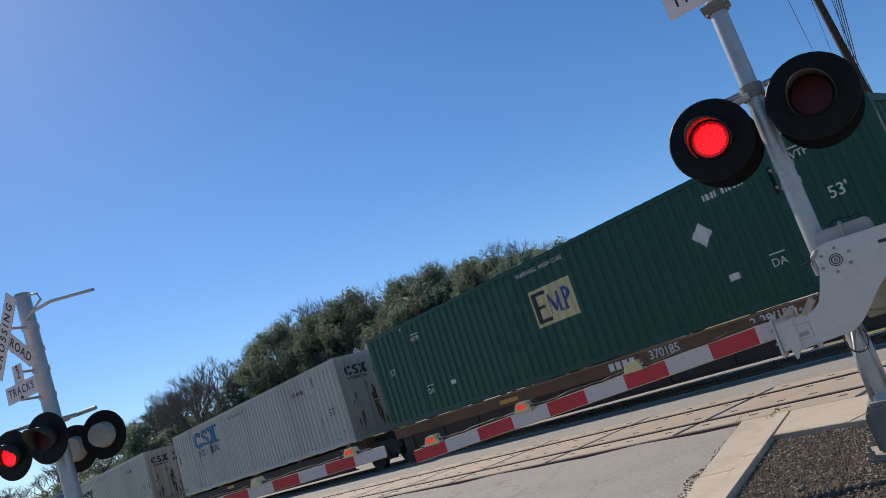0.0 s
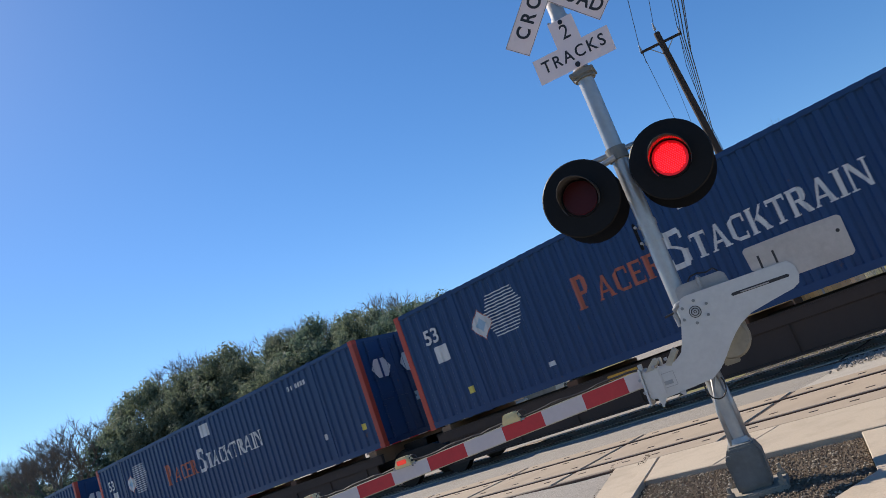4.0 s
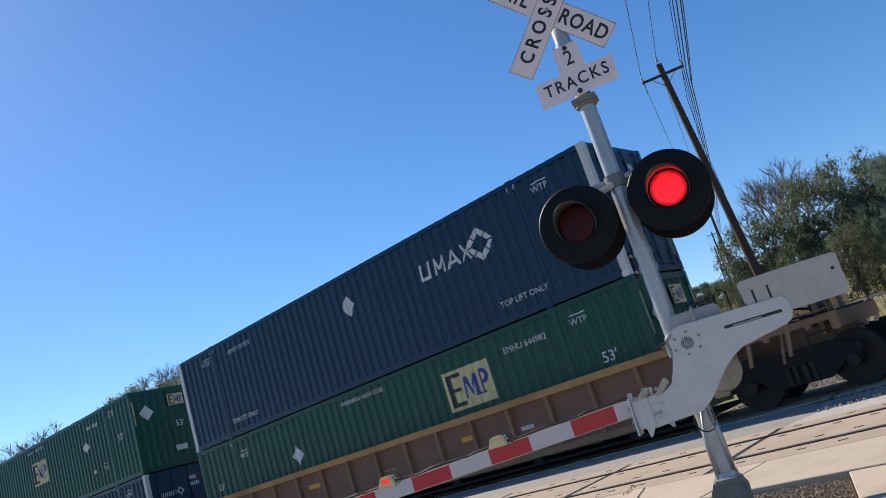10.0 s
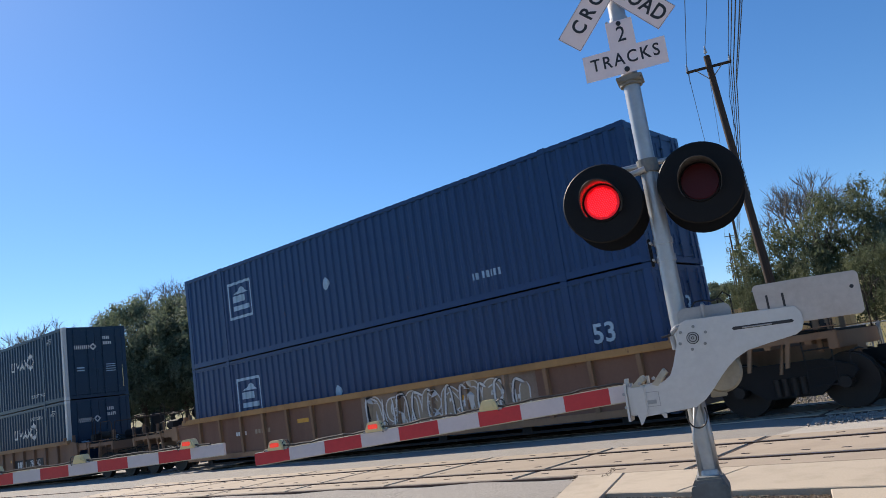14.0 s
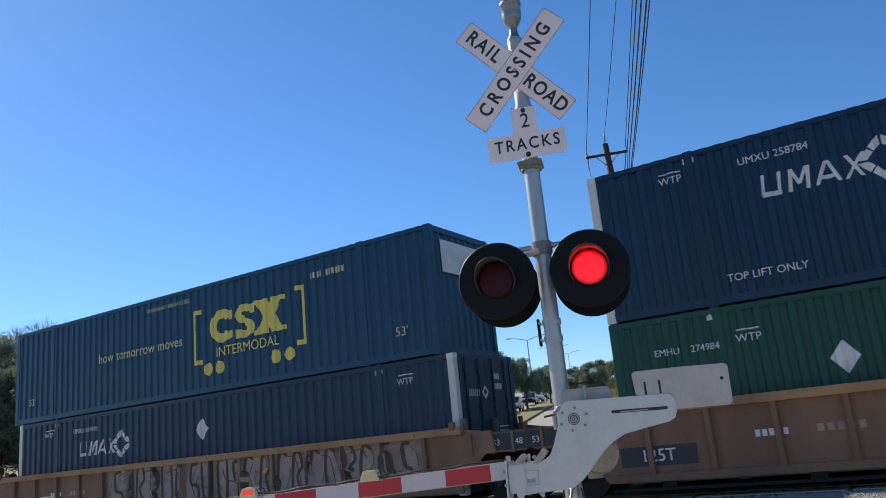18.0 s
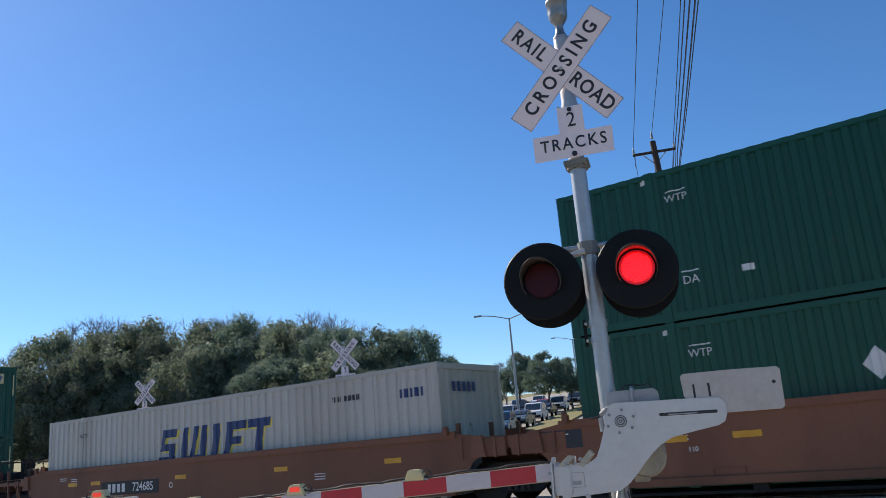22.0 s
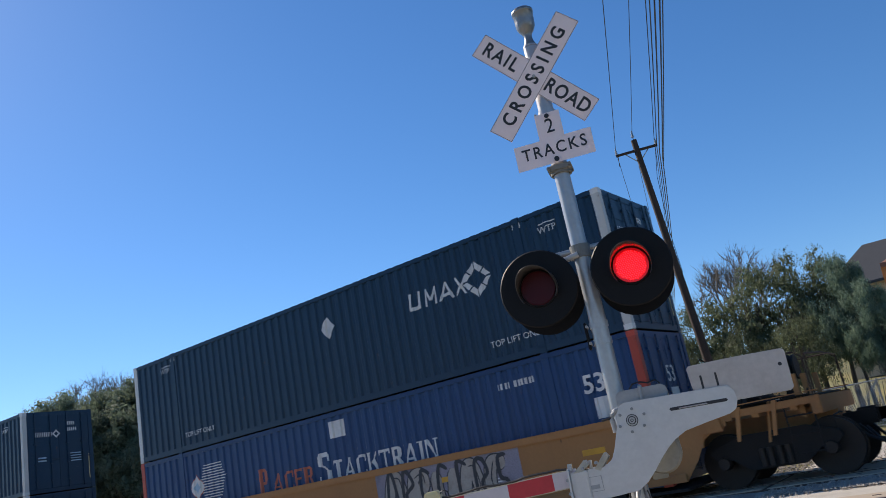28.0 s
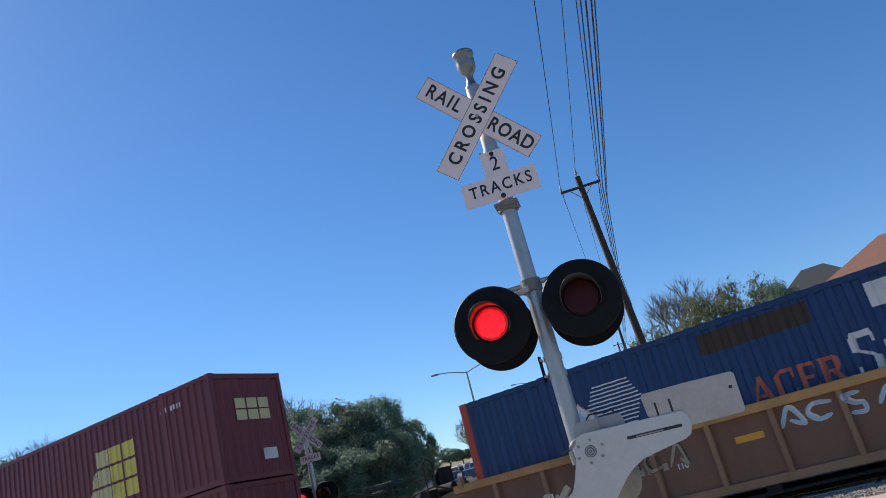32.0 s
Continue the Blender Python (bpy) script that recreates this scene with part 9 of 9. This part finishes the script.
def inside(x, y, poly):
    c = False
    for (x1, y1), (x2, y2) in zip(poly, poly[1:] + poly[:1]):
        if (y1 > y) != (y2 > y) and x < (x2 - x1) * (y - y1) / (y2 - y1) + x1:
            c = not c
    return c


stones("gravel", 11000, (-1.9, 1.0, -1.6, 1.35), 0.013, M["pebble"], "small brown and grey pebbles", 9, lambda x, y: 0.05 if inside(x, y, GRAVEL) else None)
stones("pale_chips", 700, (-1.9, 1.0, -1.6, 1.35), 0.012, M["chip"], "pale leaf bits and stone chips on the gravel", 10, lambda x, y: 0.062 if inside(x, y, GRAVEL) else None)
stones("leaf_litter", 900, (-4.2, 3.0, -9.0, 3.1), 0.011, M["mulch"], "brown leaf bits and grit along the kerb", 12,
       lambda x, y: height(x, y) + 0.018 if -1.43 < x * EX.x + y * EX.y + 0.03 * math.sin(y * 6) < -1.35 else None)
stones("leaf_litter", 700, (-4.2, 3.0, -9.0, 3.1), 0.012, M["mulch"], "dark grit along the edge of the asphalt", 13,
       lambda x, y: height(x, y) + 0.016 if -1.85 < x * EX.x + y * EX.y + 0.04 * math.sin(y * 5) < -1.75 else None)
# median island with dry grass and a kerb round its nose
med = tagged(new("median"), "kerbed median island of dry yellow grass", "median", "", "structure")
MED = [(-8.3, 1.15), (-9.6, 1.62), (-11.5, 1.7), (-13.8, 1.3), (-15.2, 0.4), rp(-14, -16.5), rp(-14, -8.9)]
part("kerb", slab(MED, -0.1, 0.15, 0.03), M["concrete"], med)
cx, cy = sum(p[0] for p in MED) / 7, sum(p[1] for p in MED) / 7
part("turf", slab([(cx + (x - cx) * 0.975, cy + (y - cy) * 0.975) for x, y in MED], 0.1, 0.17, 0.02), M["turf"], med)


# ---- what moves ----
def travelled(t):
    """Metres that the train has gone: it slows a little, and picks up again towards the end."""
    return 15.9166 * t + 0.0077612 * t * t - 0.00067907 * t ** 3 + 0.37 * smooth01((t - 29.9) / 1.1) + 0.53 * smooth01((t - 31.0) / 0.12) + 0.2 * smooth01((t - 31.12) / 0.6)


def flashes(ob, phase):
    """The lit cluster stands at the lens while its lamp is on, and sinks behind the dark lens while it is off."""
    p = ob.matrix_basis.translation.copy()

    def at(f):
        on = ((f / FPS - 0.64) % 1.195 < 0.5975) == (phase == 0)
        return pose(p.x, p.y if on else p.y + 0.022, p.z)
    rows = [(0.0, at(0))]
    for f in range(1, 32 * FPS + 1):
        if at(f) != at(f - 1):
            rows += [((f - 1) / FPS, at(f - 1))] * (rows[-1][0] < (f - 1) / FPS) + [(f / FPS, at(f))]
    walk(ob, rows + [(32.0, at(32 * FPS))] * (rows[-1][0] < 32.0))


def motions():
    for ob in MOVERS:
        p = ob.matrix_basis.translation.copy()
        walk(ob, [(t, pose(p.x + travelled(t), p.y, p.z)) for t in (*range(0, 29, 2), 29.5, 30, 30.5, 31, 31.12, 31.5, 32)])
    for ob, phase in LEDS:
        flashes(ob, phase)


motions()
